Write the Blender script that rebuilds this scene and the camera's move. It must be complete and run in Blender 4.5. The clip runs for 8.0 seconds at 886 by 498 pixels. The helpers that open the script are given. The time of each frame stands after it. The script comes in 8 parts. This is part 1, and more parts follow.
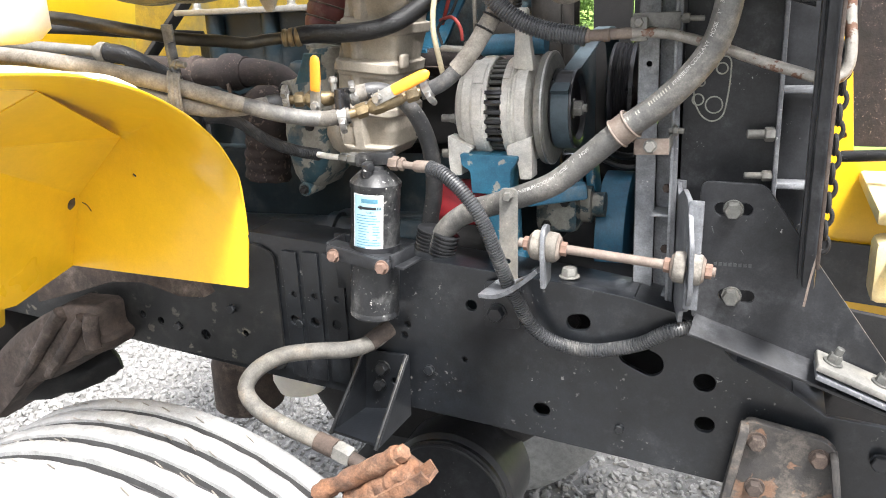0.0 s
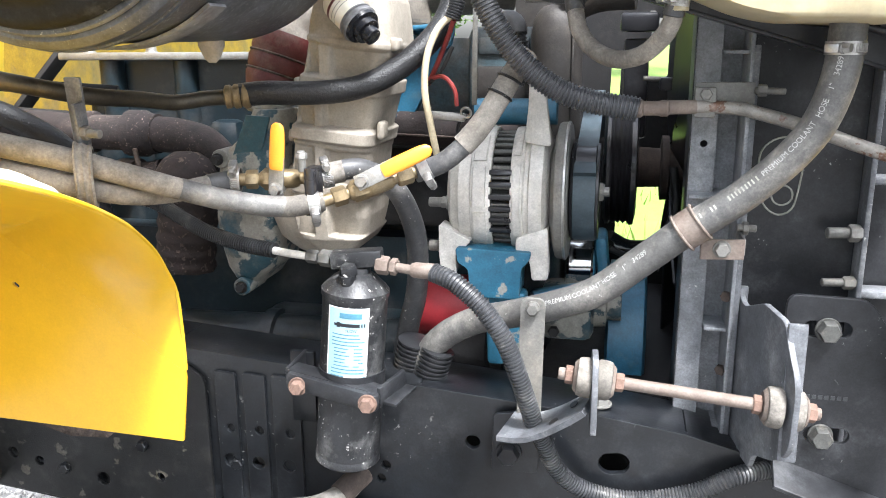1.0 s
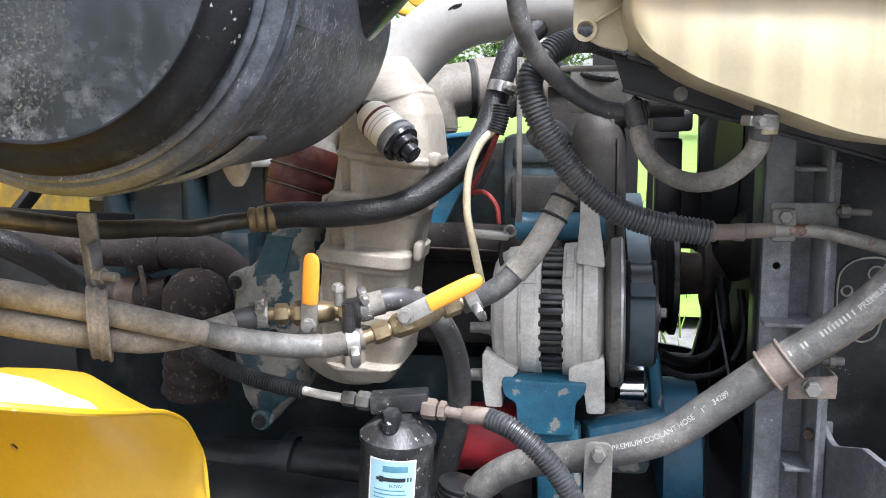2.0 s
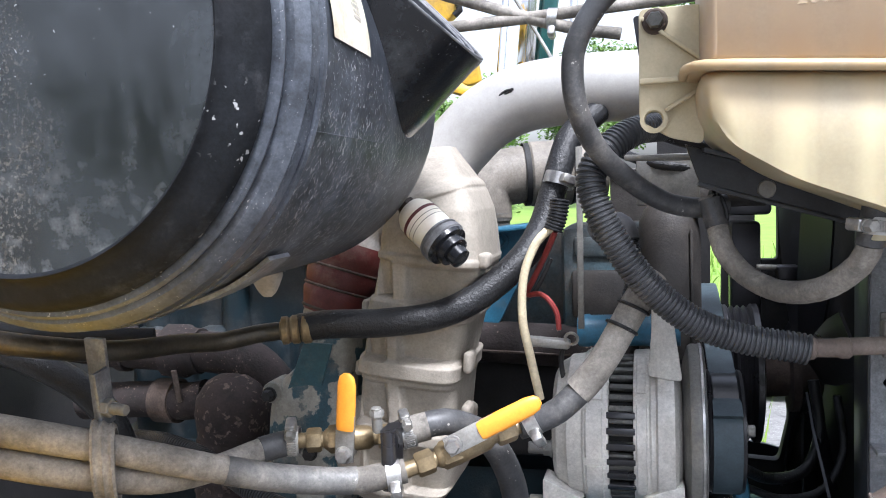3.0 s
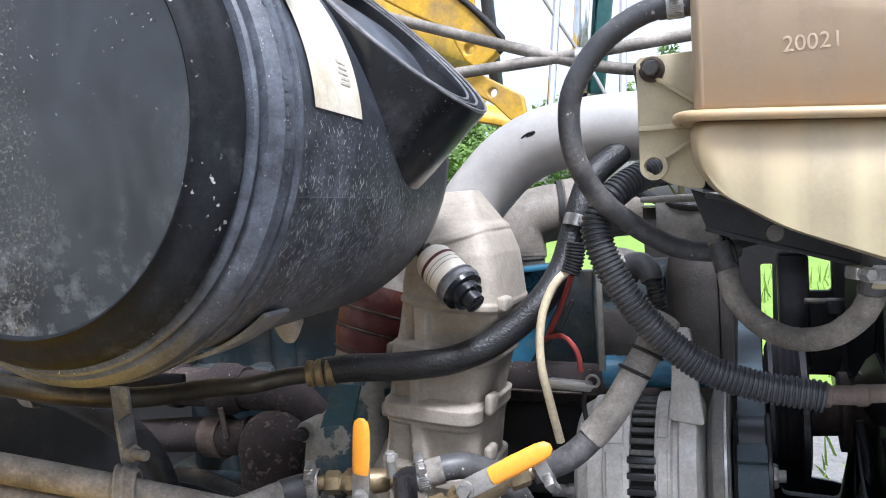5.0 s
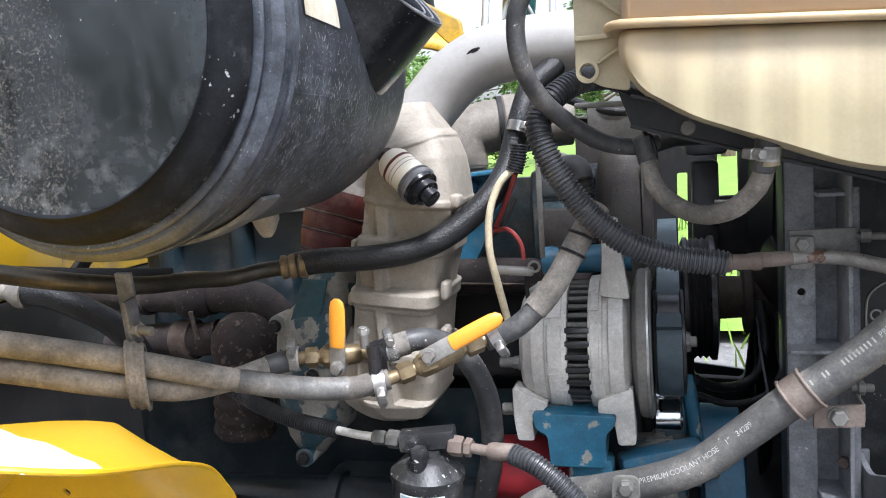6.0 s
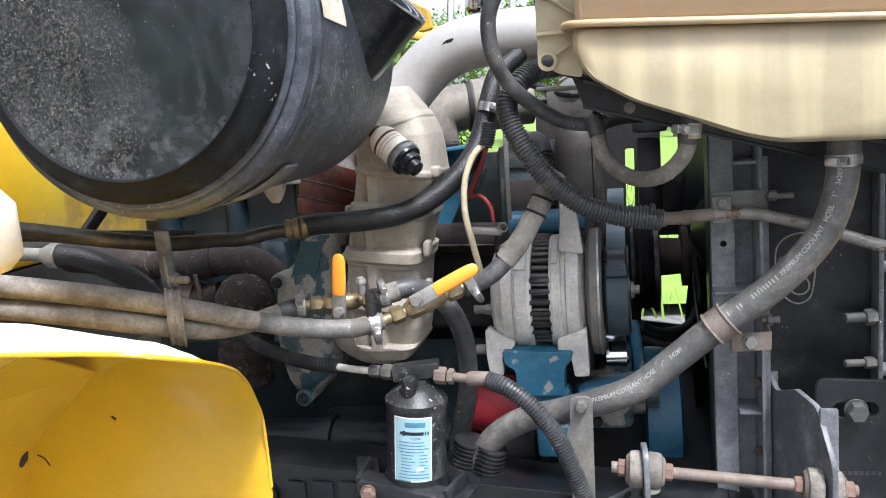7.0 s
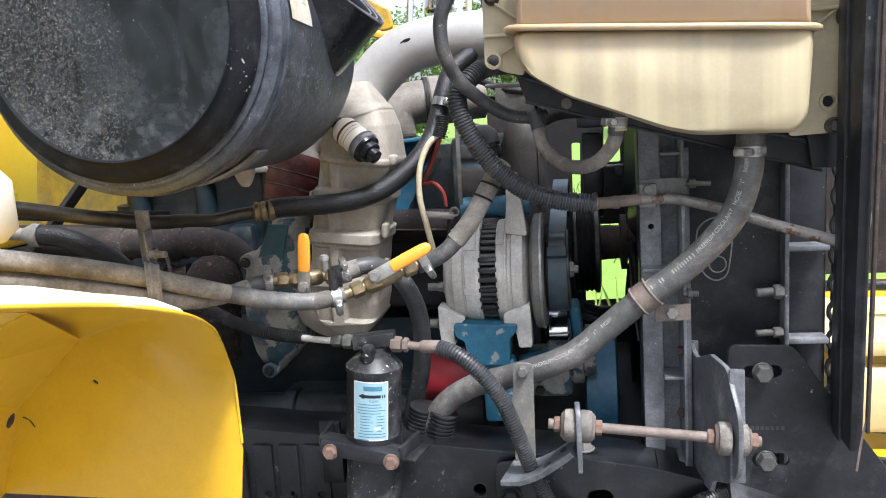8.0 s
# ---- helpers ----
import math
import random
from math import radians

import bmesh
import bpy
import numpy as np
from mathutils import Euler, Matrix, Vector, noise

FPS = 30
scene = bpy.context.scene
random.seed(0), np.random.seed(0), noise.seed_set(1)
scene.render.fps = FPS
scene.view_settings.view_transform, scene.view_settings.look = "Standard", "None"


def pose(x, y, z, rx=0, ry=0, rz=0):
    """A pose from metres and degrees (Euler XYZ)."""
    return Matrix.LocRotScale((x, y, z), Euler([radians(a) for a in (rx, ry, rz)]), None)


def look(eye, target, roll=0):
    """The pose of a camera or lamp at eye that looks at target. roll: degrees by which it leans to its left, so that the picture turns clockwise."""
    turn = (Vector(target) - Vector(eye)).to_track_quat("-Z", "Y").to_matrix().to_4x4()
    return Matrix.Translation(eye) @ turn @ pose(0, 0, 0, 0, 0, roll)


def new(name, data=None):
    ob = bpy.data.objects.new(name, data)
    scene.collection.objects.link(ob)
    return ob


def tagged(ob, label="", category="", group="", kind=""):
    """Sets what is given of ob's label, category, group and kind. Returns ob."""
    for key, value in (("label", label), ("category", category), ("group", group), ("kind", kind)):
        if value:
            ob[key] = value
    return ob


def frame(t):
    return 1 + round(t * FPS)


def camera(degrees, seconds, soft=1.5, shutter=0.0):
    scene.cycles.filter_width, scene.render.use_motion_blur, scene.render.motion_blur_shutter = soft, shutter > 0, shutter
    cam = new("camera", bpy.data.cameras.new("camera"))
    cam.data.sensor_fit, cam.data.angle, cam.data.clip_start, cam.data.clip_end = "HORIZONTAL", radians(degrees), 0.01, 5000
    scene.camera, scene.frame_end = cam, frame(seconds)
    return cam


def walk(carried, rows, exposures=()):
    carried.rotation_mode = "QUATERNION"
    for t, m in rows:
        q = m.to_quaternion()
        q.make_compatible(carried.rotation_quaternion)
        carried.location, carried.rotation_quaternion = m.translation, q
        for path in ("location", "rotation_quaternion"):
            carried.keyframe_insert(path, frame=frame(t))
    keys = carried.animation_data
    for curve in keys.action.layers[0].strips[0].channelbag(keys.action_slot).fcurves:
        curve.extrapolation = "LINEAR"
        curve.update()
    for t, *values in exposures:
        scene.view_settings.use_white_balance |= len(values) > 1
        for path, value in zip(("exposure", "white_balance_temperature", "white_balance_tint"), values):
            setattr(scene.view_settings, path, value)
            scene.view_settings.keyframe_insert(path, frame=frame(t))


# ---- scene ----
cam = camera(57.5, 8.0, soft=1.0)
EXPOSURES = [(0.0, 1.9, 6500, 10), (0.5, 1.98, 6400, 10), (1.0, 2.03, 6150, 10), (1.5, 1.66, 6050, 11), (3.0, 1.37, 5830, 13), (4.0, 1.03, 5750, 14), (5.5, 1.19, 5850, 13), (6.5, 1.22, 6000, 12), (8.0, 1.16, 6050, 12)]
PATH = [
    (0, (-0.001, 0.086, 1.489), (-0.721, 1.857, 0.902), -2.6),
    (0.5, (-0.131, 0.172, 1.492), (-0.653, 2.028, 0.962), -1.7),
    (1, (-0.242, 0.303, 1.502), (-0.658, 2.197, 1.012), -0.4),
    (1.5, (-0.307, 0.348, 1.53), (-0.653, 2.274, 1.119), -0.8),
    (3, (-0.34, 0.478, 1.58), (-0.856, 2.404, 1.417), -2.2),
    (3.5, (-0.324, 0.502, 1.61), (-0.94, 2.402, 1.516), -2.3),
    (4, (-0.319, 0.503, 1.63), (-1.048, 2.365, 1.589), -3.2),
    (5.5, (-0.261, 0.445, 1.58), (-0.929, 2.322, 1.408), -3.9),
    (6, (-0.274, 0.376, 1.57), (-0.82, 2.282, 1.306), -4.3),
    (6.5, (-0.276, 0.295, 1.566), (-0.759, 2.211, 1.258), -4.5),
    (7, (-0.265, 0.22, 1.569), (-0.71, 2.144, 1.253), -4.5),
    (7.5, (-0.245, 0.165, 1.564), (-0.652, 2.096, 1.238), -4.3),
    (8, (-0.236, 0.123, 1.562), (-0.59, 2.064, 1.234), -3.8),
]
walk(cam, [(t, look(eye, target, roll)) for t, eye, target, roll in PATH], EXPOSURES)

# ---- world, sun and exposure ----
world = bpy.data.worlds.new("sky")
scene.world = world
world.use_nodes = True
wn = world.node_tree.nodes
sky = wn.new("ShaderNodeTexSky")
sky.sky_type = "NISHITA"
sky.sun_disc = False
SUN_UP, SUN_TURN = 60.0, 138.0
sky.sun_elevation, sky.sun_rotation = radians(SUN_UP), radians(SUN_TURN)
sky.dust_density, sky.air_density = 4.0, 1.2
wn["Background"].inputs["Strength"].default_value = 0.13
haze = wn.new("ShaderNodeHueSaturation")
haze.inputs["Saturation"].default_value, haze.inputs["Value"].default_value = 0.35, 1.12
world.node_tree.links.new(sky.outputs["Color"], haze.inputs["Color"])
world.node_tree.links.new(haze.outputs["Color"], wn["Background"].inputs["Color"])
sun = new("sun", bpy.data.lights.new("sun", "SUN"))
sun.data.energy, sun.data.angle, sun.data.color = 2.9, radians(11), (1.0, 0.985, 0.965)
sun.matrix_world = look((2 * math.sin(radians(SUN_TURN)), 2 * math.cos(radians(SUN_TURN)), 2 * math.tan(radians(SUN_UP))), (0, 0, 0))


# ---- materials ----
def mat(name, base, alt=None, rough=0.6, metal=0.0, scale=40.0, bump=0.15, grain=400.0, chip=None, chip_amount=0.35, chip_scale=30.0,
        dust=None, dust_amount=0.4, dust_scale=12.0, speck=None, speck_scale=180.0, speck_amount=0.2, coat=0.0, sss=0.0, rough_vary=0.15, spec=0.5, grime=0.3, grime_scale=45.0):
    m = bpy.data.materials.new(name)
    m.use_nodes = True
    nt = m.node_tree
    nodes, links = nt.nodes, nt.links
    bs = nodes["Principled BSDF"]
    tc = nodes.new("ShaderNodeTexCoord")

    def noise_at(sc, detail=5.0, rgh=0.6):
        n = nodes.new("ShaderNodeTexNoise")
        n.inputs["Scale"].default_value, n.inputs["Detail"].default_value, n.inputs["Roughness"].default_value = sc, detail, rgh
        links.new(tc.outputs["Object"], n.inputs["Vector"])
        return n.outputs["Fac"]

    def ramp(fac, lo, hi):
        r = nodes.new("ShaderNodeMapRange")
        r.inputs["From Min"].default_value, r.inputs["From Max"].default_value = lo, hi
        links.new(fac, r.inputs["Value"])
        return r.outputs["Result"]

    def mix(fac, a, b):
        x = nodes.new("ShaderNodeMix")
        x.data_type = "RGBA"
        links.new(fac, x.inputs["Factor"])
        for sock, v in ((x.inputs["A"], a), (x.inputs["B"], b)):
            if isinstance(v, tuple):
                sock.default_value = (*v, 1)
            else:
                links.new(v, sock)
        return x.outputs["Result"]

    alt = alt or tuple(c * 0.8 for c in base)
    col = mix(ramp(noise_at(scale), 0.3, 0.7), base, alt)
    mask = None
    if chip:
        mask = ramp(noise_at(chip_scale, 6, 0.55), 1 - chip_amount - 0.015, 1 - chip_amount + 0.015)
        col = mix(mask, col, chip)
    if dust:
        dm = ramp(noise_at(dust_scale, 9, 0.72), 0.72 - dust_amount * 0.5, 0.9 - dust_amount * 0.4)
        col = mix(dm, col, dust)
    if speck:
        keep = nodes.new("ShaderNodeMath")
        keep.operation = "MULTIPLY"
        links.new(ramp(noise_at(speck_scale * 1.7, 2.5, 0.5), 0.66, 0.7), keep.inputs[0])
        links.new(ramp(noise_at(speck_scale * 0.12, 3), 0.62 - speck_amount * 0.5, 0.68 - speck_amount * 0.4), keep.inputs[1])
        col = mix(keep.outputs[0], col, speck)
    if grime:
        g = nodes.new("ShaderNodeMapRange")
        g.inputs["From Min"].default_value, g.inputs["From Max"].default_value = 0.3, 0.7
        g.inputs["To Min"].default_value, g.inputs["To Max"].default_value = 1 - grime, 1 + grime * 0.8
        links.new(noise_at(grime_scale, 10, 0.78), g.inputs["Value"])
        fine = nodes.new("ShaderNodeMapRange")
        fine.inputs["From Min"].default_value, fine.inputs["From Max"].default_value = 0.32, 0.68
        fine.inputs["To Min"].default_value, fine.inputs["To Max"].default_value = 1 - grime * 0.4, 1 + grime * 0.45
        links.new(noise_at(grime_scale * 9, 4, 0.65), fine.inputs["Value"])
        both = nodes.new("ShaderNodeMath")
        both.operation = "MULTIPLY"
        links.new(g.outputs["Result"], both.inputs[0])
        links.new(fine.outputs["Result"], both.inputs[1])
        v = nodes.new("ShaderNodeVectorMath")
        v.operation = "SCALE"
        links.new(col, v.inputs[0])
        links.new(both.outputs[0], v.inputs["Scale"])
        col = v.outputs["Vector"]
    links.new(col, bs.inputs["Base Color"])
    rr = nodes.new("ShaderNodeMapRange")
    rr.inputs["To Min"].default_value, rr.inputs["To Max"].default_value = max(0.03, rough - rough_vary), min(1.0, rough + rough_vary)
    links.new(noise_at(scale * 0.6, 4), rr.inputs["Value"])
    links.new(rr.outputs["Result"], bs.inputs["Roughness"])
    bs.inputs["Metallic"].default_value = metal
    bs.inputs["Specular IOR Level"].default_value = spec
    bs.inputs["Coat Weight"].default_value = coat
    bs.inputs["Coat Roughness"].default_value = 0.15
    if sss:
        bs.inputs["Subsurface Weight"].default_value = sss
        bs.inputs["Subsurface Radius"].default_value = (0.02, 0.014, 0.008)
        bs.inputs["Subsurface Scale"].default_value = 0.6
    if bump:
        b = nodes.new("ShaderNodeBump")
        b.inputs["Strength"].default_value, b.inputs["Distance"].default_value = bump, 0.002
        height = noise_at(grain, 3)
        if mask is not None:
            h2 = nodes.new("ShaderNodeMath")
            h2.operation = "SUBTRACT"
            links.new(height, h2.inputs[0])
            links.new(mask, h2.inputs[1])
            height = h2.outputs[0]
        links.new(height, b.inputs["Height"])
        links.new(b.outputs["Normal"], bs.inputs["Normal"])
    return m


DUST = (0.34, 0.31, 0.27)
M = {}
M["gravel"] = mat("gravel", (0.2, 0.195, 0.19), (0.12, 0.118, 0.115), 0.95, scale=18, bump=0.9, grain=90, speck=(0.32, 0.31, 0.3), speck_scale=60, speck_amount=0.7)
M["stone"] = mat("stone", (0.3, 0.295, 0.285), (0.19, 0.187, 0.18), 0.9, scale=25, bump=0.4, grain=200)
M["grass"] = mat("grass", (0.13, 0.24, 0.03), (0.2, 0.3, 0.05), 0.9, scale=2.5, bump=0.8, grain=60, grime=0.2)
M["leaf"] = mat("leaf", (0.07, 0.14, 0.025), (0.12, 0.2, 0.04), 0.7, scale=1.5, bump=0.0, grime=0.2)
M["bark"] = mat("bark", (0.12, 0.09, 0.06), None, 0.9, scale=20, bump=0.6, grain=50)
# Yellow paint whitened: the sun's glare on the fender top is in the colour.
M["washed_out"] = mat("sun_glare_yellow_paint", (0.8, 0.74, 0.56), (0.76, 0.66, 0.4), 0.4, scale=6, bump=0.03, grime=0.08)
M["yellow"] = mat("yellow_paint", (0.74, 0.44, 0.012), (0.68, 0.4, 0.012), 0.3, scale=7, bump=0.03, grain=250, dust=(0.5, 0.38, 0.14), dust_amount=0.2, dust_scale=6, coat=0.3, rough_vary=0.08, grime=0.07)
M["yellow_old"] = mat("old_yellow_paint", (0.6, 0.36, 0.02), (0.42, 0.25, 0.03), 0.5, scale=9, bump=0.08, dust=(0.24, 0.18, 0.1), dust_amount=0.45, dust_scale=9)
# Cream made lighter: sunlight on the hood ledge is in this colour.
M["cream"] = mat("sunlit_cream_paint", (0.72, 0.62, 0.36), (0.62, 0.5, 0.26), 0.5, scale=9, bump=0.06, dust=DUST, dust_amount=0.25, grime=0.15)
M["frame"] = mat("black_frame_paint", (0.004, 0.0048, 0.0062), (0.009, 0.0105, 0.013), 0.36, scale=14, bump=0.12, grain=220, dust=(0.034, 0.036, 0.04), dust_amount=0.4, dust_scale=6, speck=(0.12, 0.118, 0.115), speck_scale=90, speck_amount=0.16, coat=0.3, grime=0.6, spec=0.45)
M["frame_worn"] = mat("rubbed_black_paint", (0.006, 0.0065, 0.0075), (0.013, 0.0135, 0.014), 0.42, scale=14, bump=0.25, chip=(0.085, 0.078, 0.062), chip_amount=0.36, chip_scale=34, dust=(0.04, 0.038, 0.034), dust_amount=0.36, grime=0.5)
# Dusty paint made paler: side light on the column is in the colour.
M["column"] = mat("dusty_sidelit_column_paint", (0.15, 0.158, 0.172), (0.22, 0.228, 0.24), 0.42, scale=10, bump=0.1, dust=(0.34, 0.345, 0.35), dust_amount=0.4, dust_scale=10, speck=(0.5, 0.5, 0.48), speck_scale=130, speck_amount=0.1, grime=0.5)
M["frame_rust"] = mat("rusty_black_paint", (0.02, 0.02, 0.022), (0.05, 0.045, 0.04), 0.6, scale=14, bump=0.3, chip=(0.14, 0.08, 0.05), chip_amount=0.38, chip_scale=26, dust=(0.2, 0.17, 0.14), dust_amount=0.4)
M["black"] = mat("black_paint", (0.011, 0.0118, 0.0135), (0.026, 0.027, 0.03), 0.36, scale=14, bump=0.08, dust=(0.07, 0.072, 0.076), dust_amount=0.36, dust_scale=7, speck=(0.3, 0.3, 0.29), speck_scale=140, speck_amount=0.08, grime=0.5, spec=0.4)
M["black_dust"] = mat("dusty_black_paint", (0.085, 0.089, 0.098), (0.13, 0.135, 0.145), 0.42, scale=14, bump=0.1, dust=(0.3, 0.305, 0.31), dust_amount=0.42, speck=(0.5, 0.5, 0.48), speck_scale=130, speck_amount=0.14, grime=0.5)
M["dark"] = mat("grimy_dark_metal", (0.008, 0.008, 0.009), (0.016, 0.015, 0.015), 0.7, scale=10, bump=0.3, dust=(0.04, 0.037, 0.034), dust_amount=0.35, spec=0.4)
M["rubber"] = mat("dusty_rubber_hose", (0.035, 0.036, 0.039), (0.06, 0.06, 0.062), 0.5, scale=16, bump=0.08, grain=300, dust=(0.17, 0.16, 0.15), dust_amount=0.42, dust_scale=14, speck=(0.4, 0.39, 0.36), speck_scale=150, speck_amount=0.12, grime=0.42)
M["coolant"] = mat("dusty_coolant_hose_rubber", (0.068, 0.067, 0.066), (0.115, 0.112, 0.106), 0.5, scale=12, bump=0.1, grain=300, dust=(0.3, 0.28, 0.25), dust_amount=0.52, dust_scale=9, speck=(0.45, 0.44, 0.41), speck_scale=150, speck_amount=0.1, grime=0.45)
M["rubber_grey"] = mat("very_dusty_hose", (0.2, 0.18, 0.152), (0.085, 0.078, 0.07), 0.85, scale=18, bump=0.12, dust=(0.36, 0.33, 0.29), dust_amount=0.55, dust_scale=10, grime=0.42)
M["rubber_black"] = mat("black_rubber", (0.009, 0.0092, 0.01), (0.018, 0.0185, 0.02), 0.42, scale=30, bump=0.6, grain=330, spec=0.35, speck=(0.25, 0.25, 0.25), speck_scale=260, speck_amount=0.1)
M["conduit"] = mat("black_conduit", (0.01, 0.0105, 0.012), (0.02, 0.021, 0.023), 0.38, scale=16, bump=0.05, dust=(0.12, 0.115, 0.107), dust_amount=0.35, dust_scale=15)
M["conduit_dust"] = mat("grey_dusty_conduit", (0.03, 0.0315, 0.035), (0.054, 0.056, 0.06), 0.42, scale=16, bump=0.05, dust=(0.17, 0.165, 0.155), dust_amount=0.4, dust_scale=14)
M["aluminium"] = mat("cast_aluminium", (0.6, 0.58, 0.54), (0.48, 0.465, 0.43), 0.5, 0.2, scale=22, bump=0.25, grain=350, dust=(0.42, 0.385, 0.33), dust_amount=0.4, grime=0.3)
M["casting"] = mat("dusty_beige_casting", (0.34, 0.305, 0.255), (0.25, 0.222, 0.184), 0.7, 0.05, scale=12, bump=0.3, grain=260, dust=(0.2, 0.175, 0.14), dust_amount=0.34, dust_scale=14, grime=0.24)
M["pipe_grey"] = mat("grey_painted_pipe", (0.36, 0.348, 0.33), (0.29, 0.28, 0.265), 0.42, scale=8, bump=0.05, dust=(0.36, 0.33, 0.29), dust_amount=0.3, grime=0.12)
M["blue"] = mat("blue_engine_paint", (0.03, 0.14, 0.23), (0.022, 0.1, 0.17), 0.45, scale=18, bump=0.12, dust=(0.14, 0.16, 0.17), dust_amount=0.3)
M["blue_chip"] = mat("peeling_blue_paint", (0.016, 0.056, 0.075), (0.011, 0.038, 0.052), 0.55, scale=18, bump=0.3, chip=(0.22, 0.215, 0.19), chip_amount=0.52, chip_scale=34, dust=(0.15, 0.135, 0.11), dust_amount=0.5, dust_scale=20)
M["teal_paint"] = mat("teal_engine_paint", (0.018, 0.07, 0.09), (0.013, 0.05, 0.066), 0.45, scale=18, bump=0.2, chip=(0.2, 0.2, 0.185), chip_amount=0.36, chip_scale=40, dust=(0.1, 0.1, 0.09), dust_amount=0.38)
# Grimy blue paint with the deep bay's shade put into the colour.
M["blue_dark"] = mat("grimy_shaded_blue_paint", (0.0045, 0.01, 0.014), (0.007, 0.017, 0.023), 0.38, scale=10, bump=0.2, dust=(0.05, 0.05, 0.05), dust_amount=0.45)
M["blue_bright"] = mat("bright_blue_paint", (0.022, 0.13, 0.21), (0.016, 0.09, 0.15), 0.45, scale=20, bump=0.2, chip=(0.22, 0.22, 0.2), chip_amount=0.38, chip_scale=45, dust=(0.16, 0.18, 0.19), dust_amount=0.3)
M["red"] = mat("red_silicone", (0.1, 0.018, 0.016), (0.07, 0.014, 0.013), 0.55, scale=20, bump=0.1, dust=(0.16, 0.11, 0.09), dust_amount=0.32)
M["red_bright"] = mat("bright_red_cover", (0.33, 0.022, 0.03), (0.26, 0.02, 0.026), 0.5, scale=20, bump=0.06, grime=0.2)
M["rust"] = mat("rusty_iron", (0.066, 0.046, 0.036), (0.034, 0.026, 0.022), 0.85, scale=16, bump=0.5, grain=160, dust=(0.15, 0.12, 0.1), dust_amount=0.4, grime=0.55)
M["manifold"] = mat("rusty_brown_manifold", (0.022, 0.015, 0.0145), (0.011, 0.0085, 0.0082), 0.95, scale=22, bump=0.4, grain=200, dust=(0.07, 0.052, 0.045), dust_amount=0.35, speck=(0.24, 0.18, 0.15), speck_scale=200, speck_amount=0.3, grime=0.55)
M["flaky"] = mat("flaking_scale", (0.03, 0.02, 0.018), (0.018, 0.013, 0.012), 0.95, scale=40, bump=0.6, grain=90, chip=(0.1, 0.072, 0.06), chip_amount=0.4, chip_scale=110, grime=0.5)
M["rust_orange"] = mat("orange_rust", (0.21, 0.1, 0.052), (0.075, 0.046, 0.034), 0.9, scale=30, bump=0.7, grain=200, dust=(0.33, 0.22, 0.14), dust_amount=0.35, grime=0.6)
M["rust_pink"] = mat("pale_rusted_steel", (0.2, 0.165, 0.14), (0.135, 0.1, 0.082), 0.7, 0.2, scale=40, bump=0.2, dust=(0.36, 0.32, 0.28), dust_amount=0.4)
M["worn_tube"] = mat("worn_tube_metal", (0.3, 0.285, 0.26), (0.22, 0.2, 0.175), 0.5, 0.35, scale=40, bump=0.25, chip=(0.14, 0.075, 0.05), chip_amount=0.42, chip_scale=55, dust=(0.42, 0.4, 0.37), dust_amount=0.4, dust_scale=40)
M["rust_bolt"] = mat("rusty_bolt_head", (0.19, 0.12, 0.09), (0.12, 0.075, 0.058), 0.8, scale=60, bump=0.4)
M["steel"] = mat("dull_steel", (0.36, 0.35, 0.33), (0.26, 0.255, 0.24), 0.45, 0.7, scale=40, bump=0.1, dust=DUST, dust_amount=0.3)
M["zinc"] = mat("bright_zinc_band", (0.5, 0.49, 0.47), (0.36, 0.35, 0.34), 0.34, 0.85, scale=60, bump=0.1)
M["steel_dust"] = mat("dusty_steel", (0.2, 0.195, 0.18), (0.13, 0.127, 0.118), 0.6, 0.3, scale=30, bump=0.2, dust=(0.29, 0.265, 0.225), dust_amount=0.45)
M["chrome"] = mat("chrome", (0.75, 0.76, 0.76), (0.65, 0.66, 0.66), 0.12, 1.0, scale=20, bump=0.0, rough_vary=0.06, grime=0.1)
M["brass"] = mat("dull_brass", (0.25, 0.185, 0.1), (0.17, 0.13, 0.075), 0.45, 0.6, scale=50, bump=0.12, dust=(0.3, 0.25, 0.17), dust_amount=0.4)
M["brass_dark"] = mat("dark_brass_tube", (0.075, 0.064, 0.045), (0.045, 0.04, 0.032), 0.45, 0.6, scale=30, bump=0.12, dust=(0.16, 0.13, 0.09), dust_amount=0.35)
M["orange"] = mat("orange_vinyl_grip", (0.78, 0.32, 0.025), (0.72, 0.28, 0.025), 0.42, scale=60, bump=0.04, grime=0.12)
M["tank"] = mat("cream_plastic", (0.344, 0.297, 0.194), (0.305, 0.254, 0.155), 0.42, scale=9, bump=0.04, grain=120, sss=0.25, dust=(0.4, 0.33, 0.2), dust_amount=0.25, grime=0.1)
M["tank_up"] = mat("tan_coolant_stained_plastic", (0.378, 0.292, 0.202), (0.413, 0.323, 0.224), 0.42, scale=9, bump=0.04, grain=120, sss=0.25, dust=(0.46, 0.33, 0.22), dust_amount=0.2, grime=0.1)
M["tank_flange"] = mat("pale_plastic_flange", (0.5, 0.44, 0.3), (0.42, 0.36, 0.23), 0.5, scale=15, bump=0.05, dust=(0.4, 0.34, 0.22), dust_amount=0.3, grime=0.12)


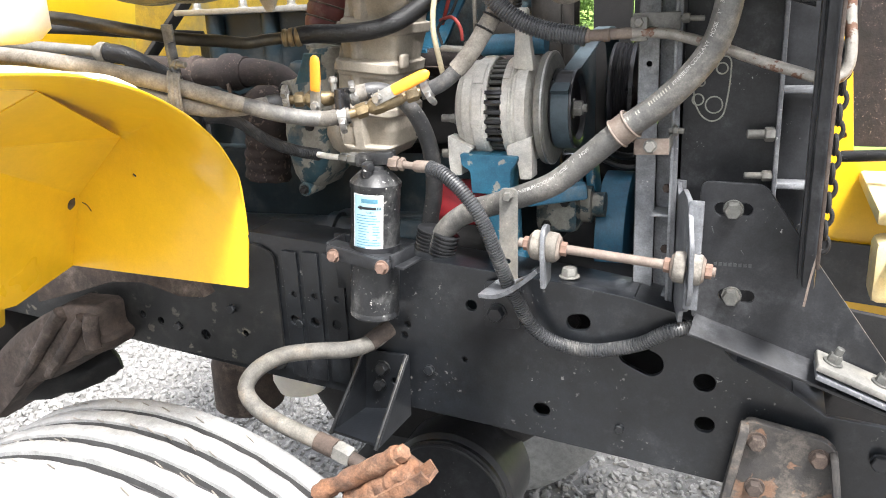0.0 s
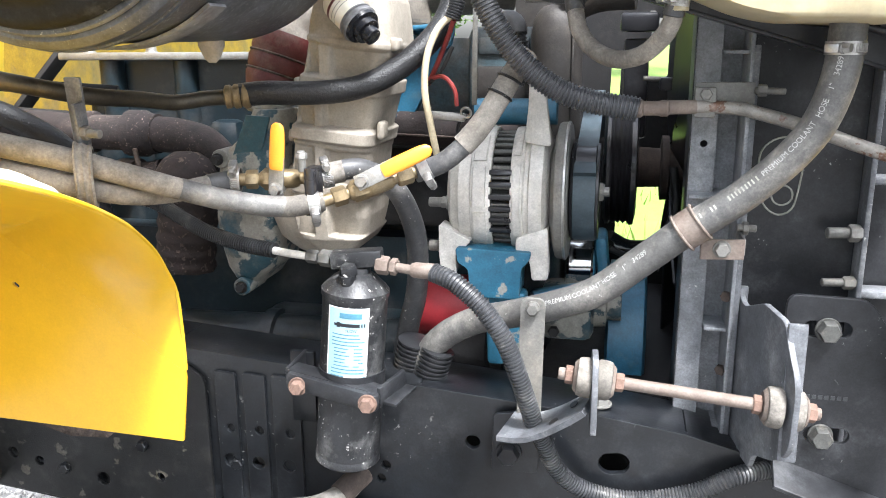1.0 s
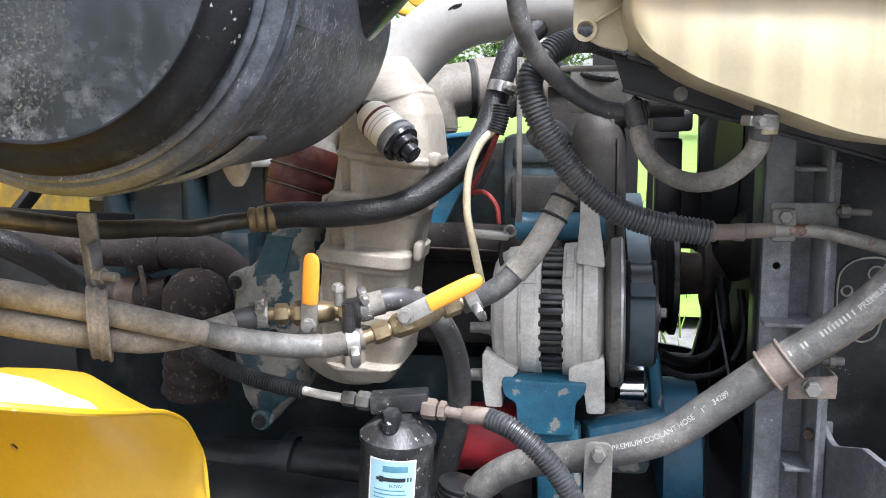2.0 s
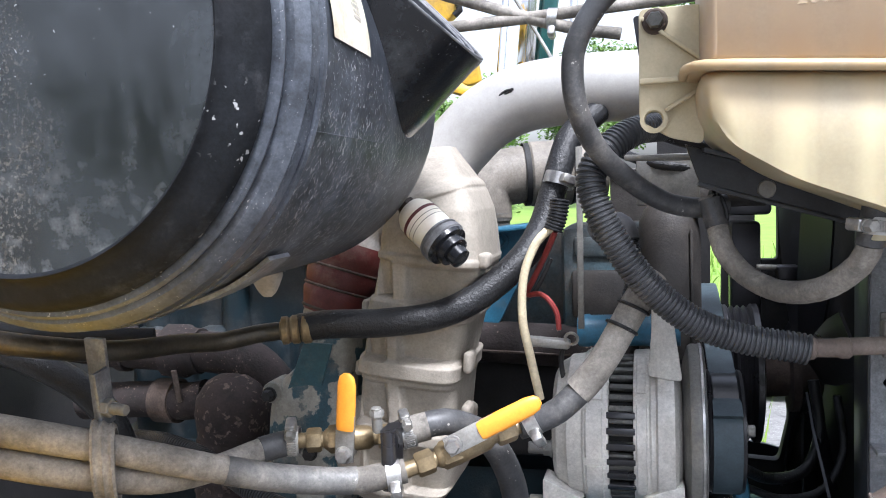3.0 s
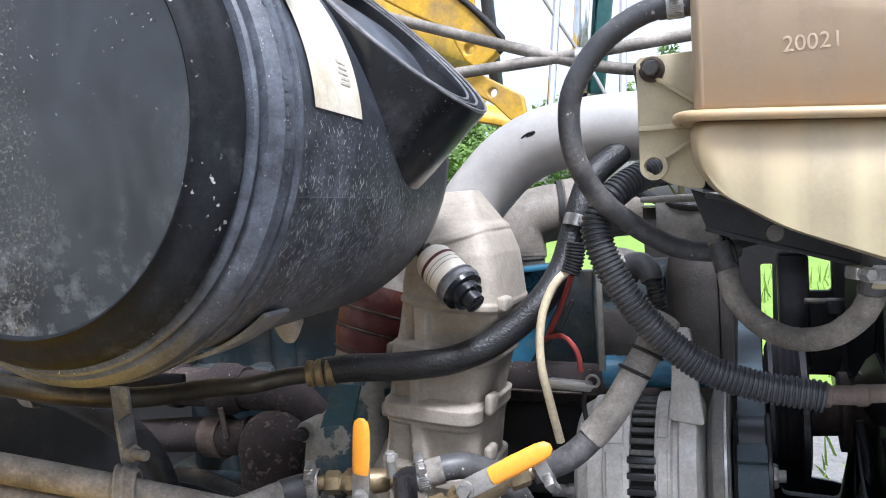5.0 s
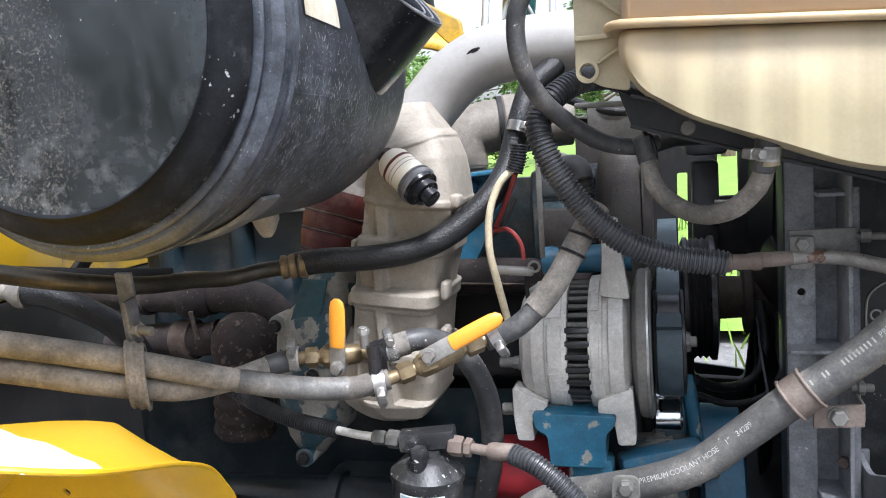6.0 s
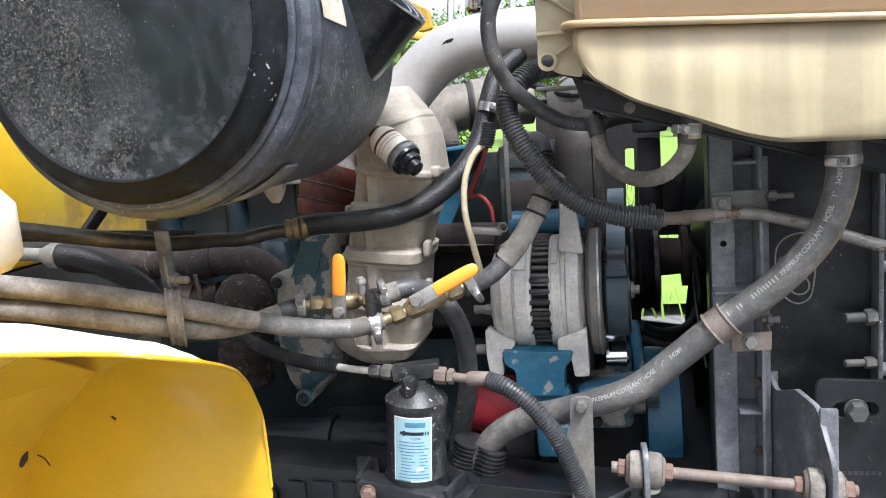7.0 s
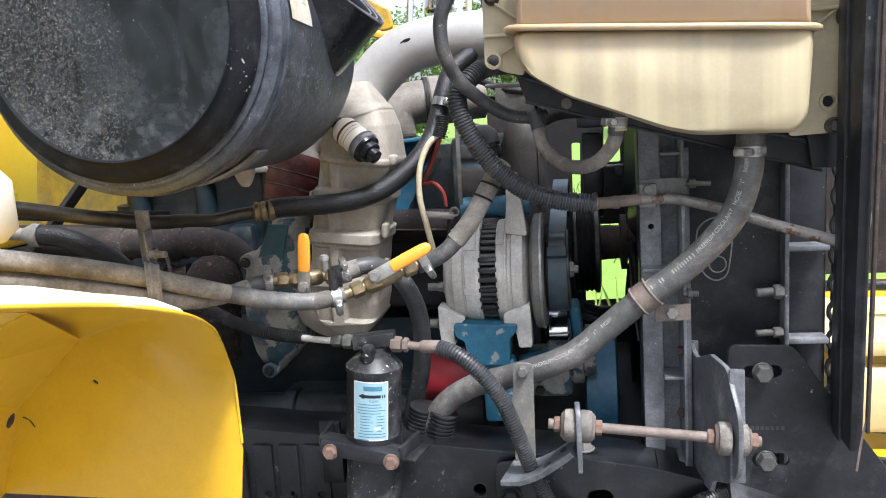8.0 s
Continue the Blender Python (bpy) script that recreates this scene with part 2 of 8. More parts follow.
def stained(m, glow_streak, stain, z0, z1):
    """Upright streaks that put the glow of light through the plastic into its colour, and a coolant stain that fades
    below the seam.
    """
    nt = m.node_tree
    nodes, links = nt.nodes, nt.links
    bs = nodes["Principled BSDF"]
    old = bs.inputs["Base Color"].links[0].from_socket
    tc = nodes.new("ShaderNodeTexCoord")
    mp = nodes.new("ShaderNodeMapping")
    mp.inputs["Scale"].default_value = (30, 3, 1.2)
    links.new(tc.outputs["Object"], mp.inputs["Vector"])
    n = nodes.new("ShaderNodeTexNoise")
    n.inputs["Scale"].default_value, n.inputs["Detail"].default_value = 1.0, 3.0
    links.new(mp.outputs["Vector"], n.inputs["Vector"])
    r = nodes.new("ShaderNodeMapRange")
    r.inputs["From Min"].default_value, r.inputs["From Max"].default_value, r.inputs["To Max"].default_value = 0.45, 0.66, 0.6
    links.new(n.outputs["Fac"], r.inputs["Value"])
    a = nodes.new("ShaderNodeMix")
    a.data_type = "RGBA"
    links.new(r.outputs["Result"], a.inputs["Factor"])
    links.new(old, a.inputs["A"])
    a.inputs["B"].default_value = (*glow_streak, 1)
    xyz = nodes.new("ShaderNodeSeparateXYZ")
    links.new(tc.outputs["Object"], xyz.inputs[0])
    g = nodes.new("ShaderNodeMapRange")
    g.inputs["From Min"].default_value, g.inputs["From Max"].default_value = z0, z1
    links.new(xyz.outputs["Z"], g.inputs["Value"])
    k = nodes.new("ShaderNodeMath")
    k.operation = "MULTIPLY"
    links.new(g.outputs["Result"], k.inputs[0])
    r2 = nodes.new("ShaderNodeMapRange")
    r2.inputs["From Min"].default_value, r2.inputs["From Max"].default_value, r2.inputs["To Min"].default_value = 0.3, 0.7, 0.25
    links.new(n.outputs["Fac"], r2.inputs["Value"])
    links.new(r2.outputs["Result"], k.inputs[1])
    b = nodes.new("ShaderNodeMix")
    b.data_type = "RGBA"
    links.new(k.outputs[0], b.inputs["Factor"])
    links.new(a.outputs["Result"], b.inputs["A"])
    b.inputs["B"].default_value = (*stain, 1)
    links.new(b.outputs["Result"], bs.inputs["Base Color"])


stained(M["tank"], (0.5, 0.435, 0.27), (0.4, 0.28, 0.15), 1.6, 1.65)
stained(M["tank_up"], (0.52, 0.42, 0.29), (0.36, 0.25, 0.155), 1.77, 1.65)
M["bottle"] = mat("white_plastic", (0.74, 0.71, 0.62), (0.68, 0.64, 0.54), 0.45, scale=10, bump=0.03, sss=0.2, grime=0.08)
M["cleaner"] = mat("scuffed_black_plastic", (0.02, 0.0235, 0.03), (0.034, 0.039, 0.048), 0.42, scale=9, spec=0.4, bump=0.1, grain=160, dust=(0.1, 0.112, 0.135), dust_amount=0.55, dust_scale=11, speck=(0.34, 0.345, 0.35), speck_scale=420, speck_amount=0.28, rough_vary=0.14, grime=0.5)
M["hose_worn"] = mat("worn_mottled_rubber", (0.045, 0.043, 0.041), (0.15, 0.14, 0.122), 0.7, scale=13, bump=0.2, grain=200, dust=(0.13, 0.105, 0.08), dust_amount=0.4, dust_scale=20, grime=0.5)
M["elbow_brown"] = mat("brown_stained_elbow", (0.2, 0.178, 0.15), (0.14, 0.122, 0.1), 0.65, scale=10, bump=0.15, dust=(0.3, 0.275, 0.24), dust_amount=0.4, grime=0.4)
M["grime_brown"] = mat("oily_brown_grime", (0.04, 0.034, 0.029), (0.018, 0.017, 0.017), 0.6, scale=9, bump=0.25, dust=(0.08, 0.066, 0.053), dust_amount=0.3, dust_scale=7, grime=0.55)
M["grime_blue"] = mat("grimy_blue_and_brown_paint", (0.1, 0.076, 0.056), (0.025, 0.085, 0.12), 0.5, scale=9, bump=0.25, dust=(0.17, 0.14, 0.11), dust_amount=0.25, dust_scale=12, grime=0.55)
M["drier_black"] = mat("chipped_gloss_black", (0.01, 0.0105, 0.012), (0.02, 0.021, 0.023), 0.4, scale=22, bump=0.2, dust=(0.13, 0.13, 0.127), dust_amount=0.4, dust_scale=26, speck=(0.45, 0.44, 0.42), speck_scale=110, speck_amount=0.32, spec=0.45, grime=0.5)
M["spout"] = mat("glossy_black_plastic", (0.006, 0.0065, 0.008), (0.011, 0.012, 0.015), 0.22, scale=14, bump=0.06, dust=(0.05, 0.055, 0.06), dust_amount=0.3, speck=(0.3, 0.3, 0.3), speck_scale=240, speck_amount=0.12)
M["spout_edge"] = mat("grey_plastic_edge", (0.2, 0.2, 0.205), (0.06, 0.06, 0.065), 0.4, scale=60, bump=0.05, grime=0.4)
M["cap_flange"] = mat("chafed_black_plastic", (0.007, 0.0075, 0.0085), (0.011, 0.012, 0.014), 0.62, scale=10, bump=0.2, grain=120, dust=(0.05, 0.052, 0.056), dust_amount=0.34, dust_scale=16, speck=(0.3, 0.3, 0.3), speck_scale=120, speck_amount=0.14, grime=0.5, rough_vary=0.14, spec=0.1)
M["scuff"] = mat("pale_scuff", (0.5, 0.51, 0.52), (0.2, 0.205, 0.21), 0.7, scale=120, bump=0.0)
M["bolt_grey"] = mat("grey_zinc_bolt", (0.12, 0.12, 0.112), (0.075, 0.074, 0.07), 0.5, 0.4, scale=60, bump=0.2, dust=(0.24, 0.22, 0.19), dust_amount=0.35, dust_scale=60)


def cap_material():
    """Glossy black plastic with brown grit down one side, smeared haze that also carries a painted sky sheen, and pale
    chafing low down.
    """
    m = mat("glossy_black_end_cap", (0.006, 0.007, 0.007), (0.009, 0.01, 0.0105), 0.15, scale=9, bump=0.05, grain=120, rough_vary=0.08, grime=0.2)
    nt = m.node_tree
    nodes, links = nt.nodes, nt.links
    bs = nodes["Principled BSDF"]
    tc = nodes.new("ShaderNodeTexCoord")
    xyz = nodes.new("ShaderNodeSeparateXYZ")
    links.new(tc.outputs["Object"], xyz.inputs[0])

    def noise_at(sc, detail, rgh, dist=0.0):
        n = nodes.new("ShaderNodeTexNoise")
        for key, val in (("Scale", sc), ("Detail", detail), ("Roughness", rgh), ("Distortion", dist)):
            n.inputs[key].default_value = val
        links.new(tc.outputs["Object"], n.inputs["Vector"])
        return n.outputs["Fac"]

    def span(v, lo, hi, out_lo=0.0, out_hi=1.0):
        r = nodes.new("ShaderNodeMapRange")
        for key, val in (("From Min", lo), ("From Max", hi), ("To Min", out_lo), ("To Max", out_hi)):
            r.inputs[key].default_value = val
        links.new(v, r.inputs["Value"])
        return r.outputs["Result"]

    def calc(op, a, b):
        k = nodes.new("ShaderNodeMath")
        k.operation = op
        k.use_clamp = op != "ADD"
        for sock, v in zip(k.inputs, (a, b)):
            if isinstance(v, float):
                sock.default_value = v
            else:
                links.new(v, sock)
        return k.outputs[0]

    def over(fac, col_in, col):
        x = nodes.new("ShaderNodeMix")
        x.data_type = "RGBA"
        links.new(fac, x.inputs["Factor"])
        links.new(col_in, x.inputs["A"])
        x.inputs["B"].default_value = (*col, 1)
        return x.outputs["Result"]

    old = bs.inputs["Base Color"].links[0].from_socket
    side = span(calc("ADD", xyz.outputs["X"], span(noise_at(14, 3, 0.5), 0.3, 0.7, -0.03, 0.03)), -0.665, -0.725)
    grit = calc("MULTIPLY", side, span(noise_at(230, 5, 0.7), 0.47, 0.58))
    fine = calc("MULTIPLY", side, span(noise_at(420, 3, 0.6), 0.56, 0.64))
    # Cloudy film; its blue-grey also puts sky reflection into the colour.
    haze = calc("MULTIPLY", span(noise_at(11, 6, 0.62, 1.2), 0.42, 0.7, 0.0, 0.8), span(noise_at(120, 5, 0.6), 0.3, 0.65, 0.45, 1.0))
    low = calc("MULTIPLY", span(xyz.outputs["Z"], 1.625, 1.545), span(noise_at(45, 8, 0.7), 0.5, 0.72, 0.0, 0.9))
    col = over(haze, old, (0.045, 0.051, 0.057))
    col = over(grit, col, (0.02, 0.0175, 0.014))
    col = over(fine, col, (0.11, 0.1, 0.085))
    col = over(low, col, (0.13, 0.134, 0.136))
    links.new(col, bs.inputs["Base Color"])
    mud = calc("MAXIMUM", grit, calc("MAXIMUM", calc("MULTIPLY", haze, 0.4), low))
    rgh = nodes.new("ShaderNodeMapRange")
    rgh.inputs["To Min"].default_value, rgh.inputs["To Max"].default_value = 0.14, 0.36
    links.new(mud, rgh.inputs["Value"])
    links.new(rgh.outputs["Result"], bs.inputs["Roughness"])
    b = nodes.new("ShaderNodeBump")
    b.inputs["Strength"].default_value, b.inputs["Distance"].default_value = 0.14, 0.001
    links.new(calc("ADD", grit, span(noise_at(55, 4, 0.5), 0.0, 1.0, 0.0, 0.25)), b.inputs["Height"])
    links.new(b.outputs["Normal"], bs.inputs["Normal"])
    bs.inputs["Specular IOR Level"].default_value, bs.inputs["Coat Weight"].default_value, bs.inputs["Coat Roughness"].default_value = 0.55, 0.32, 0.08
    return m


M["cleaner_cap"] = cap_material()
M["plastic"] = mat("black_plastic", (0.013, 0.013, 0.015), (0.02, 0.02, 0.023), 0.32, scale=14, bump=0.04, dust=(0.06, 0.06, 0.065), dust_amount=0.25, grime=0.35)
M["paper"] = mat("weathered_paper_label", (0.52, 0.47, 0.36), (0.6, 0.565, 0.47), 0.7, scale=14, bump=0.1, dust=(0.36, 0.29, 0.16), dust_amount=0.42, grime=0.15)
M["label"] = mat("pale_blue_label", (0.3, 0.46, 0.52), (0.25, 0.4, 0.46), 0.45, scale=20, bump=0.03, grime=0.1)
M["white"] = mat("off_white_print", (0.72, 0.72, 0.69), (0.6, 0.6, 0.57), 0.6, scale=60, bump=0.0, grime=0.1)
M["ink"] = mat("dark_print", (0.012, 0.015, 0.02), None, 0.5, scale=60, bump=0.0)
M["print_grey"] = mat("faded_grey_print", (0.34, 0.32, 0.27), (0.44, 0.41, 0.34), 0.7, scale=90, bump=0.0)
M["ink_blue"] = mat("dull_blue_print", (0.07, 0.2, 0.28), None, 0.5, scale=60, bump=0.0)
M["print"] = mat("faded_white_print", (0.5, 0.5, 0.48), (0.28, 0.28, 0.27), 0.7, scale=120, bump=0.0)
M["chalk"] = mat("pale_paint_pen", (0.42, 0.42, 0.36), (0.2, 0.2, 0.18), 0.8, scale=90, bump=0.0)
M["tyre"] = mat("dusty_grey_tyre", (0.25, 0.25, 0.25), (0.19, 0.19, 0.19), 0.85, scale=14, bump=0.25, grain=220, dust=(0.31, 0.31, 0.3), dust_amount=0.5, dust_scale=9)
# Near-black: the shade down in the tread grooves is put into this colour.
M["groove"] = mat("shaded_groove_rubber", (0.03, 0.03, 0.031), (0.055, 0.055, 0.055), 0.9, scale=20, bump=0.2)
M["wire_cream"] = mat("cream_wire", (0.62, 0.54, 0.37), (0.5, 0.43, 0.29), 0.55, scale=40, bump=0.05)
M["wire_red"] = mat("red_wire", (0.3, 0.04, 0.035), None, 0.5, scale=40, bump=0.05)
M["teal"] = mat("teal_green_glass_edge", (0.02, 0.1, 0.1), None, 0.3, scale=30, bump=0.0)


# ---- building helpers ----
def thing(name, at, label, category, group="", kind=""):
    ob = new(name)
    ob.empty_display_size = 0.02
    ob.location = at
    return tagged(ob, label, category, group, kind)


def merged(geos):
    verts, faces = [], []
    for v, f in geos:
        n = len(verts)
        verts += [tuple(p) for p in v]
        faces += [tuple(i + n for i in q) for q in f]
    return verts, faces


def part(name, geos, material, parent=None, label="", angle=38):
    if isinstance(geos, tuple):
        geos = [geos]
    verts, faces = merged(geos)
    me = bpy.data.meshes.new(name)
    me.from_pydata(verts, [], faces)
    me.validate()
    me.polygons.foreach_set("use_smooth", [True] * len(me.polygons))
    me.update()
    me.set_sharp_from_angle(angle=radians(angle))
    me.materials.append(material)
    ob = new(name, me)
    if parent is not None:
        ob.parent = parent
        if parent.type == "EMPTY":
            ob.matrix_parent_inverse = Matrix.Translation(parent.location).inverted()
    return tagged(ob, label)


def each(name, geos, material, parent=None, label="", angle=38):
    for geo in geos:
        part(name, geo, material, parent, label, angle)


def welded(geos, reach=0.0004):
    verts, faces = merged(geos)
    bm = bmesh.new()
    vs = [bm.verts.new(v) for v in verts]
    for f in faces:
        bm.faces.new([vs[i] for i in f])
    bmesh.ops.remove_doubles(bm, verts=bm.verts, dist=reach)
    return from_bm(bm)


def from_bm(bm):
    bm.verts.index_update()
    out = [v.co.copy() for v in bm.verts], [[v.index for v in f.verts] for f in bm.faces]
    bm.free()
    return out


def moved(geo, m):
    return [m @ Vector(v) for v in geo[0]], geo[1]


def axes_to(axis, up=(0, 0, 1)):
    z = Vector(axis).normalized()
    x = Vector(up).cross(z)
    if x.length < 1e-4:
        x = Vector((1, 0, 0)).cross(z)
    x.normalize()
    return Matrix((x, z.cross(x), z)).transposed()


def box(c, size, rot=(0, 0, 0), bev=0.003, seg=2):
    bm = bmesh.new()
    bmesh.ops.create_cube(bm, size=1)
    bmesh.ops.scale(bm, vec=size, verts=bm.verts)
    if bev:
        bmesh.ops.bevel(bm, geom=list(bm.edges), offset=min(bev, min(size) * 0.45), segments=seg, affect="EDGES", profile=0.5)
    return moved(from_bm(bm), pose(*c, *rot))


def beam(p, q, w, h, up=(0, 0, 1), bev=0.002):
    p, q = Vector(p), Vector(q)
    m = (axes_to(q - p, up)).to_4x4()
    m.translation = (p + q) / 2
    g = box((0, 0, 0), (w, h, (q - p).length), bev=bev)
    return moved(g, m)


def lathe(p, axis, profile, seg=32, cap=True, squash=(1, 1)):
    """profile: rows of distance along the axis and radius."""
    rot, p = axes_to(axis), Vector(p)
    verts, faces = [], []
    for d, r in profile:
        for k in range(seg):
            a = 2 * math.pi * k / seg
            verts.append(p + rot @ Vector((r * math.cos(a) * squash[0], r * math.sin(a) * squash[1], d)))
    for i in range(len(profile) - 1):
        for k in range(seg):
            j = (k + 1) % seg
            faces.append((i * seg + k, i * seg + j, (i + 1) * seg + j, (i + 1) * seg + k))
    if cap:
        faces.append(tuple(reversed(range(seg))))
        faces.append(tuple((len(profile) - 1) * seg + k for k in range(seg)))
    return verts, faces


def rod(p, q, r, seg=16, bev=0.0008):
    p, q = Vector(p), Vector(q)
    n = (q - p).length
    b = min(bev, r * 0.4, n * 0.3)
    return lathe(p, q - p, [(0, r - b), (b, r), (n - b, r), (n, r - b)], seg)


def spline(points, step):
    pts = [Vector(p) for p in points]
    pts = [2 * pts[0] - pts[1]] + pts + [2 * pts[-1] - pts[-2]]
    out = []
    for i in range(1, len(pts) - 2):
        a, b, c, d = pts[i - 1 : i + 3]
        n = max(2, int((c - b).length / step))
        for k in range(n):
            t = k / n
            out.append(0.5 * ((2 * b) + (c - a) * t + (2 * a - 5 * b + 4 * c - d) * t * t + (3 * b - a - 3 * c + d) * t**3))
    out.append(pts[-2])
    return out


def frames_of(path):
    tang = [(path[min(i + 1, len(path) - 1)] - path[max(i - 1, 0)]).normalized() for i in range(len(path))]
    n = tang[0].orthogonal().normalized()
    out, s = [], 0.0
    for i, t in enumerate(tang):
        if i:
            s += (path[i] - path[i - 1]).length
            n = (n - t * n.dot(t)).normalized()
        out.append((path[i], t, n, t.cross(n), s))
    return out


def sweep(points, r, seg=16, step=0.008, ridge=0.0, pitch=0.0, cap=True, wobble=0.0, flat=1.0):
    """A tube along the points. ridge and pitch: depth and spacing of rings. r: a radius, or one at each end."""
    path = spline(points, pitch / 4 if pitch else step)
    fr = frames_of(path)
    total = fr[-1][4]
    if pitch:
        count = max(1, round(total / pitch))
        samples = []
        i = 0
        for k in range(count):
            for u, add in ((0.0, 0.0), (0.18, 1.0), (0.55, 1.0), (0.75, 0.0)):
                s = (k + u) * total / count
                while i < len(fr) - 2 and fr[i + 1][4] < s:
                    i += 1
                a, b = fr[i], fr[i + 1]
                w = (s - a[4]) / max(1e-9, b[4] - a[4])
                samples.append((a[0].lerp(b[0], w), a[2].lerp(b[2], w), a[3].lerp(b[3], w), s, add * ridge))
    else:
        samples = [(p, n, b, s, 0.0) for p, t, n, b, s in fr]
    verts, faces = [], []
    r0, r1 = r if isinstance(r, tuple) else (r, r)
    for p, n, b, s, add in samples:
        rr = r0 + (r1 - r0) * s / total + add
        if wobble:
            rr *= 1 + wobble * noise.noise(Vector((s * 30, r0 * 100, 0)))
        for k in range(seg):
            a = 2 * math.pi * k / seg
            verts.append(p + n * (rr * math.cos(a)) + b * (rr * flat * math.sin(a)))
    m = len(samples)
    for i in range(m - 1):
        for k in range(seg):
            j = (k + 1) % seg
            faces.append((i * seg + k, i * seg + j, (i + 1) * seg + j, (i + 1) * seg + k))
    if cap:
        faces.append(tuple(reversed(range(seg))))
        faces.append(tuple((m - 1) * seg + k for k in range(seg)))
    return verts, faces


def craggy(geo, amount, scale):
    """The same shape with an uneven, flaked surface."""
    out = []
    for v in geo[0]:
        v = Vector(v)
        n = noise.noise_vector(v * scale) + 0.5 * noise.noise_vector(v * scale * 2.7)
        out.append(v + n * amount)
    return out, geo[1]


def ring(c, axis, r, wire, seg=28, tube=8, squash=(1, 1)):
    rot = axes_to(axis)
    verts, faces = [], []
    for k in range(seg):
        a = 2 * math.pi * k / seg
        for j in range(tube):
            b = 2 * math.pi * j / tube
            q = r + wire * math.cos(b)
            verts.append(Vector(c) + rot @ Vector((q * math.cos(a) * squash[0], q * math.sin(a) * squash[1], wire * math.sin(b))))
    for k in range(seg):
        for j in range(tube):
            k2, j2 = (k + 1) % seg, (j + 1) % tube
            faces.append((k * tube + j, k2 * tube + j, k2 * tube + j2, k * tube + j2))
    return verts, faces


def band(c, axis, r, width, thick=0.0012, seg=28):
    w = width / 2
    return lathe(c, axis, [(-w, r), (-w, r + thick), (w, r + thick), (w, r), (-w, r)], seg, cap=False)


def hexhead(p, axis, af, height, washer=0.0, seed=0.0):
    """A hexagon bolt head that stands on p and points along axis."""
    rot, p = axes_to(axis), Vector(p)
    geos = []
    base = 0.0
    if washer:
        geos.append(lathe(p, axis, [(0, washer), (0.0016, washer), (0.002, washer * 0.97)], 24))
        base = 0.002
    verts, faces = [], []
    rows = ((base, 1.0), (base + height * 0.8, 1.0), (base + height, 0.86))
    for d, f in rows:
        for k in range(6):
            a = math.pi / 3 * k + seed
            verts.append(p + rot @ Vector((af * 0.577 * f * math.cos(a), af * 0.577 * f * math.sin(a), d)))
    for i in range(2):
        for k in range(6):
            j = (k + 1) % 6
            faces.append((i * 6 + k, i * 6 + j, i * 6 + 6 + j, i * 6 + 6 + k))
    faces.append(tuple(12 + k for k in range(6)))
    geos.append((verts, faces))
    return merged(geos)


def hexnut(p, q, af):
    p, q = Vector(p), Vector(q)
    rot, n = axes_to(q - p), (q - p).length
    verts, faces = [], []
    for d, f in ((0, 0.88), (n * 0.12, 1), (n * 0.88, 1), (n, 0.88)):
        for k in range(6):
            a = math.pi / 3 * k + 0.3
            verts.append(p + rot @ Vector((af * 0.577 * f * math.cos(a), af * 0.577 * f * math.sin(a), d)))
    for i in range(3):
        for k in range(6):
            j = (k + 1) % 6
            faces.append((i * 6 + k, i * 6 + j, i * 6 + 6 + j, i * 6 + 6 + k))
    faces += [tuple(reversed(range(6))), tuple(18 + k for k in range(6))]
    return verts, faces


def circle(u, v, r, n=20, stretch=1.0, turn=0.0):
    c, s = math.cos(turn), math.sin(turn)
    out = []
    for k in range(n):
        a = 2 * math.pi * k / n
        x, y = r * math.cos(a) + (stretch - 1) * r * (1 if math.cos(a) > 0 else -1), r * math.sin(a)
        out.append((u + c * x - s * y, v + s * x + c * y))
    return out


def rounded(poly, r, n=5):
    """The corners of a polygon rounded; r: one radius or one for each corner."""
    out = []
    for i, p in enumerate(poly):
        p = Vector(p)
        a, b = Vector(poly[i - 1]) - p, Vector(poly[(i + 1) % len(poly)]) - p
        q = r[i] if isinstance(r, (list, tuple)) else r
        d = min(q, a.length * 0.45, b.length * 0.45)
        if d <= 1e-5:
            out.append(tuple(p))
            continue
        s, e = p + a.normalized() * d, p + b.normalized() * d
        for k in range(n + 1):
            t = k / n
            out.append(tuple(s * (1 - t) ** 2 + p * 2 * t * (1 - t) + e * t * t))
    return out


def plate(outer, holes, thick, m, bev=0.0008):
    """A flat plate with holes: outlines in its own plane, laid into the world by m."""
    cu = bpy.data.curves.new("outline", "CURVE")
    cu.dimensions, cu.fill_mode = "2D", "BOTH"
    cu.extrude, cu.bevel_depth, cu.bevel_resolution = thick / 2 - bev, bev, 1
    cu.offset = -bev
    for loop in [outer, *holes]:
        s = cu.splines.new("POLY")
        s.points.add(len(loop) - 1)
        for pt, (u, v) in zip(s.points, loop):
            pt.co = (u, v, 0, 1)
        s.use_cyclic_u = True
    ob = bpy.data.objects.new("outline", cu)
    me = bpy.data.meshes.new_from_object(ob)
    geo = [m @ v.co for v in me.vertices], [tuple(p.vertices) for p in me.polygons]
    bpy.data.objects.remove(ob)
    bpy.data.curves.remove(cu)
    bpy.data.meshes.remove(me)
    return geo


def at_y(y):
    """The upright plane along the vehicle at y: outlines in x and z, the front towards -y."""
    return Matrix(((1, 0, 0, 0), (0, 0, -1, y), (0, 1, 0, 0), (0, 0, 0, 1)))


def plane_of(p, u, v):
    u = Vector(u).normalized()
    n = u.cross(Vector(v)).normalized()
    v = n.cross(u)
    m = Matrix((u, v, n)).transposed().to_4x4()
    m.translation = p
    return m


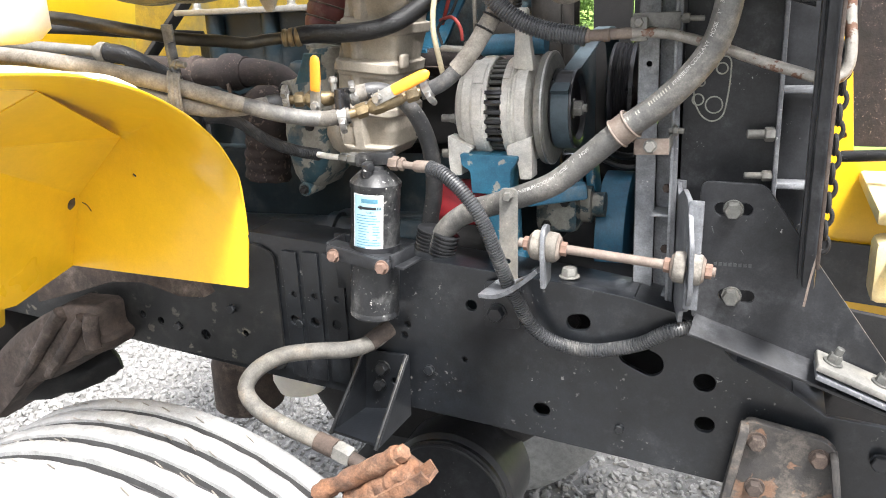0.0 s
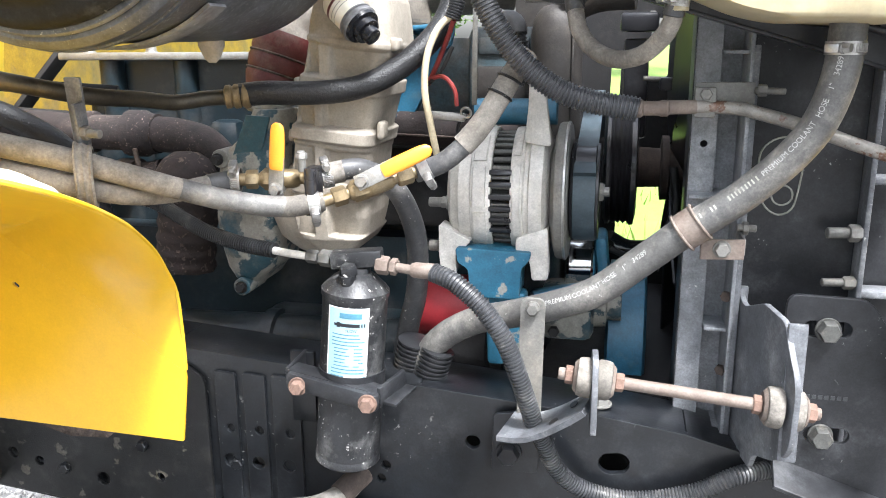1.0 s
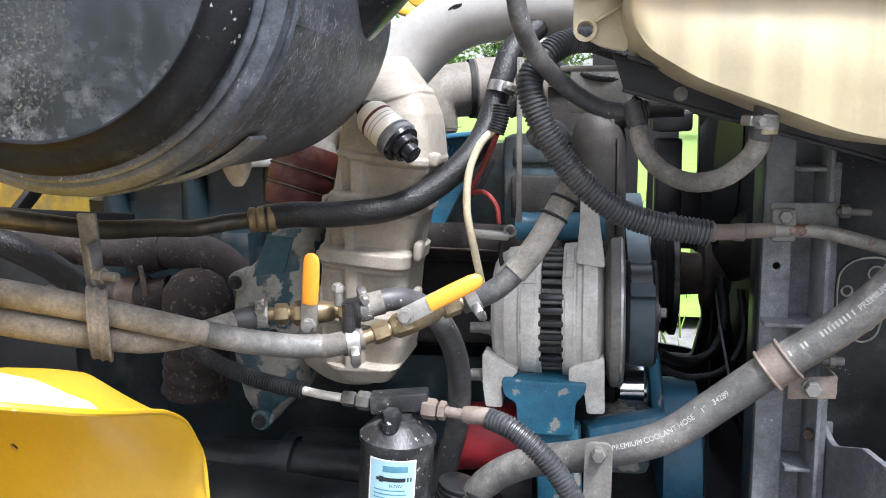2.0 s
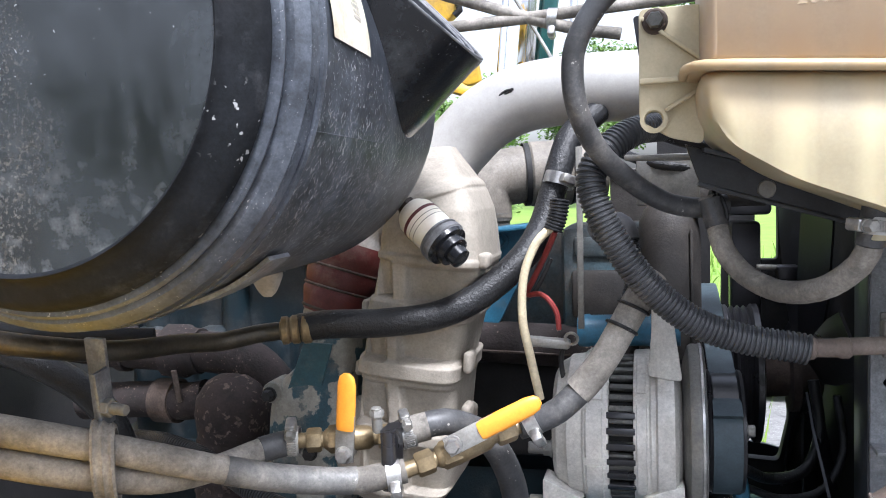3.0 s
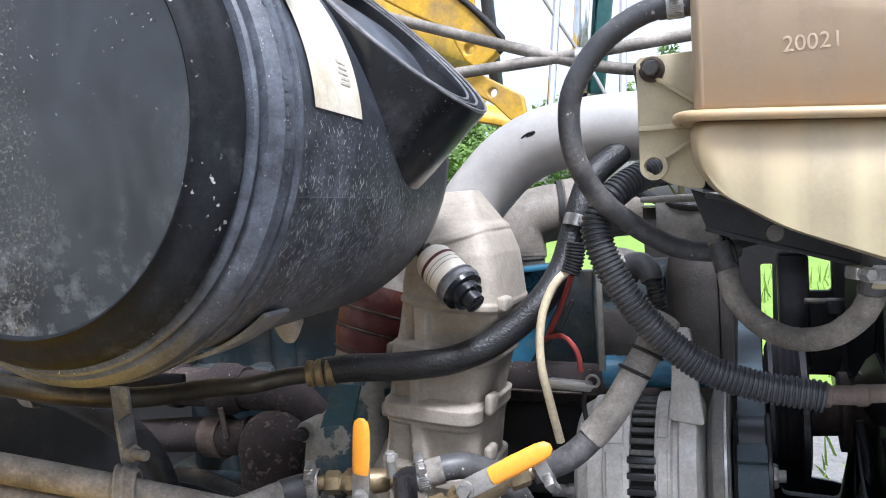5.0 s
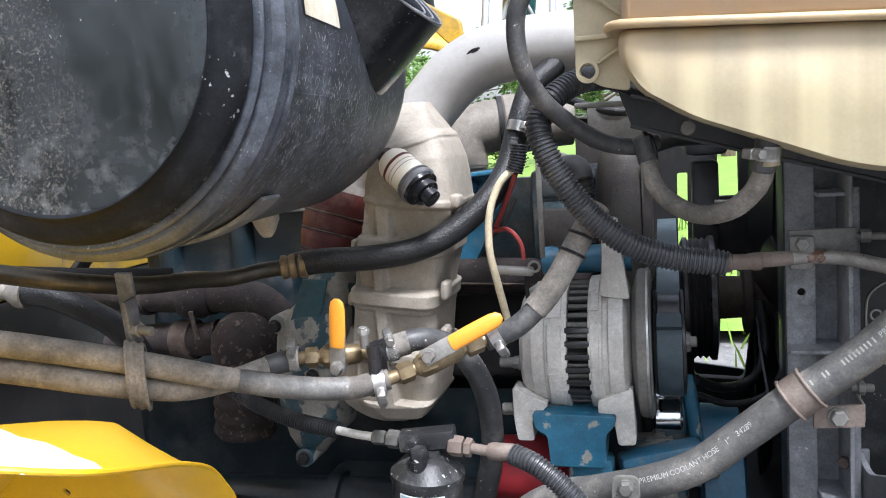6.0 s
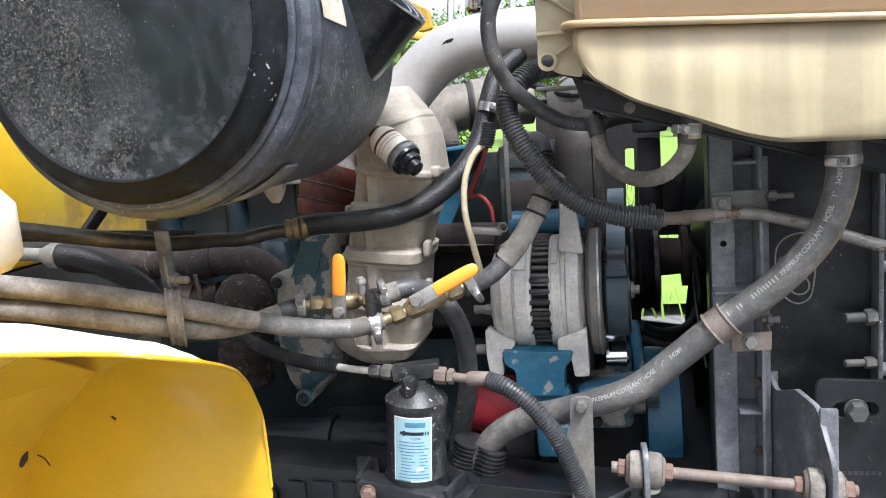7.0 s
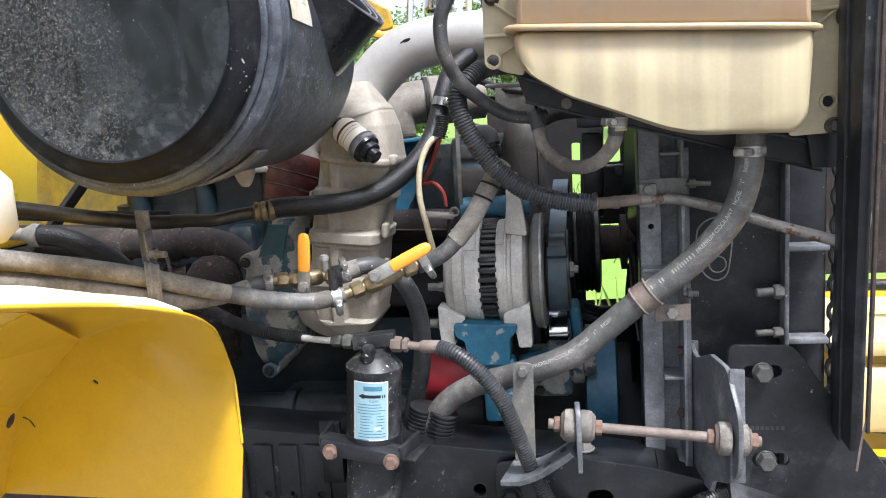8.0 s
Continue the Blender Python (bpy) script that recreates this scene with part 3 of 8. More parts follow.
def loft(sections, cap=True):
    n = len(sections[0])
    verts = [Vector(p) for s in sections for p in s]
    faces = []
    for i in range(len(sections) - 1):
        for k in range(n):
            j = (k + 1) % n
            faces.append((i * n + k, i * n + j, (i + 1) * n + j, (i + 1) * n + k))
    if cap:
        faces += [tuple(reversed(range(n))), tuple((len(sections) - 1) * n + k for k in range(n))]
    return verts, faces


def oblong(x0, x1, y0, y1, z, e=3.0, n=28):
    """A rounded rectangle at the height z."""
    cx, cy, a, b = (x0 + x1) / 2, (y0 + y1) / 2, (x1 - x0) / 2, (y1 - y0) / 2
    out = []
    for k in range(n):
        t = 2 * math.pi * k / n
        c, s = math.cos(t), math.sin(t)
        out.append((cx + a * math.copysign(abs(c) ** (2 / e), c), cy + b * math.copysign(abs(s) ** (2 / e), s), z))
    return out


def lettering(text, size, m=None, depth=0.0004):
    cu = bpy.data.curves.new("letters", "FONT")
    cu.body, cu.size, cu.extrude = text, size, depth
    cu.align_x = "CENTER"
    ob = bpy.data.objects.new("letters", cu)
    me = bpy.data.meshes.new_from_object(ob)
    geo = [(m @ v.co if m else v.co.copy()) for v in me.vertices], [tuple(p.vertices) for p in me.polygons]
    bpy.data.objects.remove(ob)
    bpy.data.curves.remove(cu)
    bpy.data.meshes.remove(me)
    return geo


def on_tube(geo, points, r, s0, angle_dir, flip=1):
    """Lays flat lettering onto a tube: its x along the tube from s0, its y round it; angle_dir: the side that faces out."""
    fr = frames_of(spline(points, 0.004))
    verts = []
    for v in geo[0]:
        s = s0 + flip * v[0]
        i = min(range(len(fr)), key=lambda k: abs(fr[k][4] - s))
        p, t, n, b, si = fr[i]
        p = p + t * (s - si)
        out = Vector(angle_dir)
        out = (out - t * out.dot(t)).normalized()
        side = t.cross(out) * -flip
        a = v[1] / r
        verts.append(p + (out * math.cos(a) + side * math.sin(a)) * (r + 0.0004 + v[2]))
    return verts, geo[1]


def worm_clamp(name, c, axis, r, screw, parent=None, group="hose clamps", label="bright worm-drive hose clamp on a rubber hose"):
    """A band with its screw housing; screw: the side on which the screw sits."""
    c, axis, screw = Vector(c), Vector(axis).normalized(), Vector(screw)
    out = (screw - axis * screw.dot(axis)).normalized()
    side = axis.cross(out)
    ob = thing(name, c + out * r, label, "hose clamp", group)
    part("band", band(c, axis, r, 0.012), M["zinc"], ob)
    slots = []
    for k in range(-6, 7):
        a = k * 0.16
        d = out * math.cos(a + 1.0) + side * math.sin(a + 1.0)
        slots.append(beam(c + d * (r + 0.0012) - axis * 0.004, c + d * (r + 0.0012) + axis * 0.004, 0.0016, 0.0012, d, 0.0003))
    part("thread", slots, M["steel"], ob)
    h = c + out * (r + 0.005)
    part("screw_housing", beam(h - side * 0.007, h + side * 0.007, 0.012, 0.009, axis, 0.002), M["zinc"], ob)
    part("screw", hexhead(h + side * 0.007, side, 0.008, 0.006, 0.005), M["steel"], ob)
    return ob


# ---- setting ----
GROUND = -0.07


def ground_sheet():
    n, verts, faces = 60, [], []
    for i in range(n + 1):
        for j in range(n + 1):
            u, v = (i / n * 2 - 1), (j / n * 2 - 1)
            x, y = 400 * math.copysign(abs(u) ** 3.2, u), 400 * math.copysign(abs(v) ** 3.2, v) + 2
            near = max(0.0, 1 - math.hypot(x, y) / 9)
            verts.append((x, y, GROUND + 0.012 * near * noise.noise(Vector((x * 3, y * 3, 0)))))
    for i in range(n):
        for j in range(n):
            a = i * (n + 1) + j
            faces.append((a, a + n + 1, a + n + 2, a + 1))
    return verts, faces


tagged(part("ground", ground_sheet(), M["gravel"]), "pale grey crushed gravel yard", "ground", kind="structure")


def stones(count, x0, x1, y0, y1, small, large):
    """Angular stones, crowding the strip of yard seen under the truck; a handful of shapes, each turned and scaled its own way."""
    rnd = random.Random(5)
    shapes = []
    for _ in range(10):
        bm = bmesh.new()
        bmesh.ops.create_icosphere(bm, subdivisions=1, radius=1)
        for v in bm.verts:
            v.co *= rnd.uniform(0.7, 1.15)
        shapes.append(from_bm(bm))
    verts, faces = [], []
    for _ in range(count):
        vs, fs = rnd.choice(shapes)
        s = rnd.uniform(small, large) * rnd.choice((0.5, 0.7, 1.0, 1.25))
        m = pose(rnd.uniform(x0, x1), rnd.uniform(y0, y1), GROUND + s * 0.35, rnd.uniform(0, 360), rnd.uniform(0, 360), rnd.uniform(0, 360)) @ Matrix.Diagonal((s, s * rnd.uniform(0.6, 1), s * rnd.uniform(0.5, 0.85), 1))
        k = len(verts)
        verts += [m @ v for v in vs]
        faces += [tuple(i + k for i in f) for f in fs]
    return verts, faces


tagged(part("gravel_stones", stones(26000, -4.0, 0.5, 1.9, 4.3, 0.009, 0.018), M["stone"], angle=20), "loose pale grey angular gravel stones", "gravel", kind="stuff")


def meadow():
    verts, faces = [], []
    for i in range(25):
        for j in range(13):
            x, y = -60 + i * 5, 6.5 + j * j * 0.9
            verts.append((x, y, GROUND + 0.03 + 0.12 * j + 0.2 * noise.noise(Vector((x * 0.1, y * 0.1, 3)))))
    for i in range(24):
        for j in range(12):
            a = i * 13 + j
            faces.append((a, a + 13, a + 14, a + 1))
    return verts, faces


tagged(part("meadow", meadow(), M["grass"]), "bright green sunlit meadow beyond the yard", "grass", kind="structure")


def grass_tufts():
    rnd = random.Random(8)
    verts, faces = [], []
    for _ in range(5000):
        x, y = rnd.uniform(-14, 7), rnd.uniform(4.6, 13)
        z = GROUND + 0.02 + max(0.0, (y - 6.5)) * 0.06
        hgt, a = rnd.uniform(0.08, 0.32), rnd.uniform(0, 6.28)
        dx, dy = 0.012 * math.cos(a), 0.012 * math.sin(a)
        lx, ly = rnd.uniform(-0.08, 0.08), rnd.uniform(-0.08, 0.08)
        n = len(verts)
        verts += [(x - dx, y - dy, z), (x + dx, y + dy, z), (x + lx * 0.5 + dx * 0.7, y + ly * 0.5 + dy * 0.7, z + hgt * 0.6), (x + lx, y + ly, z + hgt)]
        faces += [(n, n + 1, n + 2), (n, n + 2, n + 3)]
    return verts, faces


tagged(part("grass_tufts", grass_tufts(), M["grass"]), "uncut green grass at the yard's edge", "grass", kind="stuff")


def tree(x, y, height, spread, seed):
    rnd = random.Random(seed)
    ob = thing("tree", (x, y, GROUND), "leafy green deciduous tree at the edge of the yard", "tree", "trees round the yard")
    limbs = [sweep([(x, y, GROUND - 0.1), (x + 0.1, y, height * 0.3), (x - 0.1, y + 0.1, height * 0.85)], (height * 0.025, height * 0.007), 9, 0.5)]
    tips = []
    for k in range(11):
        a, z = rnd.uniform(0, 6.28), height * rnd.uniform(0.22, 0.75)
        reach = spread * rnd.uniform(0.5, 1.0)
        tip = (x + reach * math.cos(a), y + reach * math.sin(a), z + height * rnd.uniform(0.08, 0.25))
        limbs.append(sweep([(x, y, z), (x + reach * 0.5 * math.cos(a), y + reach * 0.5 * math.sin(a), z + height * 0.07), tip], (height * 0.009, height * 0.002), 6, 0.5))
        tips.append(tip)
    part("trunk", limbs, M["bark"], ob)
    tips += [(x, y, height * 0.9), (x, y, height * 0.7)]
    verts, faces = [], []
    for tx, ty, tz in tips:
        for _ in range(5):
            cx, cy, cz = tx + rnd.gauss(0, spread * 0.2), ty + rnd.gauss(0, spread * 0.2), tz + rnd.gauss(0, height * 0.06)
            rad = spread * rnd.uniform(0.12, 0.26)
            for _ in range(170):
                d = Vector((rnd.gauss(0, 1), rnd.gauss(0, 1), rnd.gauss(0, 0.8)))
                p = Vector((cx, cy, cz)) + d.normalized() * rad * rnd.uniform(0.3, 1.1)
                s = rnd.uniform(0.045, 0.11)
                u = Vector((rnd.uniform(-1, 1), rnd.uniform(-1, 1), rnd.uniform(-0.6, 0.6))).normalized()
                v = u.orthogonal().normalized()
                n = len(verts)
                verts += [p - u * s, p + v * s * 0.5, p + u * s, p - v * s * 0.5]
                faces.append((n, n + 1, n + 2, n + 3))
    part("crown", (verts, faces), M["leaf"], ob, angle=180)


for i, (tx, ty, th, ts) in enumerate([(-15, -19, 7.0, 3.0), (-10.5, -18, 6.4, 2.8), (-6.5, -20, 7.2, 3.0), (-2.5, -18.5, 6.6, 2.8), (1.5, -19.5, 7.0, 3.0), (5.5, -18, 6.8, 2.8), (10, -19, 7.2, 3.0), (15, -18, 6.4, 3.0), (-18, 30, 5.2, 3.0), (-14.5, 26, 4.6, 2.6), (-10.5, 29, 4.8, 3.0), (-6.8, 25, 4.2, 2.6), (-2.5, 29, 6.2, 2.4), (1.4, 26, 9.0, 2.0), (5.0, 30, 8.5, 3.2), (8.5, 27, 8.0, 3.0), (-24, 31, 9.0, 3.2)]):
    tree(tx, ty, th, ts, i)

# ---- chassis ----
chassis = thing("chassis_frame", (-0.5, 1.16, 0.85), "black-painted steel truck chassis rail with drilled holes, chipped and dusty", "chassis rail")
outline = [(-1.7, 1.215), (-0.783, 1.139), (-0.461, 1.112), (-0.26, 1.095), (-0.155, 1.08), (-0.10, 1.066), (-0.063, 1.046), (-0.017, 1.002), (0.057, 0.966), (0.101, 0.937), (0.6, 0.90),
           (0.6, 0.755), (-0.036, 0.813), (-0.341, 0.844), (-0.749, 0.878), (-1.13, 0.917), (-1.7, 0.965)]
drill = [circle(-0.396, 1.046, 0.009), circle(-0.288, 0.887, 0.0115, stretch=1.15), circle(-0.054, 0.965, 0.0135, stretch=1.1), circle(-0.051, 0.9, 0.0125, stretch=1.1), circle(-0.67, 0.991, 0.0085), circle(-0.894, 0.944, 0.009),
         circle(-0.232, 1.036, 0.013, stretch=1.35, turn=0.1), circle(-0.142, 0.99, 0.019, stretch=1.75, turn=-0.45), circle(-0.504, 1.004, 0.006), circle(-0.675, 1.035, 0.007), circle(-0.64, 1.037, 0.006),
         circle(-1.03, 0.968, 0.007), circle(-0.99, 0.96, 0.006), circle(-0.9, 1.02, 0.006), circle(-0.72, 0.93, 0.006), circle(-0.81, 0.955, 0.006), circle(-0.41, 0.955, 0.005), circle(-0.51, 0.985, 0.006), circle(0.055, 0.875, 0.008)]
part("web", plate(outline, drill, 0.009, at_y(1.165)), M["frame"], chassis)
flange_top = [beam((a[0], 1.205, a[1] - 0.004), (b[0], 1.205, b[1] - 0.004), 0.085, 0.008, (0, 0, 1), 0.002) for a, b in zip(outline[:9], outline[1:10])]
each("top_flange", flange_top, M["frame"], chassis)
part("bottom_flange", [beam((a[0], 1.205, a[1] + 0.004), (b[0], 1.205, b[1] + 0.004), 0.085, 0.008, (0, 0, 1), 0.002) for a, b in zip(outline[11:16], outline[12:17])], M["frame"], chassis)
part("doubler_plate", plate(rounded([(-1.7, 1.165), (-0.76, 1.118), (-0.735, 1.1), (-0.735, 0.9), (-0.76, 0.892), (-1.7, 0.968)], 0.01), [circle(-0.894, 0.944, 0.0095), circle(-1.03, 0.968, 0.008), circle(-0.99, 0.96, 0.007), circle(-0.9, 1.02, 0.007), circle(-0.81, 0.955, 0.007)], 0.006, at_y(1.1565)), M["frame_worn"], chassis, "worn black doubler plate")
for x0, x1 in ((-0.722, -0.694), (-0.684, -0.655), (-0.646, -0.61)):
    part("packer_strip", plate(rounded([(x0, 1.112), (x1, 1.11), (x1, 0.885), (x0, 0.888)], 0.004), [circle((x0 + x1) / 2, 0.991, 0.0085), circle((x0 + x1) / 2 + 0.004, 1.036, 0.006)], 0.005, at_y(1.1575)), M["frame"], chassis)
for x, z, s in ((-0.351, 1.044, 0.024), (-0.70, 0.985, 0.013), (-0.83, 1.0, 0.013), (-0.95, 0.955, 0.013), (-0.76, 0.905, 0.012), (-0.47, 0.93, 0.014), (-0.17, 0.875, 0.012), (0.09, 0.89, 0.02), (0.17, 0.885, 0.02), (0.24, 0.86, 0.02)):
    part("rail_bolt", hexhead((x, 1.153 if x < -0.74 or x > 0.0 else 1.1605, z), (0, -1, 0), s, s * 0.4, s * 0.62), M["frame"], chassis)
part("top_bolt", hexhead((-0.252, 1.19, 1.095), (0, 0, 1), 0.02, 0.012, 0.015), M["steel_dust"], chassis, "dusty bolt head")
part("far_rail", plate([(x, z) for x, z in outline], [], 0.009, at_y(2.03)), M["frame"], chassis)

# Added dark backing that hides the bright hood behind the rail end.
rail_backing = thing("rail_end_backing", (0.18, 1.25, 0.85), "added dark backing plate behind the rail end", "bracket")
part("plate", plate(rounded([(0.06, 0.8), (0.06, 1.0), (0.12, 1.035), (0.5, 0.98), (0.5, 0.78)], 0.01), [circle(0.17, 0.935, 0.012), circle(0.125, 0.91, 0.007)], 0.012, at_y(1.32)), M["dark"], rail_backing)
part("gusset", [beam((0.1, 1.21, 1.0), (0.13, 1.31, 0.93), 0.05, 0.008, (1, 0, 0), 0.002), rod((0.13, 1.24, 0.96), (0.24, 1.25, 0.93), 0.013)], M["frame_rust"], rail_backing)
# Added dark box that blocks the bright ground seen under the engine front.
crossmember = thing("front_gap_filler", (-0.17, 1.6, 0.85), "black filler box in place of a crossmember under the engine front", "crossmember")
part("beam", [box((-0.16, 1.62, 0.95), (0.36, 0.74, 0.24), bev=0.02)], M["dark"], crossmember)
each("bolt", [hexhead((-0.26 + 0.1 * k, 1.248, 1.0), (0, -1, 0), 0.02, 0.01, 0.014) for k in range(3)], M["frame_rust"], crossmember)

# The rusty hanger plate and its neighbours, low at the front
hanger = thing("spring_hanger", (0.06, 1.13, 0.75), "rusty brown bolted spring hanger plate on the chassis rail", "bracket")
part("hanger_plate", plate(rounded([(0.002, 0.934), (0.1, 0.918), (0.116, 0.905), (0.15, 0.7), (-0.04, 0.7)], 0.012), [], 0.016, at_y(1.135)), M["frame_rust"], hanger)
each("rib", [beam((0.002, 1.12, 0.93), (-0.03, 1.12, 0.74), 0.012, 0.03, (0, 1, 0), 0.003), beam((0.112, 1.12, 0.905), (0.135, 1.12, 0.74), 0.01, 0.03, (0, 1, 0), 0.003)], M["frame_rust"], hanger)
for x, z in ((0.018, 0.905), (0.096, 0.893), (0.02, 0.835), (0.1, 0.82)):
    part("hanger_bolt", hexhead((x, 1.127, z), (0, -1, 0), 0.019, 0.011, 0.0135), M["rust"], hanger)

# ---- steer wheel ----
TY = (-0.817, 0.408, 0.5)
GROOVE = 0.0125


def tyre_geo(cx, cz, r, y0, y1, grooves=4):
    """The tread from the far shoulder at y1 to the near one at y0, with ring grooves, and both sidewalls."""
    w = y1 - y0
    prof = [(0.05, r * 0.56), (0.012, r * 0.68), (0.0, r * 0.82), (0.008, r * 0.94), (0.026, r * 0.985)]
    rib = (w - 0.06 - grooves * GROOVE) / (grooves + 1)
    s = 0.03
    for k in range(grooves + 1):
        crown = r * (1 - 0.006 * ((k - grooves / 2) / (grooves / 2)) ** 2)
        prof += [(s + 0.002, crown - 0.002), (s + 0.005, crown), (s + rib - 0.005, crown), (s + rib - 0.002, crown - 0.002)]
        if k < grooves:
            prof += [(s + rib, crown - 0.016), (s + rib + GROOVE, crown - 0.016)]
            s += rib + GROOVE
    e = prof[4::-1]
    prof += [(w - d, q) for d, q in e]
    n, verts, faces = 220, [], []
    for i, (d, q) in enumerate(prof):
        for k in range(n):
            a = 2 * math.pi * k / n
            shift = 0.0014 * math.sin(k * math.pi / 2.0) * (1 if k % 3 else 0.3) if 5 <= i < len(prof) - 5 else 0.0
            verts.append((cx + q * math.cos(a), y0 + d + shift, cz + q * math.sin(a)))
    for i in range(len(prof) - 1):
        for k in range(n):
            j = (k + 1) % n
            faces.append((i * n + k, i * n + j, (i + 1) * n + j, (i + 1) * n + k))
    return verts, faces


def wheel(y0, y1, side, label):
    ob = thing("truck_wheel", (TY[0], (y0 + y1) / 2, GROUND), label, "wheel", "front wheels")
    tyre = part("tyre", tyre_geo(TY[0], TY[1] + 0.03, TY[2], y0, y1), M["tyre"], ob, "dusty pale grey ribbed tyre")
    for k in range(4):
        d = 0.03 + (k + 1) * (y1 - y0 - 0.06 - 4 * GROOVE) / 5 + GROOVE * k
        q = TY[2] * (1 - 0.006 * (max(abs(k - 1.5) + 0.5, 1) / 2) ** 2)
        part("groove", lathe((TY[0], y0 + d, TY[1] + 0.03), (0, 1, 0), [(0.0008, q - 0.0045), (0.0018, q - 0.013), (GROOVE - 0.0018, q - 0.013), (GROOVE - 0.0008, q - 0.0045)], 160, cap=False), M["groove"], tyre)
    sipes, rnd = [], random.Random(3)
    for k in range(150):
        a = math.pi * (0.02 + 0.96 * k / 150)
        for w in (0.045, 0.103, 0.161, 0.219):
            if rnd.random() < 0.8:
                continue
            d = Vector((math.cos(a), 0, math.sin(a)))
            c = Vector((TY[0], y0 + w * (y1 - y0) / 0.27 + rnd.uniform(-0.004, 0.004), TY[1] + 0.03)) + d * (TY[2] - 0.0005)
            t = Vector((-math.sin(a), 0, math.cos(a)))
            sipes.append(beam(c - t * 0.009 - Vector((0, 0.003, 0)), c + t * 0.009 + Vector((0, 0.003, 0)), 0.0012, 0.0014, d, 0))
    tagged(part("tread_cut", sipes, M["rubber_grey"], tyre), kind="stuff")
    part("rim", lathe((TY[0], (y0 + y1) / 2, TY[1] + 0.03), (0, 1, 0), [(-0.08, 0.285), (-0.07, 0.27), (0.02, 0.25), (0.03, 0.06), (0.05, 0.05), (0.07, 0.27), (0.08, 0.285)], 48), M["rust"], ob)
    return ob


wheel(0.70, 0.97, 1, "dusty pale grey ribbed steer tyre below the fender")
wheel(2.22, 2.49, -1, "dark steer tyre on the far side of the truck")

axle = thing("front_axle", (-0.82, 1.6, 0.3), "dark grimy forged front axle beam under the engine", "axle")
part("beam", [beam((-0.82, 1.0, 0.4), (-0.82, 2.2, 0.4), 0.1, 0.09), ], M["dark"], axle)
knuckle_side = rounded([(-1.217, 0.967), (-1.15, 1.0), (-1.067, 1.002), (-1.069, 0.953), (-1.046, 0.941), (-1.062, 0.917), (-1.135, 0.885), (-1.207, 0.844), (-1.278, 0.818), (-1.393, 0.718), (-1.45, 0.8), (-1.289, 0.924)], 0.014)
part("knuckle", craggy(loft([[(x, y, z) for x, z in [(kx + (cx - kx) * k, kz + (cz - kz) * k) for kx, kz in knuckle_side for cx, cz in [(-1.2, 0.9)]]] for y, k in ((1.075, 0.3), (1.08, 0.16), (1.092, 0.05), (1.11, 0.0), (1.19, 0.02))]), 0.004, 60), M["rust"], axle, "rusty brown cast steering knuckle")
each("knuckle_rib", [craggy(sweep([(-1.09, 1.075, 0.985), (-1.12, 1.07, 0.945), (-1.16, 1.07, 0.9), (-1.2, 1.075, 0.86)], (0.012, 0.009), 12, 0.01), 0.003, 70), craggy(sweep([(-1.14, 1.075, 0.99), (-1.18, 1.07, 0.94), (-1.24, 1.07, 0.87), (-1.29, 1.08, 0.83)], (0.014, 0.01), 12, 0.01), 0.003, 70), craggy(sweep([(-1.075, 1.08, 0.99), (-1.078, 1.075, 0.96), (-1.072, 1.07, 0.93)], (0.014, 0.012), 12, 0.008), 0.003, 70)], M["rust"], axle)
part("knuckle_arm", craggy(sweep([(-1.5, 1.12, 0.83), (-1.38, 1.14, 0.79), (-1.26, 1.18, 0.8), (-1.2, 1.24, 0.83)], (0.04, 0.03), 18, 0.012), 0.006, 30), M["dark"], axle)
spring = thing("spring_bracket", (-1.0, 1.12, 1.05), "rusty brown cast bracket behind the fender", "bracket")
part("arch", plate([(-1.2, 1.11), (-0.86, 1.09), (-0.83, 1.045), (-0.88, 1.042), (-0.95, 1.06), (-1.02, 1.055), (-1.1, 1.03), (-1.2, 1.0)], [], 0.03, at_y(1.1)), M["rust"], spring)

# ---- under the engine ----
pan = thing("oil_pan", (-0.6, 1.6, 0.6), "grimy black engine oil pan above the gravel", "oil pan")
part("sump", loft([oblong(-0.95, -0.28, 1.42, 1.85, 0.9, 5), oblong(-0.93, -0.3, 1.44, 1.83, 0.7, 5), oblong(-0.88, -0.42, 1.47, 1.8, 0.6, 5)]), M["dark"], pan)
part("drain_cover", lathe((-0.39, 1.5, 0.72), (0, 0, -1), [(0, 0.06), (0.02, 0.06), (0.035, 0.045), (0.04, 0.0)], 28), M["steel_dust"], pan)
drum = thing("shock_tube", (-1.12, 1.5, 0.62), "dusty brown upright tube under the chassis", "tube")
part("tube", lathe((-1.12, 1.55, 0.88), (0, 0, -1), [(0, 0.062), (0.14, 0.064), (0.19, 0.08), (0.3, 0.082), (0.31, 0.07)], 28), M["rust"], drum)
chamber = thing("brake_chamber", (-0.53, 1.4, 0.45), "dark grimy round brake drum behind the tyre", "brake drum")
part("drum", lathe((-0.53, 1.33, 0.56), (0, 1, 0), [(0, 0.07), (0.006, 0.118), (0.016, 0.125), (0.03, 0.122), (0.04, 0.13), (0.16, 0.13), (0.165, 0.12)], 48), M["black"], chamber)
part("rim_edge", ring((-0.53, 1.335, 0.56), (0, 1, 0), 0.122, 0.004, 48), M["black"], chamber)
can = thing("white_canister", (-0.9, 1.5, 0.68), "off-white plastic canister hanging under the rail", "canister")
part("body", lathe((-0.88, 1.42, 0.86), (0, 0, -1), [(0, 0.06), (0.12, 0.06), (0.145, 0.05), (0.15, 0.0)], 28), M["bottle"], can)

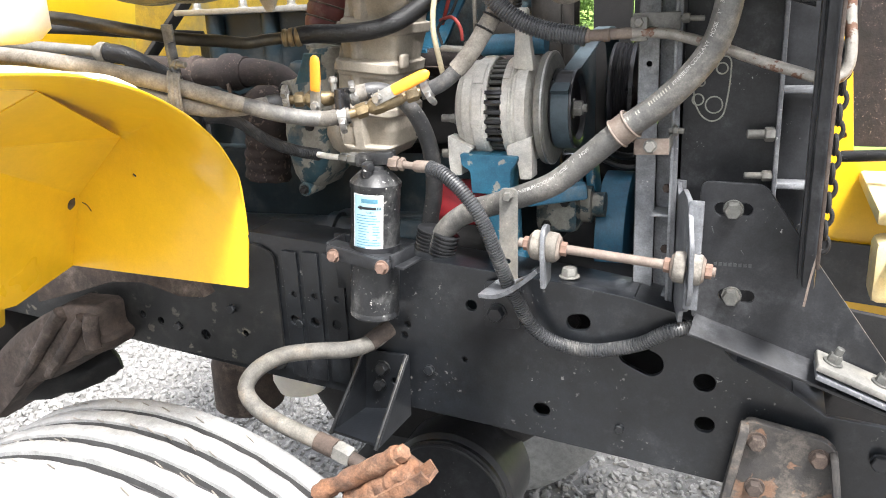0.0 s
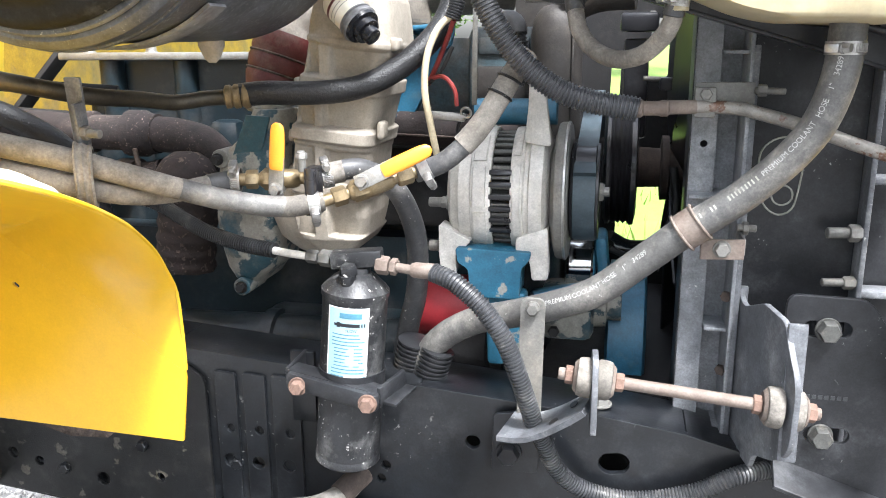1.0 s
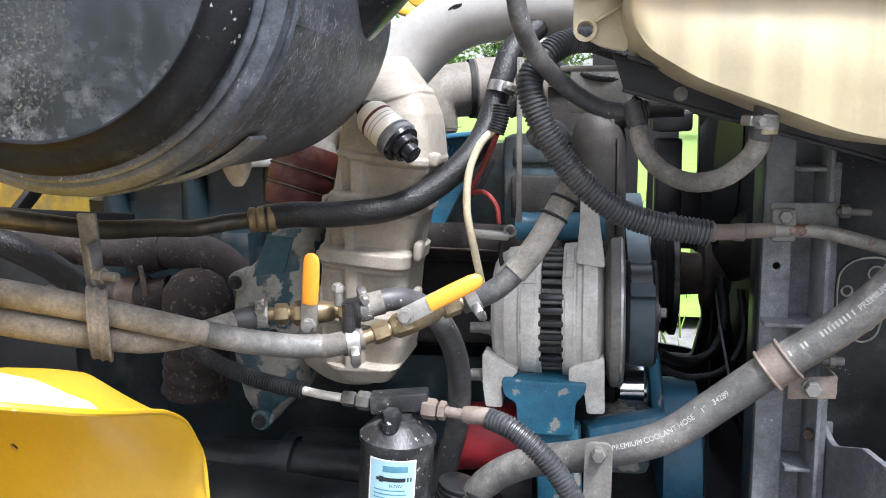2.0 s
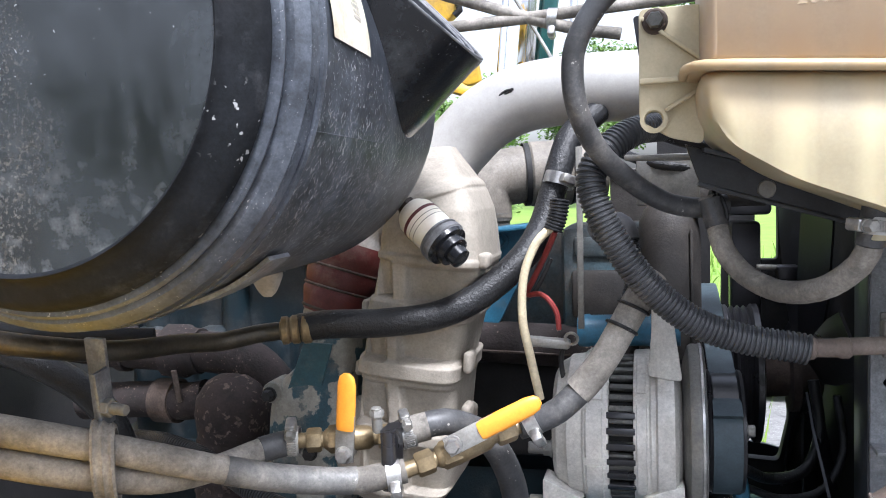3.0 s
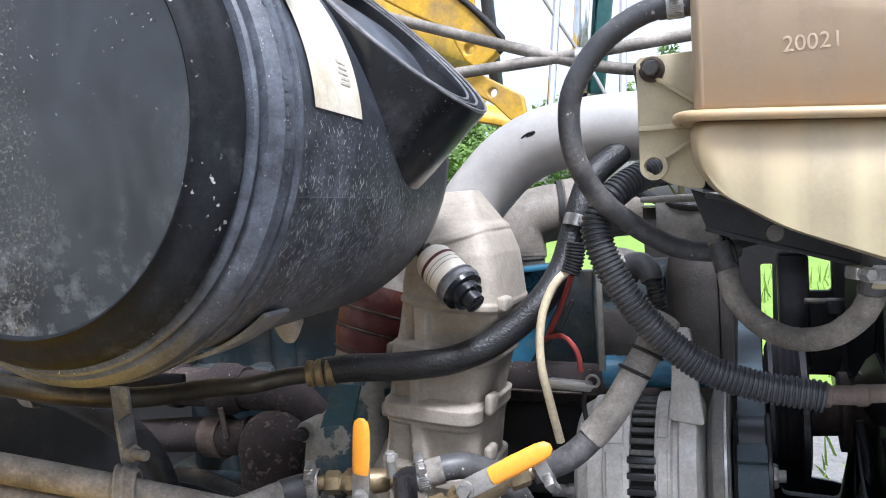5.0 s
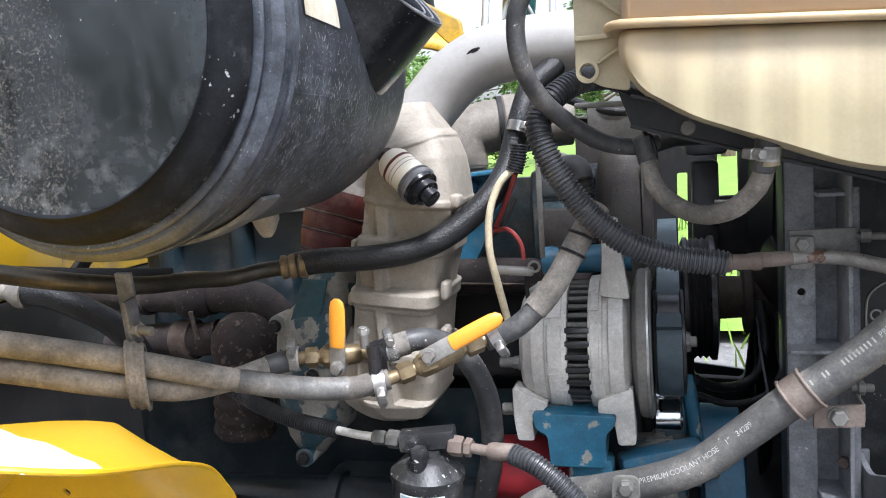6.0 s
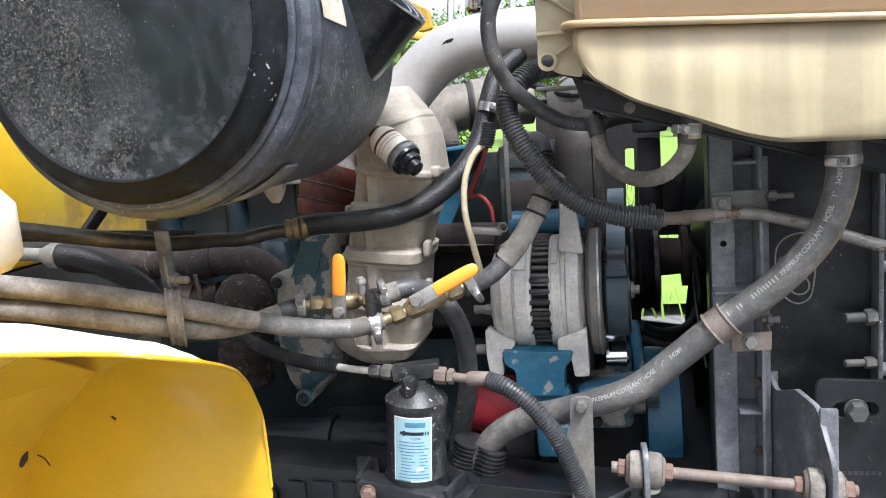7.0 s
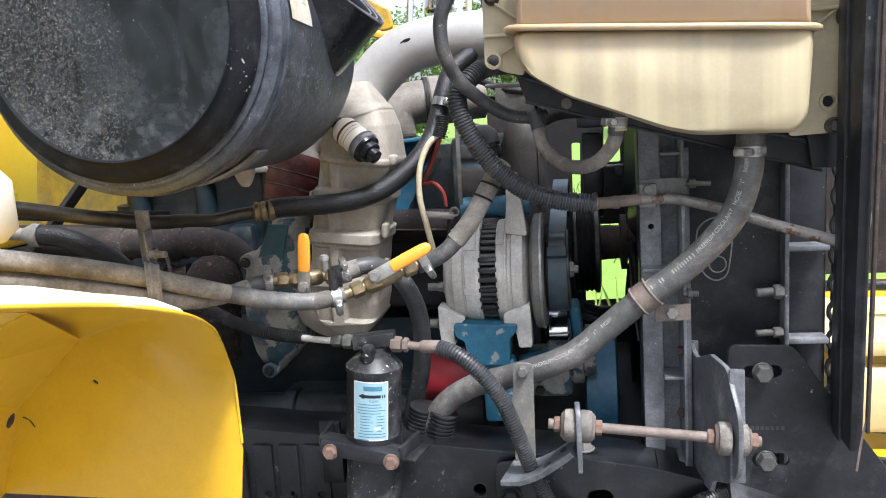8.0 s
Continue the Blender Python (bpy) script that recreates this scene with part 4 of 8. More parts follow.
# ---- cab and hood ----
cab = thing("cab", (-1.6, 2.0, 0.8), "yellow truck cab with firewall, cowl and window pillar", "truck cab")
# The firewall's lower half is near-black, its upper half yellow.
part("lower_firewall", box((-1.42, 1.95, 1.1), (0.05, 1.7, 0.5), bev=0.01), M["dark"], cab, "near-black lower firewall")
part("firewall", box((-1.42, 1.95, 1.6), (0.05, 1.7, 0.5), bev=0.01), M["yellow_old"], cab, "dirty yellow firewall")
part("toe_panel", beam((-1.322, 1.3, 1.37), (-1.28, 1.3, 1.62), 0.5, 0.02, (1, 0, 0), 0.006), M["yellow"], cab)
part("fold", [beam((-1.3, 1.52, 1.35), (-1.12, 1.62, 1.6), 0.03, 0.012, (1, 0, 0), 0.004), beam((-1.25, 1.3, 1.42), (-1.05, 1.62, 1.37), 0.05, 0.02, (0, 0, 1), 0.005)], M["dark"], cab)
cowl_poly = [(-1.45, 1.25), (-1.45, 2.75), (-1.05, 2.75), (-0.93, 2.6), (-0.98, 1.95), (-1.2, 1.35)]
part("cowl", plate(rounded(cowl_poly, 0.05), [], 0.1, Matrix.Translation((0, 0, 2.02)), 0.02), M["yellow_old"], cab, "dirty yellow cowl underside")
part("cowl_nose", plate(rounded([(-1.1, 2.1), (-0.865, 2.061), (-0.759, 1.988), (-0.675, 1.897), (-0.682, 1.873), (-0.72, 1.845), (-0.745, 1.865), (-0.774, 1.924), (-0.848, 1.965), (-0.936, 2.02), (-1.1, 2.04)], 0.008), [circle(-0.735, 1.885, 0.009)], 0.03, at_y(1.9), 0.004), M["yellow_old"], cab, "grimy olive-yellow cowl nose")
part("nose_rim", sweep([(-1.1, 1.885, 2.1), (-0.865, 1.885, 2.062), (-0.759, 1.885, 1.99), (-0.672, 1.885, 1.897), (-0.68, 1.885, 1.872)], 0.006, 10, 0.03), M["dark"], cab)
part("cowl_bracket", plate(rounded([(-0.75, 1.858), (-0.72, 1.84), (-0.645, 1.795), (-0.64, 1.755), (-0.668, 1.75), (-0.7, 1.784), (-0.755, 1.82)], 0.008), [circle(-0.7, 1.805, 0.008)], 0.02, at_y(1.91), 0.003), M["yellow_old"], cab)
part("window_pillar", [beam((-1.04, 2.75, 1.9), (-1.14, 2.85, 3.0), 0.12, 0.07, (0, 1, 0), 0.012)], M["yellow"], cab)
part("window_seal", [beam((-0.95, 2.78, 1.95), (-1.04, 2.88, 3.0), 0.03, 0.05, (0, 1, 0), 0.008)], M["rubber_black"], cab)

hood = thing("tilted_hood", (0.4, 2.05, 0.6), "yellow truck hood tilted forward, dark brown inside", "hood")
part("side_panel", plate([(0.1, 0.5), (1.6, 0.5), (1.6, 1.14), (0.185, 1.13), (0.162, 1.36), (0.12, 1.42), (0.105, 1.1)], [circle(0.16, 1.17, 0.008)], 0.02, at_y(2.05)), M["yellow"], hood)
part("inner_liner", plate(rounded([(0.15, 1.14), (1.6, 1.14), (1.6, 2.3), (0.11, 2.3), (0.108, 1.5)], 0.015), [circle(0.26, 1.27, 0.012)], 0.03, at_y(2.09)), M["manifold"], hood, "dusty dark brown hood liner")
part("ledge", [box((0.8, 1.86, 1.08), (1.2, 0.36, 0.03), bev=0.008), box((0.8, 1.7, 0.98), (1.2, 0.08, 0.12), bev=0.015)], M["cream"], hood, "pale ledge with sunlight put into its cream colour")
part("lower_panel", box((0.75, 1.45, 0.86), (1.0, 0.4, 0.03), (8, 0, 0), bev=0.008), M["yellow"], hood)
part("conduit", sweep([(0.15, 1.9, 1.15), (0.3, 1.85, 1.165), (0.5, 1.84, 1.16), (1.0, 1.85, 1.15)], 0.012), M["rubber_black"], hood)
each("latch", [box((0.235, 1.66, 1.1), (0.04, 0.02, 0.03), bev=0.005), rod((0.23, 1.64, 1.0), (0.23, 1.68, 1.0), 0.01)], M["steel_dust"], hood)

# ---- fender ----
fender = thing("fender", (-0.85, 0.97, 1.12), "glossy yellow steel fender panel with a curved lip, scuffed", "fender")
panel = rounded([(-0.978, 1.126), (-0.656, 1.118), (-0.646, 1.19), (-0.65, 1.204), (-0.7, 1.238), (-0.838, 1.33), (-0.937, 1.24)], [0, 0.002, 0.02, 0, 0, 0, 0], 8)
part("panel", plate(panel, [circle(-0.704, 1.265, 0.0016, 10), circle(-0.826, 1.272, 0.0022, 10, 1.8, -0.6)], 0.003, at_y(0.97), 0.0006), M["yellow"], fender)
EDGE = spline([(-0.6462, 0.9686, 1.196), (-0.6462, 0.9684, 1.232), (-0.6445, 0.9655, 1.264), (-0.638, 0.945, 1.292), (-0.622, 0.9, 1.331), (-0.601, 0.85, 1.357), (-0.58, 0.8, 1.38), (-0.563, 0.75, 1.4), (-0.55, 0.7, 1.419), (-0.557, 0.668, 1.432), (-0.59, 0.652, 1.44), (-0.7, 0.648, 1.4415), (-0.9, 0.648, 1.442), (-1.25, 0.648, 1.443)], 0.012)


def along(curve, t):
    f = t * (len(curve) - 1)
    i = min(int(f), len(curve) - 2)
    return Vector(curve[i]).lerp(Vector(curve[i + 1]), f - i)


def sheet(grid, thick, away=(0, 0, -1)):
    """A thin curved sheet from rows of points."""
    nr, nc = len(grid), len(grid[0])
    verts = [Vector(p) for row in grid for p in row]
    n = len(verts)
    verts += [v + Vector(away).normalized() * thick for v in verts]
    faces = []
    for i in range(nr - 1):
        for j in range(nc - 1):
            q = (i * nc + j, i * nc + j + 1, (i + 1) * nc + j + 1, (i + 1) * nc + j)
            faces += [q, tuple(k + n for k in reversed(q))]
    rim = [j for j in range(nc)] + [i * nc + nc - 1 for i in range(1, nr)] + [(nr - 1) * nc + j for j in range(nc - 2, -1, -1)] + [i * nc for i in range(nr - 2, -1, -1)]
    return verts, faces + [(b2, a2, a2 + n, b2 + n) for a2, b2 in zip(rim, rim[1:])]


turn = min(range(len(EDGE)), key=lambda k: (Vector(EDGE[k]) - Vector((-0.55, 0.7, 1.419))).length)
flat = EDGE[turn:]
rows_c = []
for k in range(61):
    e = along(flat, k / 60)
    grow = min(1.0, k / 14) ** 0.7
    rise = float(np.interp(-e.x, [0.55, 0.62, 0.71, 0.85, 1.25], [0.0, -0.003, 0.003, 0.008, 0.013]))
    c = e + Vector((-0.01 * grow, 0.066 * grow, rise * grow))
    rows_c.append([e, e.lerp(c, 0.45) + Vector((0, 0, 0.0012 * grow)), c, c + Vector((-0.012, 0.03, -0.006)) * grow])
part("crown", sheet(rows_c, 0.0014), M["washed_out"], fender, "yellow fender top with sun glare put into its pale colour")
fold0, fold1, fold2 = Vector((-0.6475, 0.9682, 1.194)), Vector((-0.838, 0.9682, 1.326)), Vector((-1.2, 0.9, 1.36))
rows_b = []
for k, e in enumerate(EDGE):
    e = Vector((e[0], min(e[1], 0.968), e[2] - 0.0016))
    if k <= turn:
        f, w = fold0.lerp(fold1, (k / turn)), 0.55
    else:
        u = (k - turn) / (len(EDGE) - 1 - turn)
        f, w = fold1.lerp(fold2, u), 0.55 * max(0.0, 1 - 2.5 * u)
    m = f.lerp(e, 0.5).lerp(f + (Vector((e.x, f.y, e.z)) - f) * 0.4, w / 0.55)
    rows_b.append([e.lerp(m, u).lerp(m.lerp(f, u), u) for u in np.linspace(0, 1, 17)])
part("rolled_corner", sheet(rows_b, 0.0012, (-0.35, 0.75, -0.55)), M["yellow"], fender, angle=40)
part("lip", sweep([tuple(p) for p in EDGE[::3]], 0.0018, 8, 0.012), M["yellow"], fender)
A, B, C = Vector((-0.976, 0.969, 1.126)), Vector((-0.936, 0.968, 1.2395)), Vector((-0.838, 0.9672, 1.328))
D, G, H, I = Vector((-0.715, 0.73, 1.418)), Vector((-0.87, 0.71, 1.352)), Vector((-0.94, 0.715, 1.13)), Vector((-0.965, 0.85, 1.106))
J, K = Vector((-0.85, 0.69, 1.43)), Vector((-0.875, 0.969, 1.365))


def facets(quads, thick):
    geos = []
    for q in quads:
        n = (q[1] - q[0]).cross(q[2] - q[0]).normalized() * thick
        m = len(q)
        vs = [*q, *[v + n for v in q]]
        geos.append((vs, [tuple(range(m)), tuple(reversed(range(m, 2 * m)))] + [(k, (k + 1) % m, m + (k + 1) % m, m + k) for k in range(m)]))
    return geos


part("arch_gusset", welded(facets([[C, D, G], [D, J, G]], 0.002)), M["yellow"], fender)
part("arch_side", welded(facets([[A, B, I], [B, C, G], [B, G, H], [B, H, I]], 0.002)), M["yellow"], fender)
part("flap", box((-0.985, 0.8, 1.1), (0.02, 0.12, 0.06), (0, 10, 20), bev=0.003), M["yellow"], fender)
scuff_at = plane_of(B.lerp(H, 0.05).lerp(I, 0.03), H - B, I - B)
part("scuff", plate(rounded([(-0.009, -0.006), (0.004, -0.008), (0.01, 0.0), (0.006, 0.009), (-0.006, 0.008)], 0.004), [], 0.005, scuff_at, 0.0004), M["rust"], fender, "brown scuff mark")
part("scratch", sweep([(-0.93, 0.9675, 1.228), (-0.922, 0.968, 1.224), (-0.916, 0.968, 1.215)], 0.0008, 6, 0.004), M["rust"], fender)

bottle = thing("washer_bottle", (-0.95, 0.85, 1.45), "white plastic reservoir above the fender", "reservoir")
part("body", loft([oblong(-1.08 + i, -0.792 - i, 0.74 + i, 0.86 - i, z, e) for z, e, i in ((1.462, 3, 0.02), (1.466, 4, 0.008), (1.478, 5, 0), (1.525, 5, 0), (1.538, 4, 0.006), (1.545, 3, 0.02))]), M["bottle"], bottle)

# ---- engine ----
engine = thing("engine", (-0.7, 1.6, 0.9), "large diesel engine in grimy blue paint darkened for the shaded bay", "engine")
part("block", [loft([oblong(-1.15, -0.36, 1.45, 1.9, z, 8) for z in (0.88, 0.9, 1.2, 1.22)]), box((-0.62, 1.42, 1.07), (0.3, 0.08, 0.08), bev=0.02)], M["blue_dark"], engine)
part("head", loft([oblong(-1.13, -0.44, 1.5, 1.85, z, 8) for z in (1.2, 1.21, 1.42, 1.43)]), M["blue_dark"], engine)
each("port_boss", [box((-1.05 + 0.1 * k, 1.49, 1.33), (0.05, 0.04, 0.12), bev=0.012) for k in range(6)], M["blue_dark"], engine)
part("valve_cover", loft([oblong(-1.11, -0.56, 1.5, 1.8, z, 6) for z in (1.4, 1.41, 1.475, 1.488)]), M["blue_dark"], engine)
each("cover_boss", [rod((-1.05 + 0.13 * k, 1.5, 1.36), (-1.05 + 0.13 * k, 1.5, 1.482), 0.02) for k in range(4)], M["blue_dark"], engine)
part("cover_rail", box((-0.85, 1.485, 1.488), (0.56, 0.026, 0.012), bev=0.003), M["steel"], engine, "bright steel cover rail")
each("rail_bolt", [hexhead((-1.08 + 0.11 * k, 1.485, 1.494), (0, 0, 1), 0.014, 0.012, 0.01) for k in range(5)], M["steel"], engine)
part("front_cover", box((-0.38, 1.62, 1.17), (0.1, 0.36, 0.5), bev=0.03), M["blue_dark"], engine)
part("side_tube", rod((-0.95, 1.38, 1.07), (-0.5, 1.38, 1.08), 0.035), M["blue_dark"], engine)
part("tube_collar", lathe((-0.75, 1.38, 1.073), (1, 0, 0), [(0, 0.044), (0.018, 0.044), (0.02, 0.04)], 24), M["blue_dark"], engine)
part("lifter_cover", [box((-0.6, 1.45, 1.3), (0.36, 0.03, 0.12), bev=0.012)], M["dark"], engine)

# The blue bracket plate and the fuel block beside the casting
bracket = thing("engine_bracket", (-0.52, 1.4, 1.41), "blue-painted steel engine bracket with bolts", "bracket")
part("bracket_plate", plate(rounded([(-0.6, 1.515), (-0.556, 1.521), (-0.469, 1.529), (-0.469, 1.515), (-0.49, 1.477), (-0.527, 1.407), (-0.552, 1.386), (-0.6, 1.39)], [0, 0, 0.006, 0.01, 0.004, 0.01, 0.012, 0]), [circle(-0.484, 1.508, 0.011)], 0.012, at_y(1.42)), M["blue"], bracket)
part("bracket_flange", beam((-0.6, 1.4, 1.517), (-0.47, 1.4, 1.5285), 0.04, 0.006, (0, 0, 1), 0.002), M["blue"], bracket)
for x, z in ((-0.556, 1.404), (-0.522, 1.509)):
    part("bracket_bolt", hexhead((x, 1.413, z), (0, -1, 0), 0.015, 0.01, 0.012), M["blue"], bracket)
cooler = thing("fuel_block", (-0.43, 1.4, 1.45), "grimy brown and blue housing behind the alternator", "housing")
part("body", [box((-0.4, 1.46, 1.46), (0.1, 0.09, 0.13), bev=0.012), box((-0.4, 1.42, 1.5), (0.07, 0.02, 0.024), bev=0.005)], M["grime_blue"], cooler)
part("stain_panel", box((-0.395, 1.413, 1.446), (0.085, 0.014, 0.055), bev=0.004), M["grime_brown"], cooler)
part("blue_pipe", lathe((-0.424, 1.33, 1.419), (1, 0, 0.015), [(0, 0.01), (0.001, 0.0165), (0.012, 0.0175), (0.014, 0.0165), (0.104, 0.0165)], 28), M["blue"], cooler, "blue-painted pipe")
part("back_wall", plate(rounded([(-0.62, 1.35), (-0.43, 1.35), (-0.43, 1.512), (-0.62, 1.512)], 0.01), [], 0.02, at_y(1.5)), M["grime_blue"], cooler, "grimy blue engine wall")

# The beige casting
crossover = thing("crossover_casting", (-0.58, 1.28, 1.25), "dusty beige ribbed cast duct standing beside the engine", "engine casting")
rows = [(1.247, -0.594, -0.572, 0.03), (1.252, -0.614, -0.56, 0.012), (1.268, -0.633, -0.548, 0.003), (1.295, -0.642, -0.542, 0.0), (1.34, -0.641, -0.539, 0.0), (1.39, -0.636, -0.534, 0.0), (1.44, -0.626, -0.522, 0.0), (1.478, -0.617, -0.515, 0.0), (1.488, -0.6145, -0.508, 0.0), (1.505, -0.6115, -0.505, 0.0),
        (1.53, -0.609, -0.507, 0.002), (1.552, -0.604, -0.51, 0.006), (1.571, -0.597, -0.517, 0.016), (1.59, -0.59, -0.53, 0.034), (1.605, -0.59, -0.541, 0.055), (1.618, -0.59, -0.55, 0.08)]


def window(v, a, b, soft):
    """1 between a and b, falling softly to 0 outside."""
    lo = min(1.0, max(0.0, (v - a) / soft + 0.5))
    hi = min(1.0, max(0.0, (b - v) / soft + 0.5))
    return lo * lo * (3 - 2 * lo) * hi * hi * (3 - 2 * hi)


POCKETS = ((-0.608, -0.594, 1.468, 1.505), (-0.577, -0.511, 1.464, 1.5), (-0.624, -0.603, 1.404, 1.446), (-0.589, -0.519, 1.406, 1.446), (-0.636, -0.604, 1.338, 1.381), (-0.588, -0.52, 1.336, 1.379), (-0.63, -0.608, 1.27, 1.318), (-0.588, -0.536, 1.272, 1.318))
LEDGES = ((1.447, 1.465, 0.006), (1.387, 1.404, 0.007), (1.503, 1.511, 0.003), (1.321, 1.334, 0.005))


def duct_relief(x, z):
    """Cast ledges across the duct and shallow pockets between them."""
    t = x + 0.57
    h = 0.0
    for z0, z1, up in LEDGES:
        h += up * window(z + 0.12 * t, z0, z1, 0.0035)
    h += 0.004 * window(z - 0.22 * t - 1.2 * t * t, 1.562, 1.571, 0.005)
    for x0, x1, z0, z1 in POCKETS:
        deep = 0.35 + 0.65 * min(1.0, max(0.0, (z1 - z) / (z1 - z0)))
        h -= 0.016 * deep * window(x, x0, x1, 0.0045) * window(z + 0.1 * t, z0, z1, 0.003)
    return h


def relief_duct(steps, around):
    secs = []
    zs = [r[0] for r in rows]
    for z in np.linspace(zs[0], zs[-1], steps):
        a, b, s = (float(np.interp(z, zs, [r[k] for r in rows])) for k in (1, 2, 3))
        ring_pts = []
        fine = np.array(oblong(a, b, 1.222 + s, 1.36 - s * 0.3, float(z), 6.0, 721))
        fine = np.vstack([fine, fine[:1]])
        run = np.concatenate([[0], np.cumsum(np.linalg.norm(np.diff(fine, axis=0), axis=1))])
        for d in np.linspace(0, run[-1], around + 1)[:-1]:
            p = Vector([float(np.interp(d, run, fine[:, k])) for k in range(3)])
            out = Vector((p.x - (a + b) / 2, (p.y - 1.29) * 0.8, 0)).normalized()
            h = duct_relief(p.x, p.z)
            ring_pts.append(p + Vector((out.x * 0.6 * max(h, 0), out.y * h, 0)))
        secs.append(ring_pts)
    return loft(secs)


duct_body = part("duct_body", relief_duct(330, 230), M["casting"], crossover, angle=60)
for x, z, w, h in ((-0.504, 1.503, 0.012, 0.015), (-0.523, 1.403, 0.009, 0.022), (-0.527, 1.352, 0.009, 0.018), (-0.626, 1.459, 0.009, 0.014), (-0.636, 1.396, 0.009, 0.016)):
    part("side_lug", box((x, 1.246, z), (w, 0.024, h), (0, 6, 0), bev=0.004, seg=3), M["casting"], duct_body)
part("bowl", lathe((-0.605, 1.3, 1.335), (-0.35, -0.05, -1), [(0, 0.06), (0.04, 0.07), (0.07, 0.066), (0.09, 0.05), (0.1, 0.03), (0.103, 0.0)], 14), M["casting"], crossover)

intake = thing("intake_pipe", (-0.45, 1.38, 1.6), "large grey-painted bent intake pipe", "pipe")
part("pipe", sweep([(-0.588, 1.37, 1.57), (-0.575, 1.375, 1.6), (-0.554, 1.38, 1.626), (-0.5255, 1.38, 1.651), (-0.487, 1.38, 1.669), (-0.433, 1.38, 1.676), (-0.36, 1.38, 1.676), (-0.2, 1.39, 1.672), (0.05, 1.4, 1.665)], 0.0375, 32, 0.01), M["pipe_grey"], intake)
each("wear_mark", [sweep([(-0.503, 1.3445, 1.671), (-0.496, 1.3432, 1.6755), (-0.487, 1.3428, 1.677)], 0.0014, 6, 0.003), sweep([(-0.497, 1.3432, 1.6725), (-0.489, 1.3428, 1.675)], 0.0011, 6, 0.003), sweep([(-0.545, 1.35, 1.613), (-0.544, 1.35, 1.6145)], 0.0014, 6, 0.003)], M["dark"], intake)
elbow = thing("air_elbow", (-0.56, 1.5, 1.53), "dusty beige air elbow with a dark clamp band", "pipe elbow")
part("elbow", sweep([(-0.56, 1.51, 1.53), (-0.56, 1.513, 1.556), (-0.549, 1.52, 1.577), (-0.525, 1.53, 1.5855), (-0.48, 1.545, 1.588)], 0.0375, 28, 0.006), M["elbow_brown"], elbow)
part("base_collar", lathe((-0.56, 1.51, 1.505), (0, 0, 1), [(0, 0.037), (0.014, 0.037), (0.016, 0.0345), (0.022, 0.0345), (0.024, 0.0365), (0.034, 0.037)], 36), M["steel_dust"], elbow)
part("coupling", lathe((-0.505, 1.538, 1.587), (1, 0.3, 0.03), [(0, 0.039), (0.004, 0.0425), (0.06, 0.0425), (0.066, 0.039), (0.1, 0.039)], 36), M["elbow_brown"], elbow)
part("coupling_seam", ring((-0.452, 1.554, 1.5886), (1, 0.3, 0.03), 0.0425, 0.0014, 36), M["dark"], elbow)
part("clamp_band", band((-0.507, 1.537, 1.587), (1, 0.3, 0.03), 0.0402, 0.007), M["dark"], elbow)

turbo = thing("turbocharger_housing", (-0.73, 1.33, 1.17), "turbocharger housing in peeling blue paint over grey metal", "turbocharger")
TURBO = ((1.186, -0.737, -0.716, 0.03), (1.2, -0.748, -0.704, 0.014), (1.216, -0.756, -0.684, 0.006), (1.25, -0.763, -0.668, 0.0), (1.285, -0.767, -0.66, 0.0), (1.335, -0.761, -0.655, 0.0), (1.366, -0.755, -0.655, 0.002), (1.374, -0.742, -0.655, 0.004), (1.384, -0.73, -0.655, 0.006), (1.405, -0.716, -0.655, 0.008), (1.424, -0.708, -0.655, 0.016))
part("volute", loft([oblong(a, b, 1.25 + s, 1.38, z, 3.4, 36) for z, a, b, s in TURBO]), M["blue_chip"], turbo, angle=30)
part("face_strip", plate([(-0.704, 1.418), (-0.672, 1.416), (-0.692, 1.352), (-0.712, 1.325), (-0.74, 1.335), (-0.728, 1.362)], [], 0.004, at_y(1.2555), 0.0012), M["teal_paint"], turbo, "smooth blue-green cover strip")
each("lug", [rod((-0.727, 1.256, 1.19), (-0.727, 1.31, 1.19), 0.012), rod((-0.744, 1.254, 1.362), (-0.744, 1.29, 1.362), 0.012)], M["blue_chip"], turbo)
part("flange", lathe((-0.69, 1.318, 1.414), (0.12, 0.1, 1), [(0, 0.038), (0.003, 0.041), (0.012, 0.041), (0.014, 0.036)], 32), M["blue_chip"], turbo)
each("bolt", [hexhead((-0.744, 1.248, 1.362), (0, -1, 0), 0.011, 0.008, 0.008), hexhead((-0.7, 1.247, 1.3), (0, -1, 0), 0.011, 0.007, 0.008), hexhead((-0.727, 1.256, 1.19), (0, -1, 0), 0.011, 0.007, 0.008)], M["dark"], turbo)
redhose = thing("red_coupling_hose", (-0.69, 1.315, 1.435), "dull red ribbed silicone coupling hose with wire rings", "hose coupling")
RB, RD = Vector((-0.696, 1.312, 1.438)), Vector((0.27, 0.2, 0.94)).normalized()
part("hose", lathe(RB, RD, [(0, 0.032), (0.006, 0.034), (0.016, 0.037), (0.024, 0.039), (0.029, 0.037), (0.034, 0.0395), (0.046, 0.041), (0.052, 0.039), (0.058, 0.041), (0.074, 0.041), (0.082, 0.038)], 40), M["red"], redhose)
for d, r in ((0.029, 0.0385), (0.052, 0.0402), (0.004, 0.034)):
    part("wire_ring", ring(RB + RD * d, RD, r, 0.0015, 36), M["rust"], redhose)
part("neck", lathe(RB - RD * 0.02, RD, [(0, 0.031), (0.024, 0.031)], 28), M["steel_dust"], redhose)
part("outlet_neck", sweep([RB + RD * 0.072, RB + RD * 0.1, RB + RD * 0.12 + Vector((0.016, 0.004, 0)), RB + RD * 0.125 + Vector((0.06, 0.02, 0))], 0.036, 28, 0.006), M["aluminium"], redhose, "pale cast neck above the red hose")

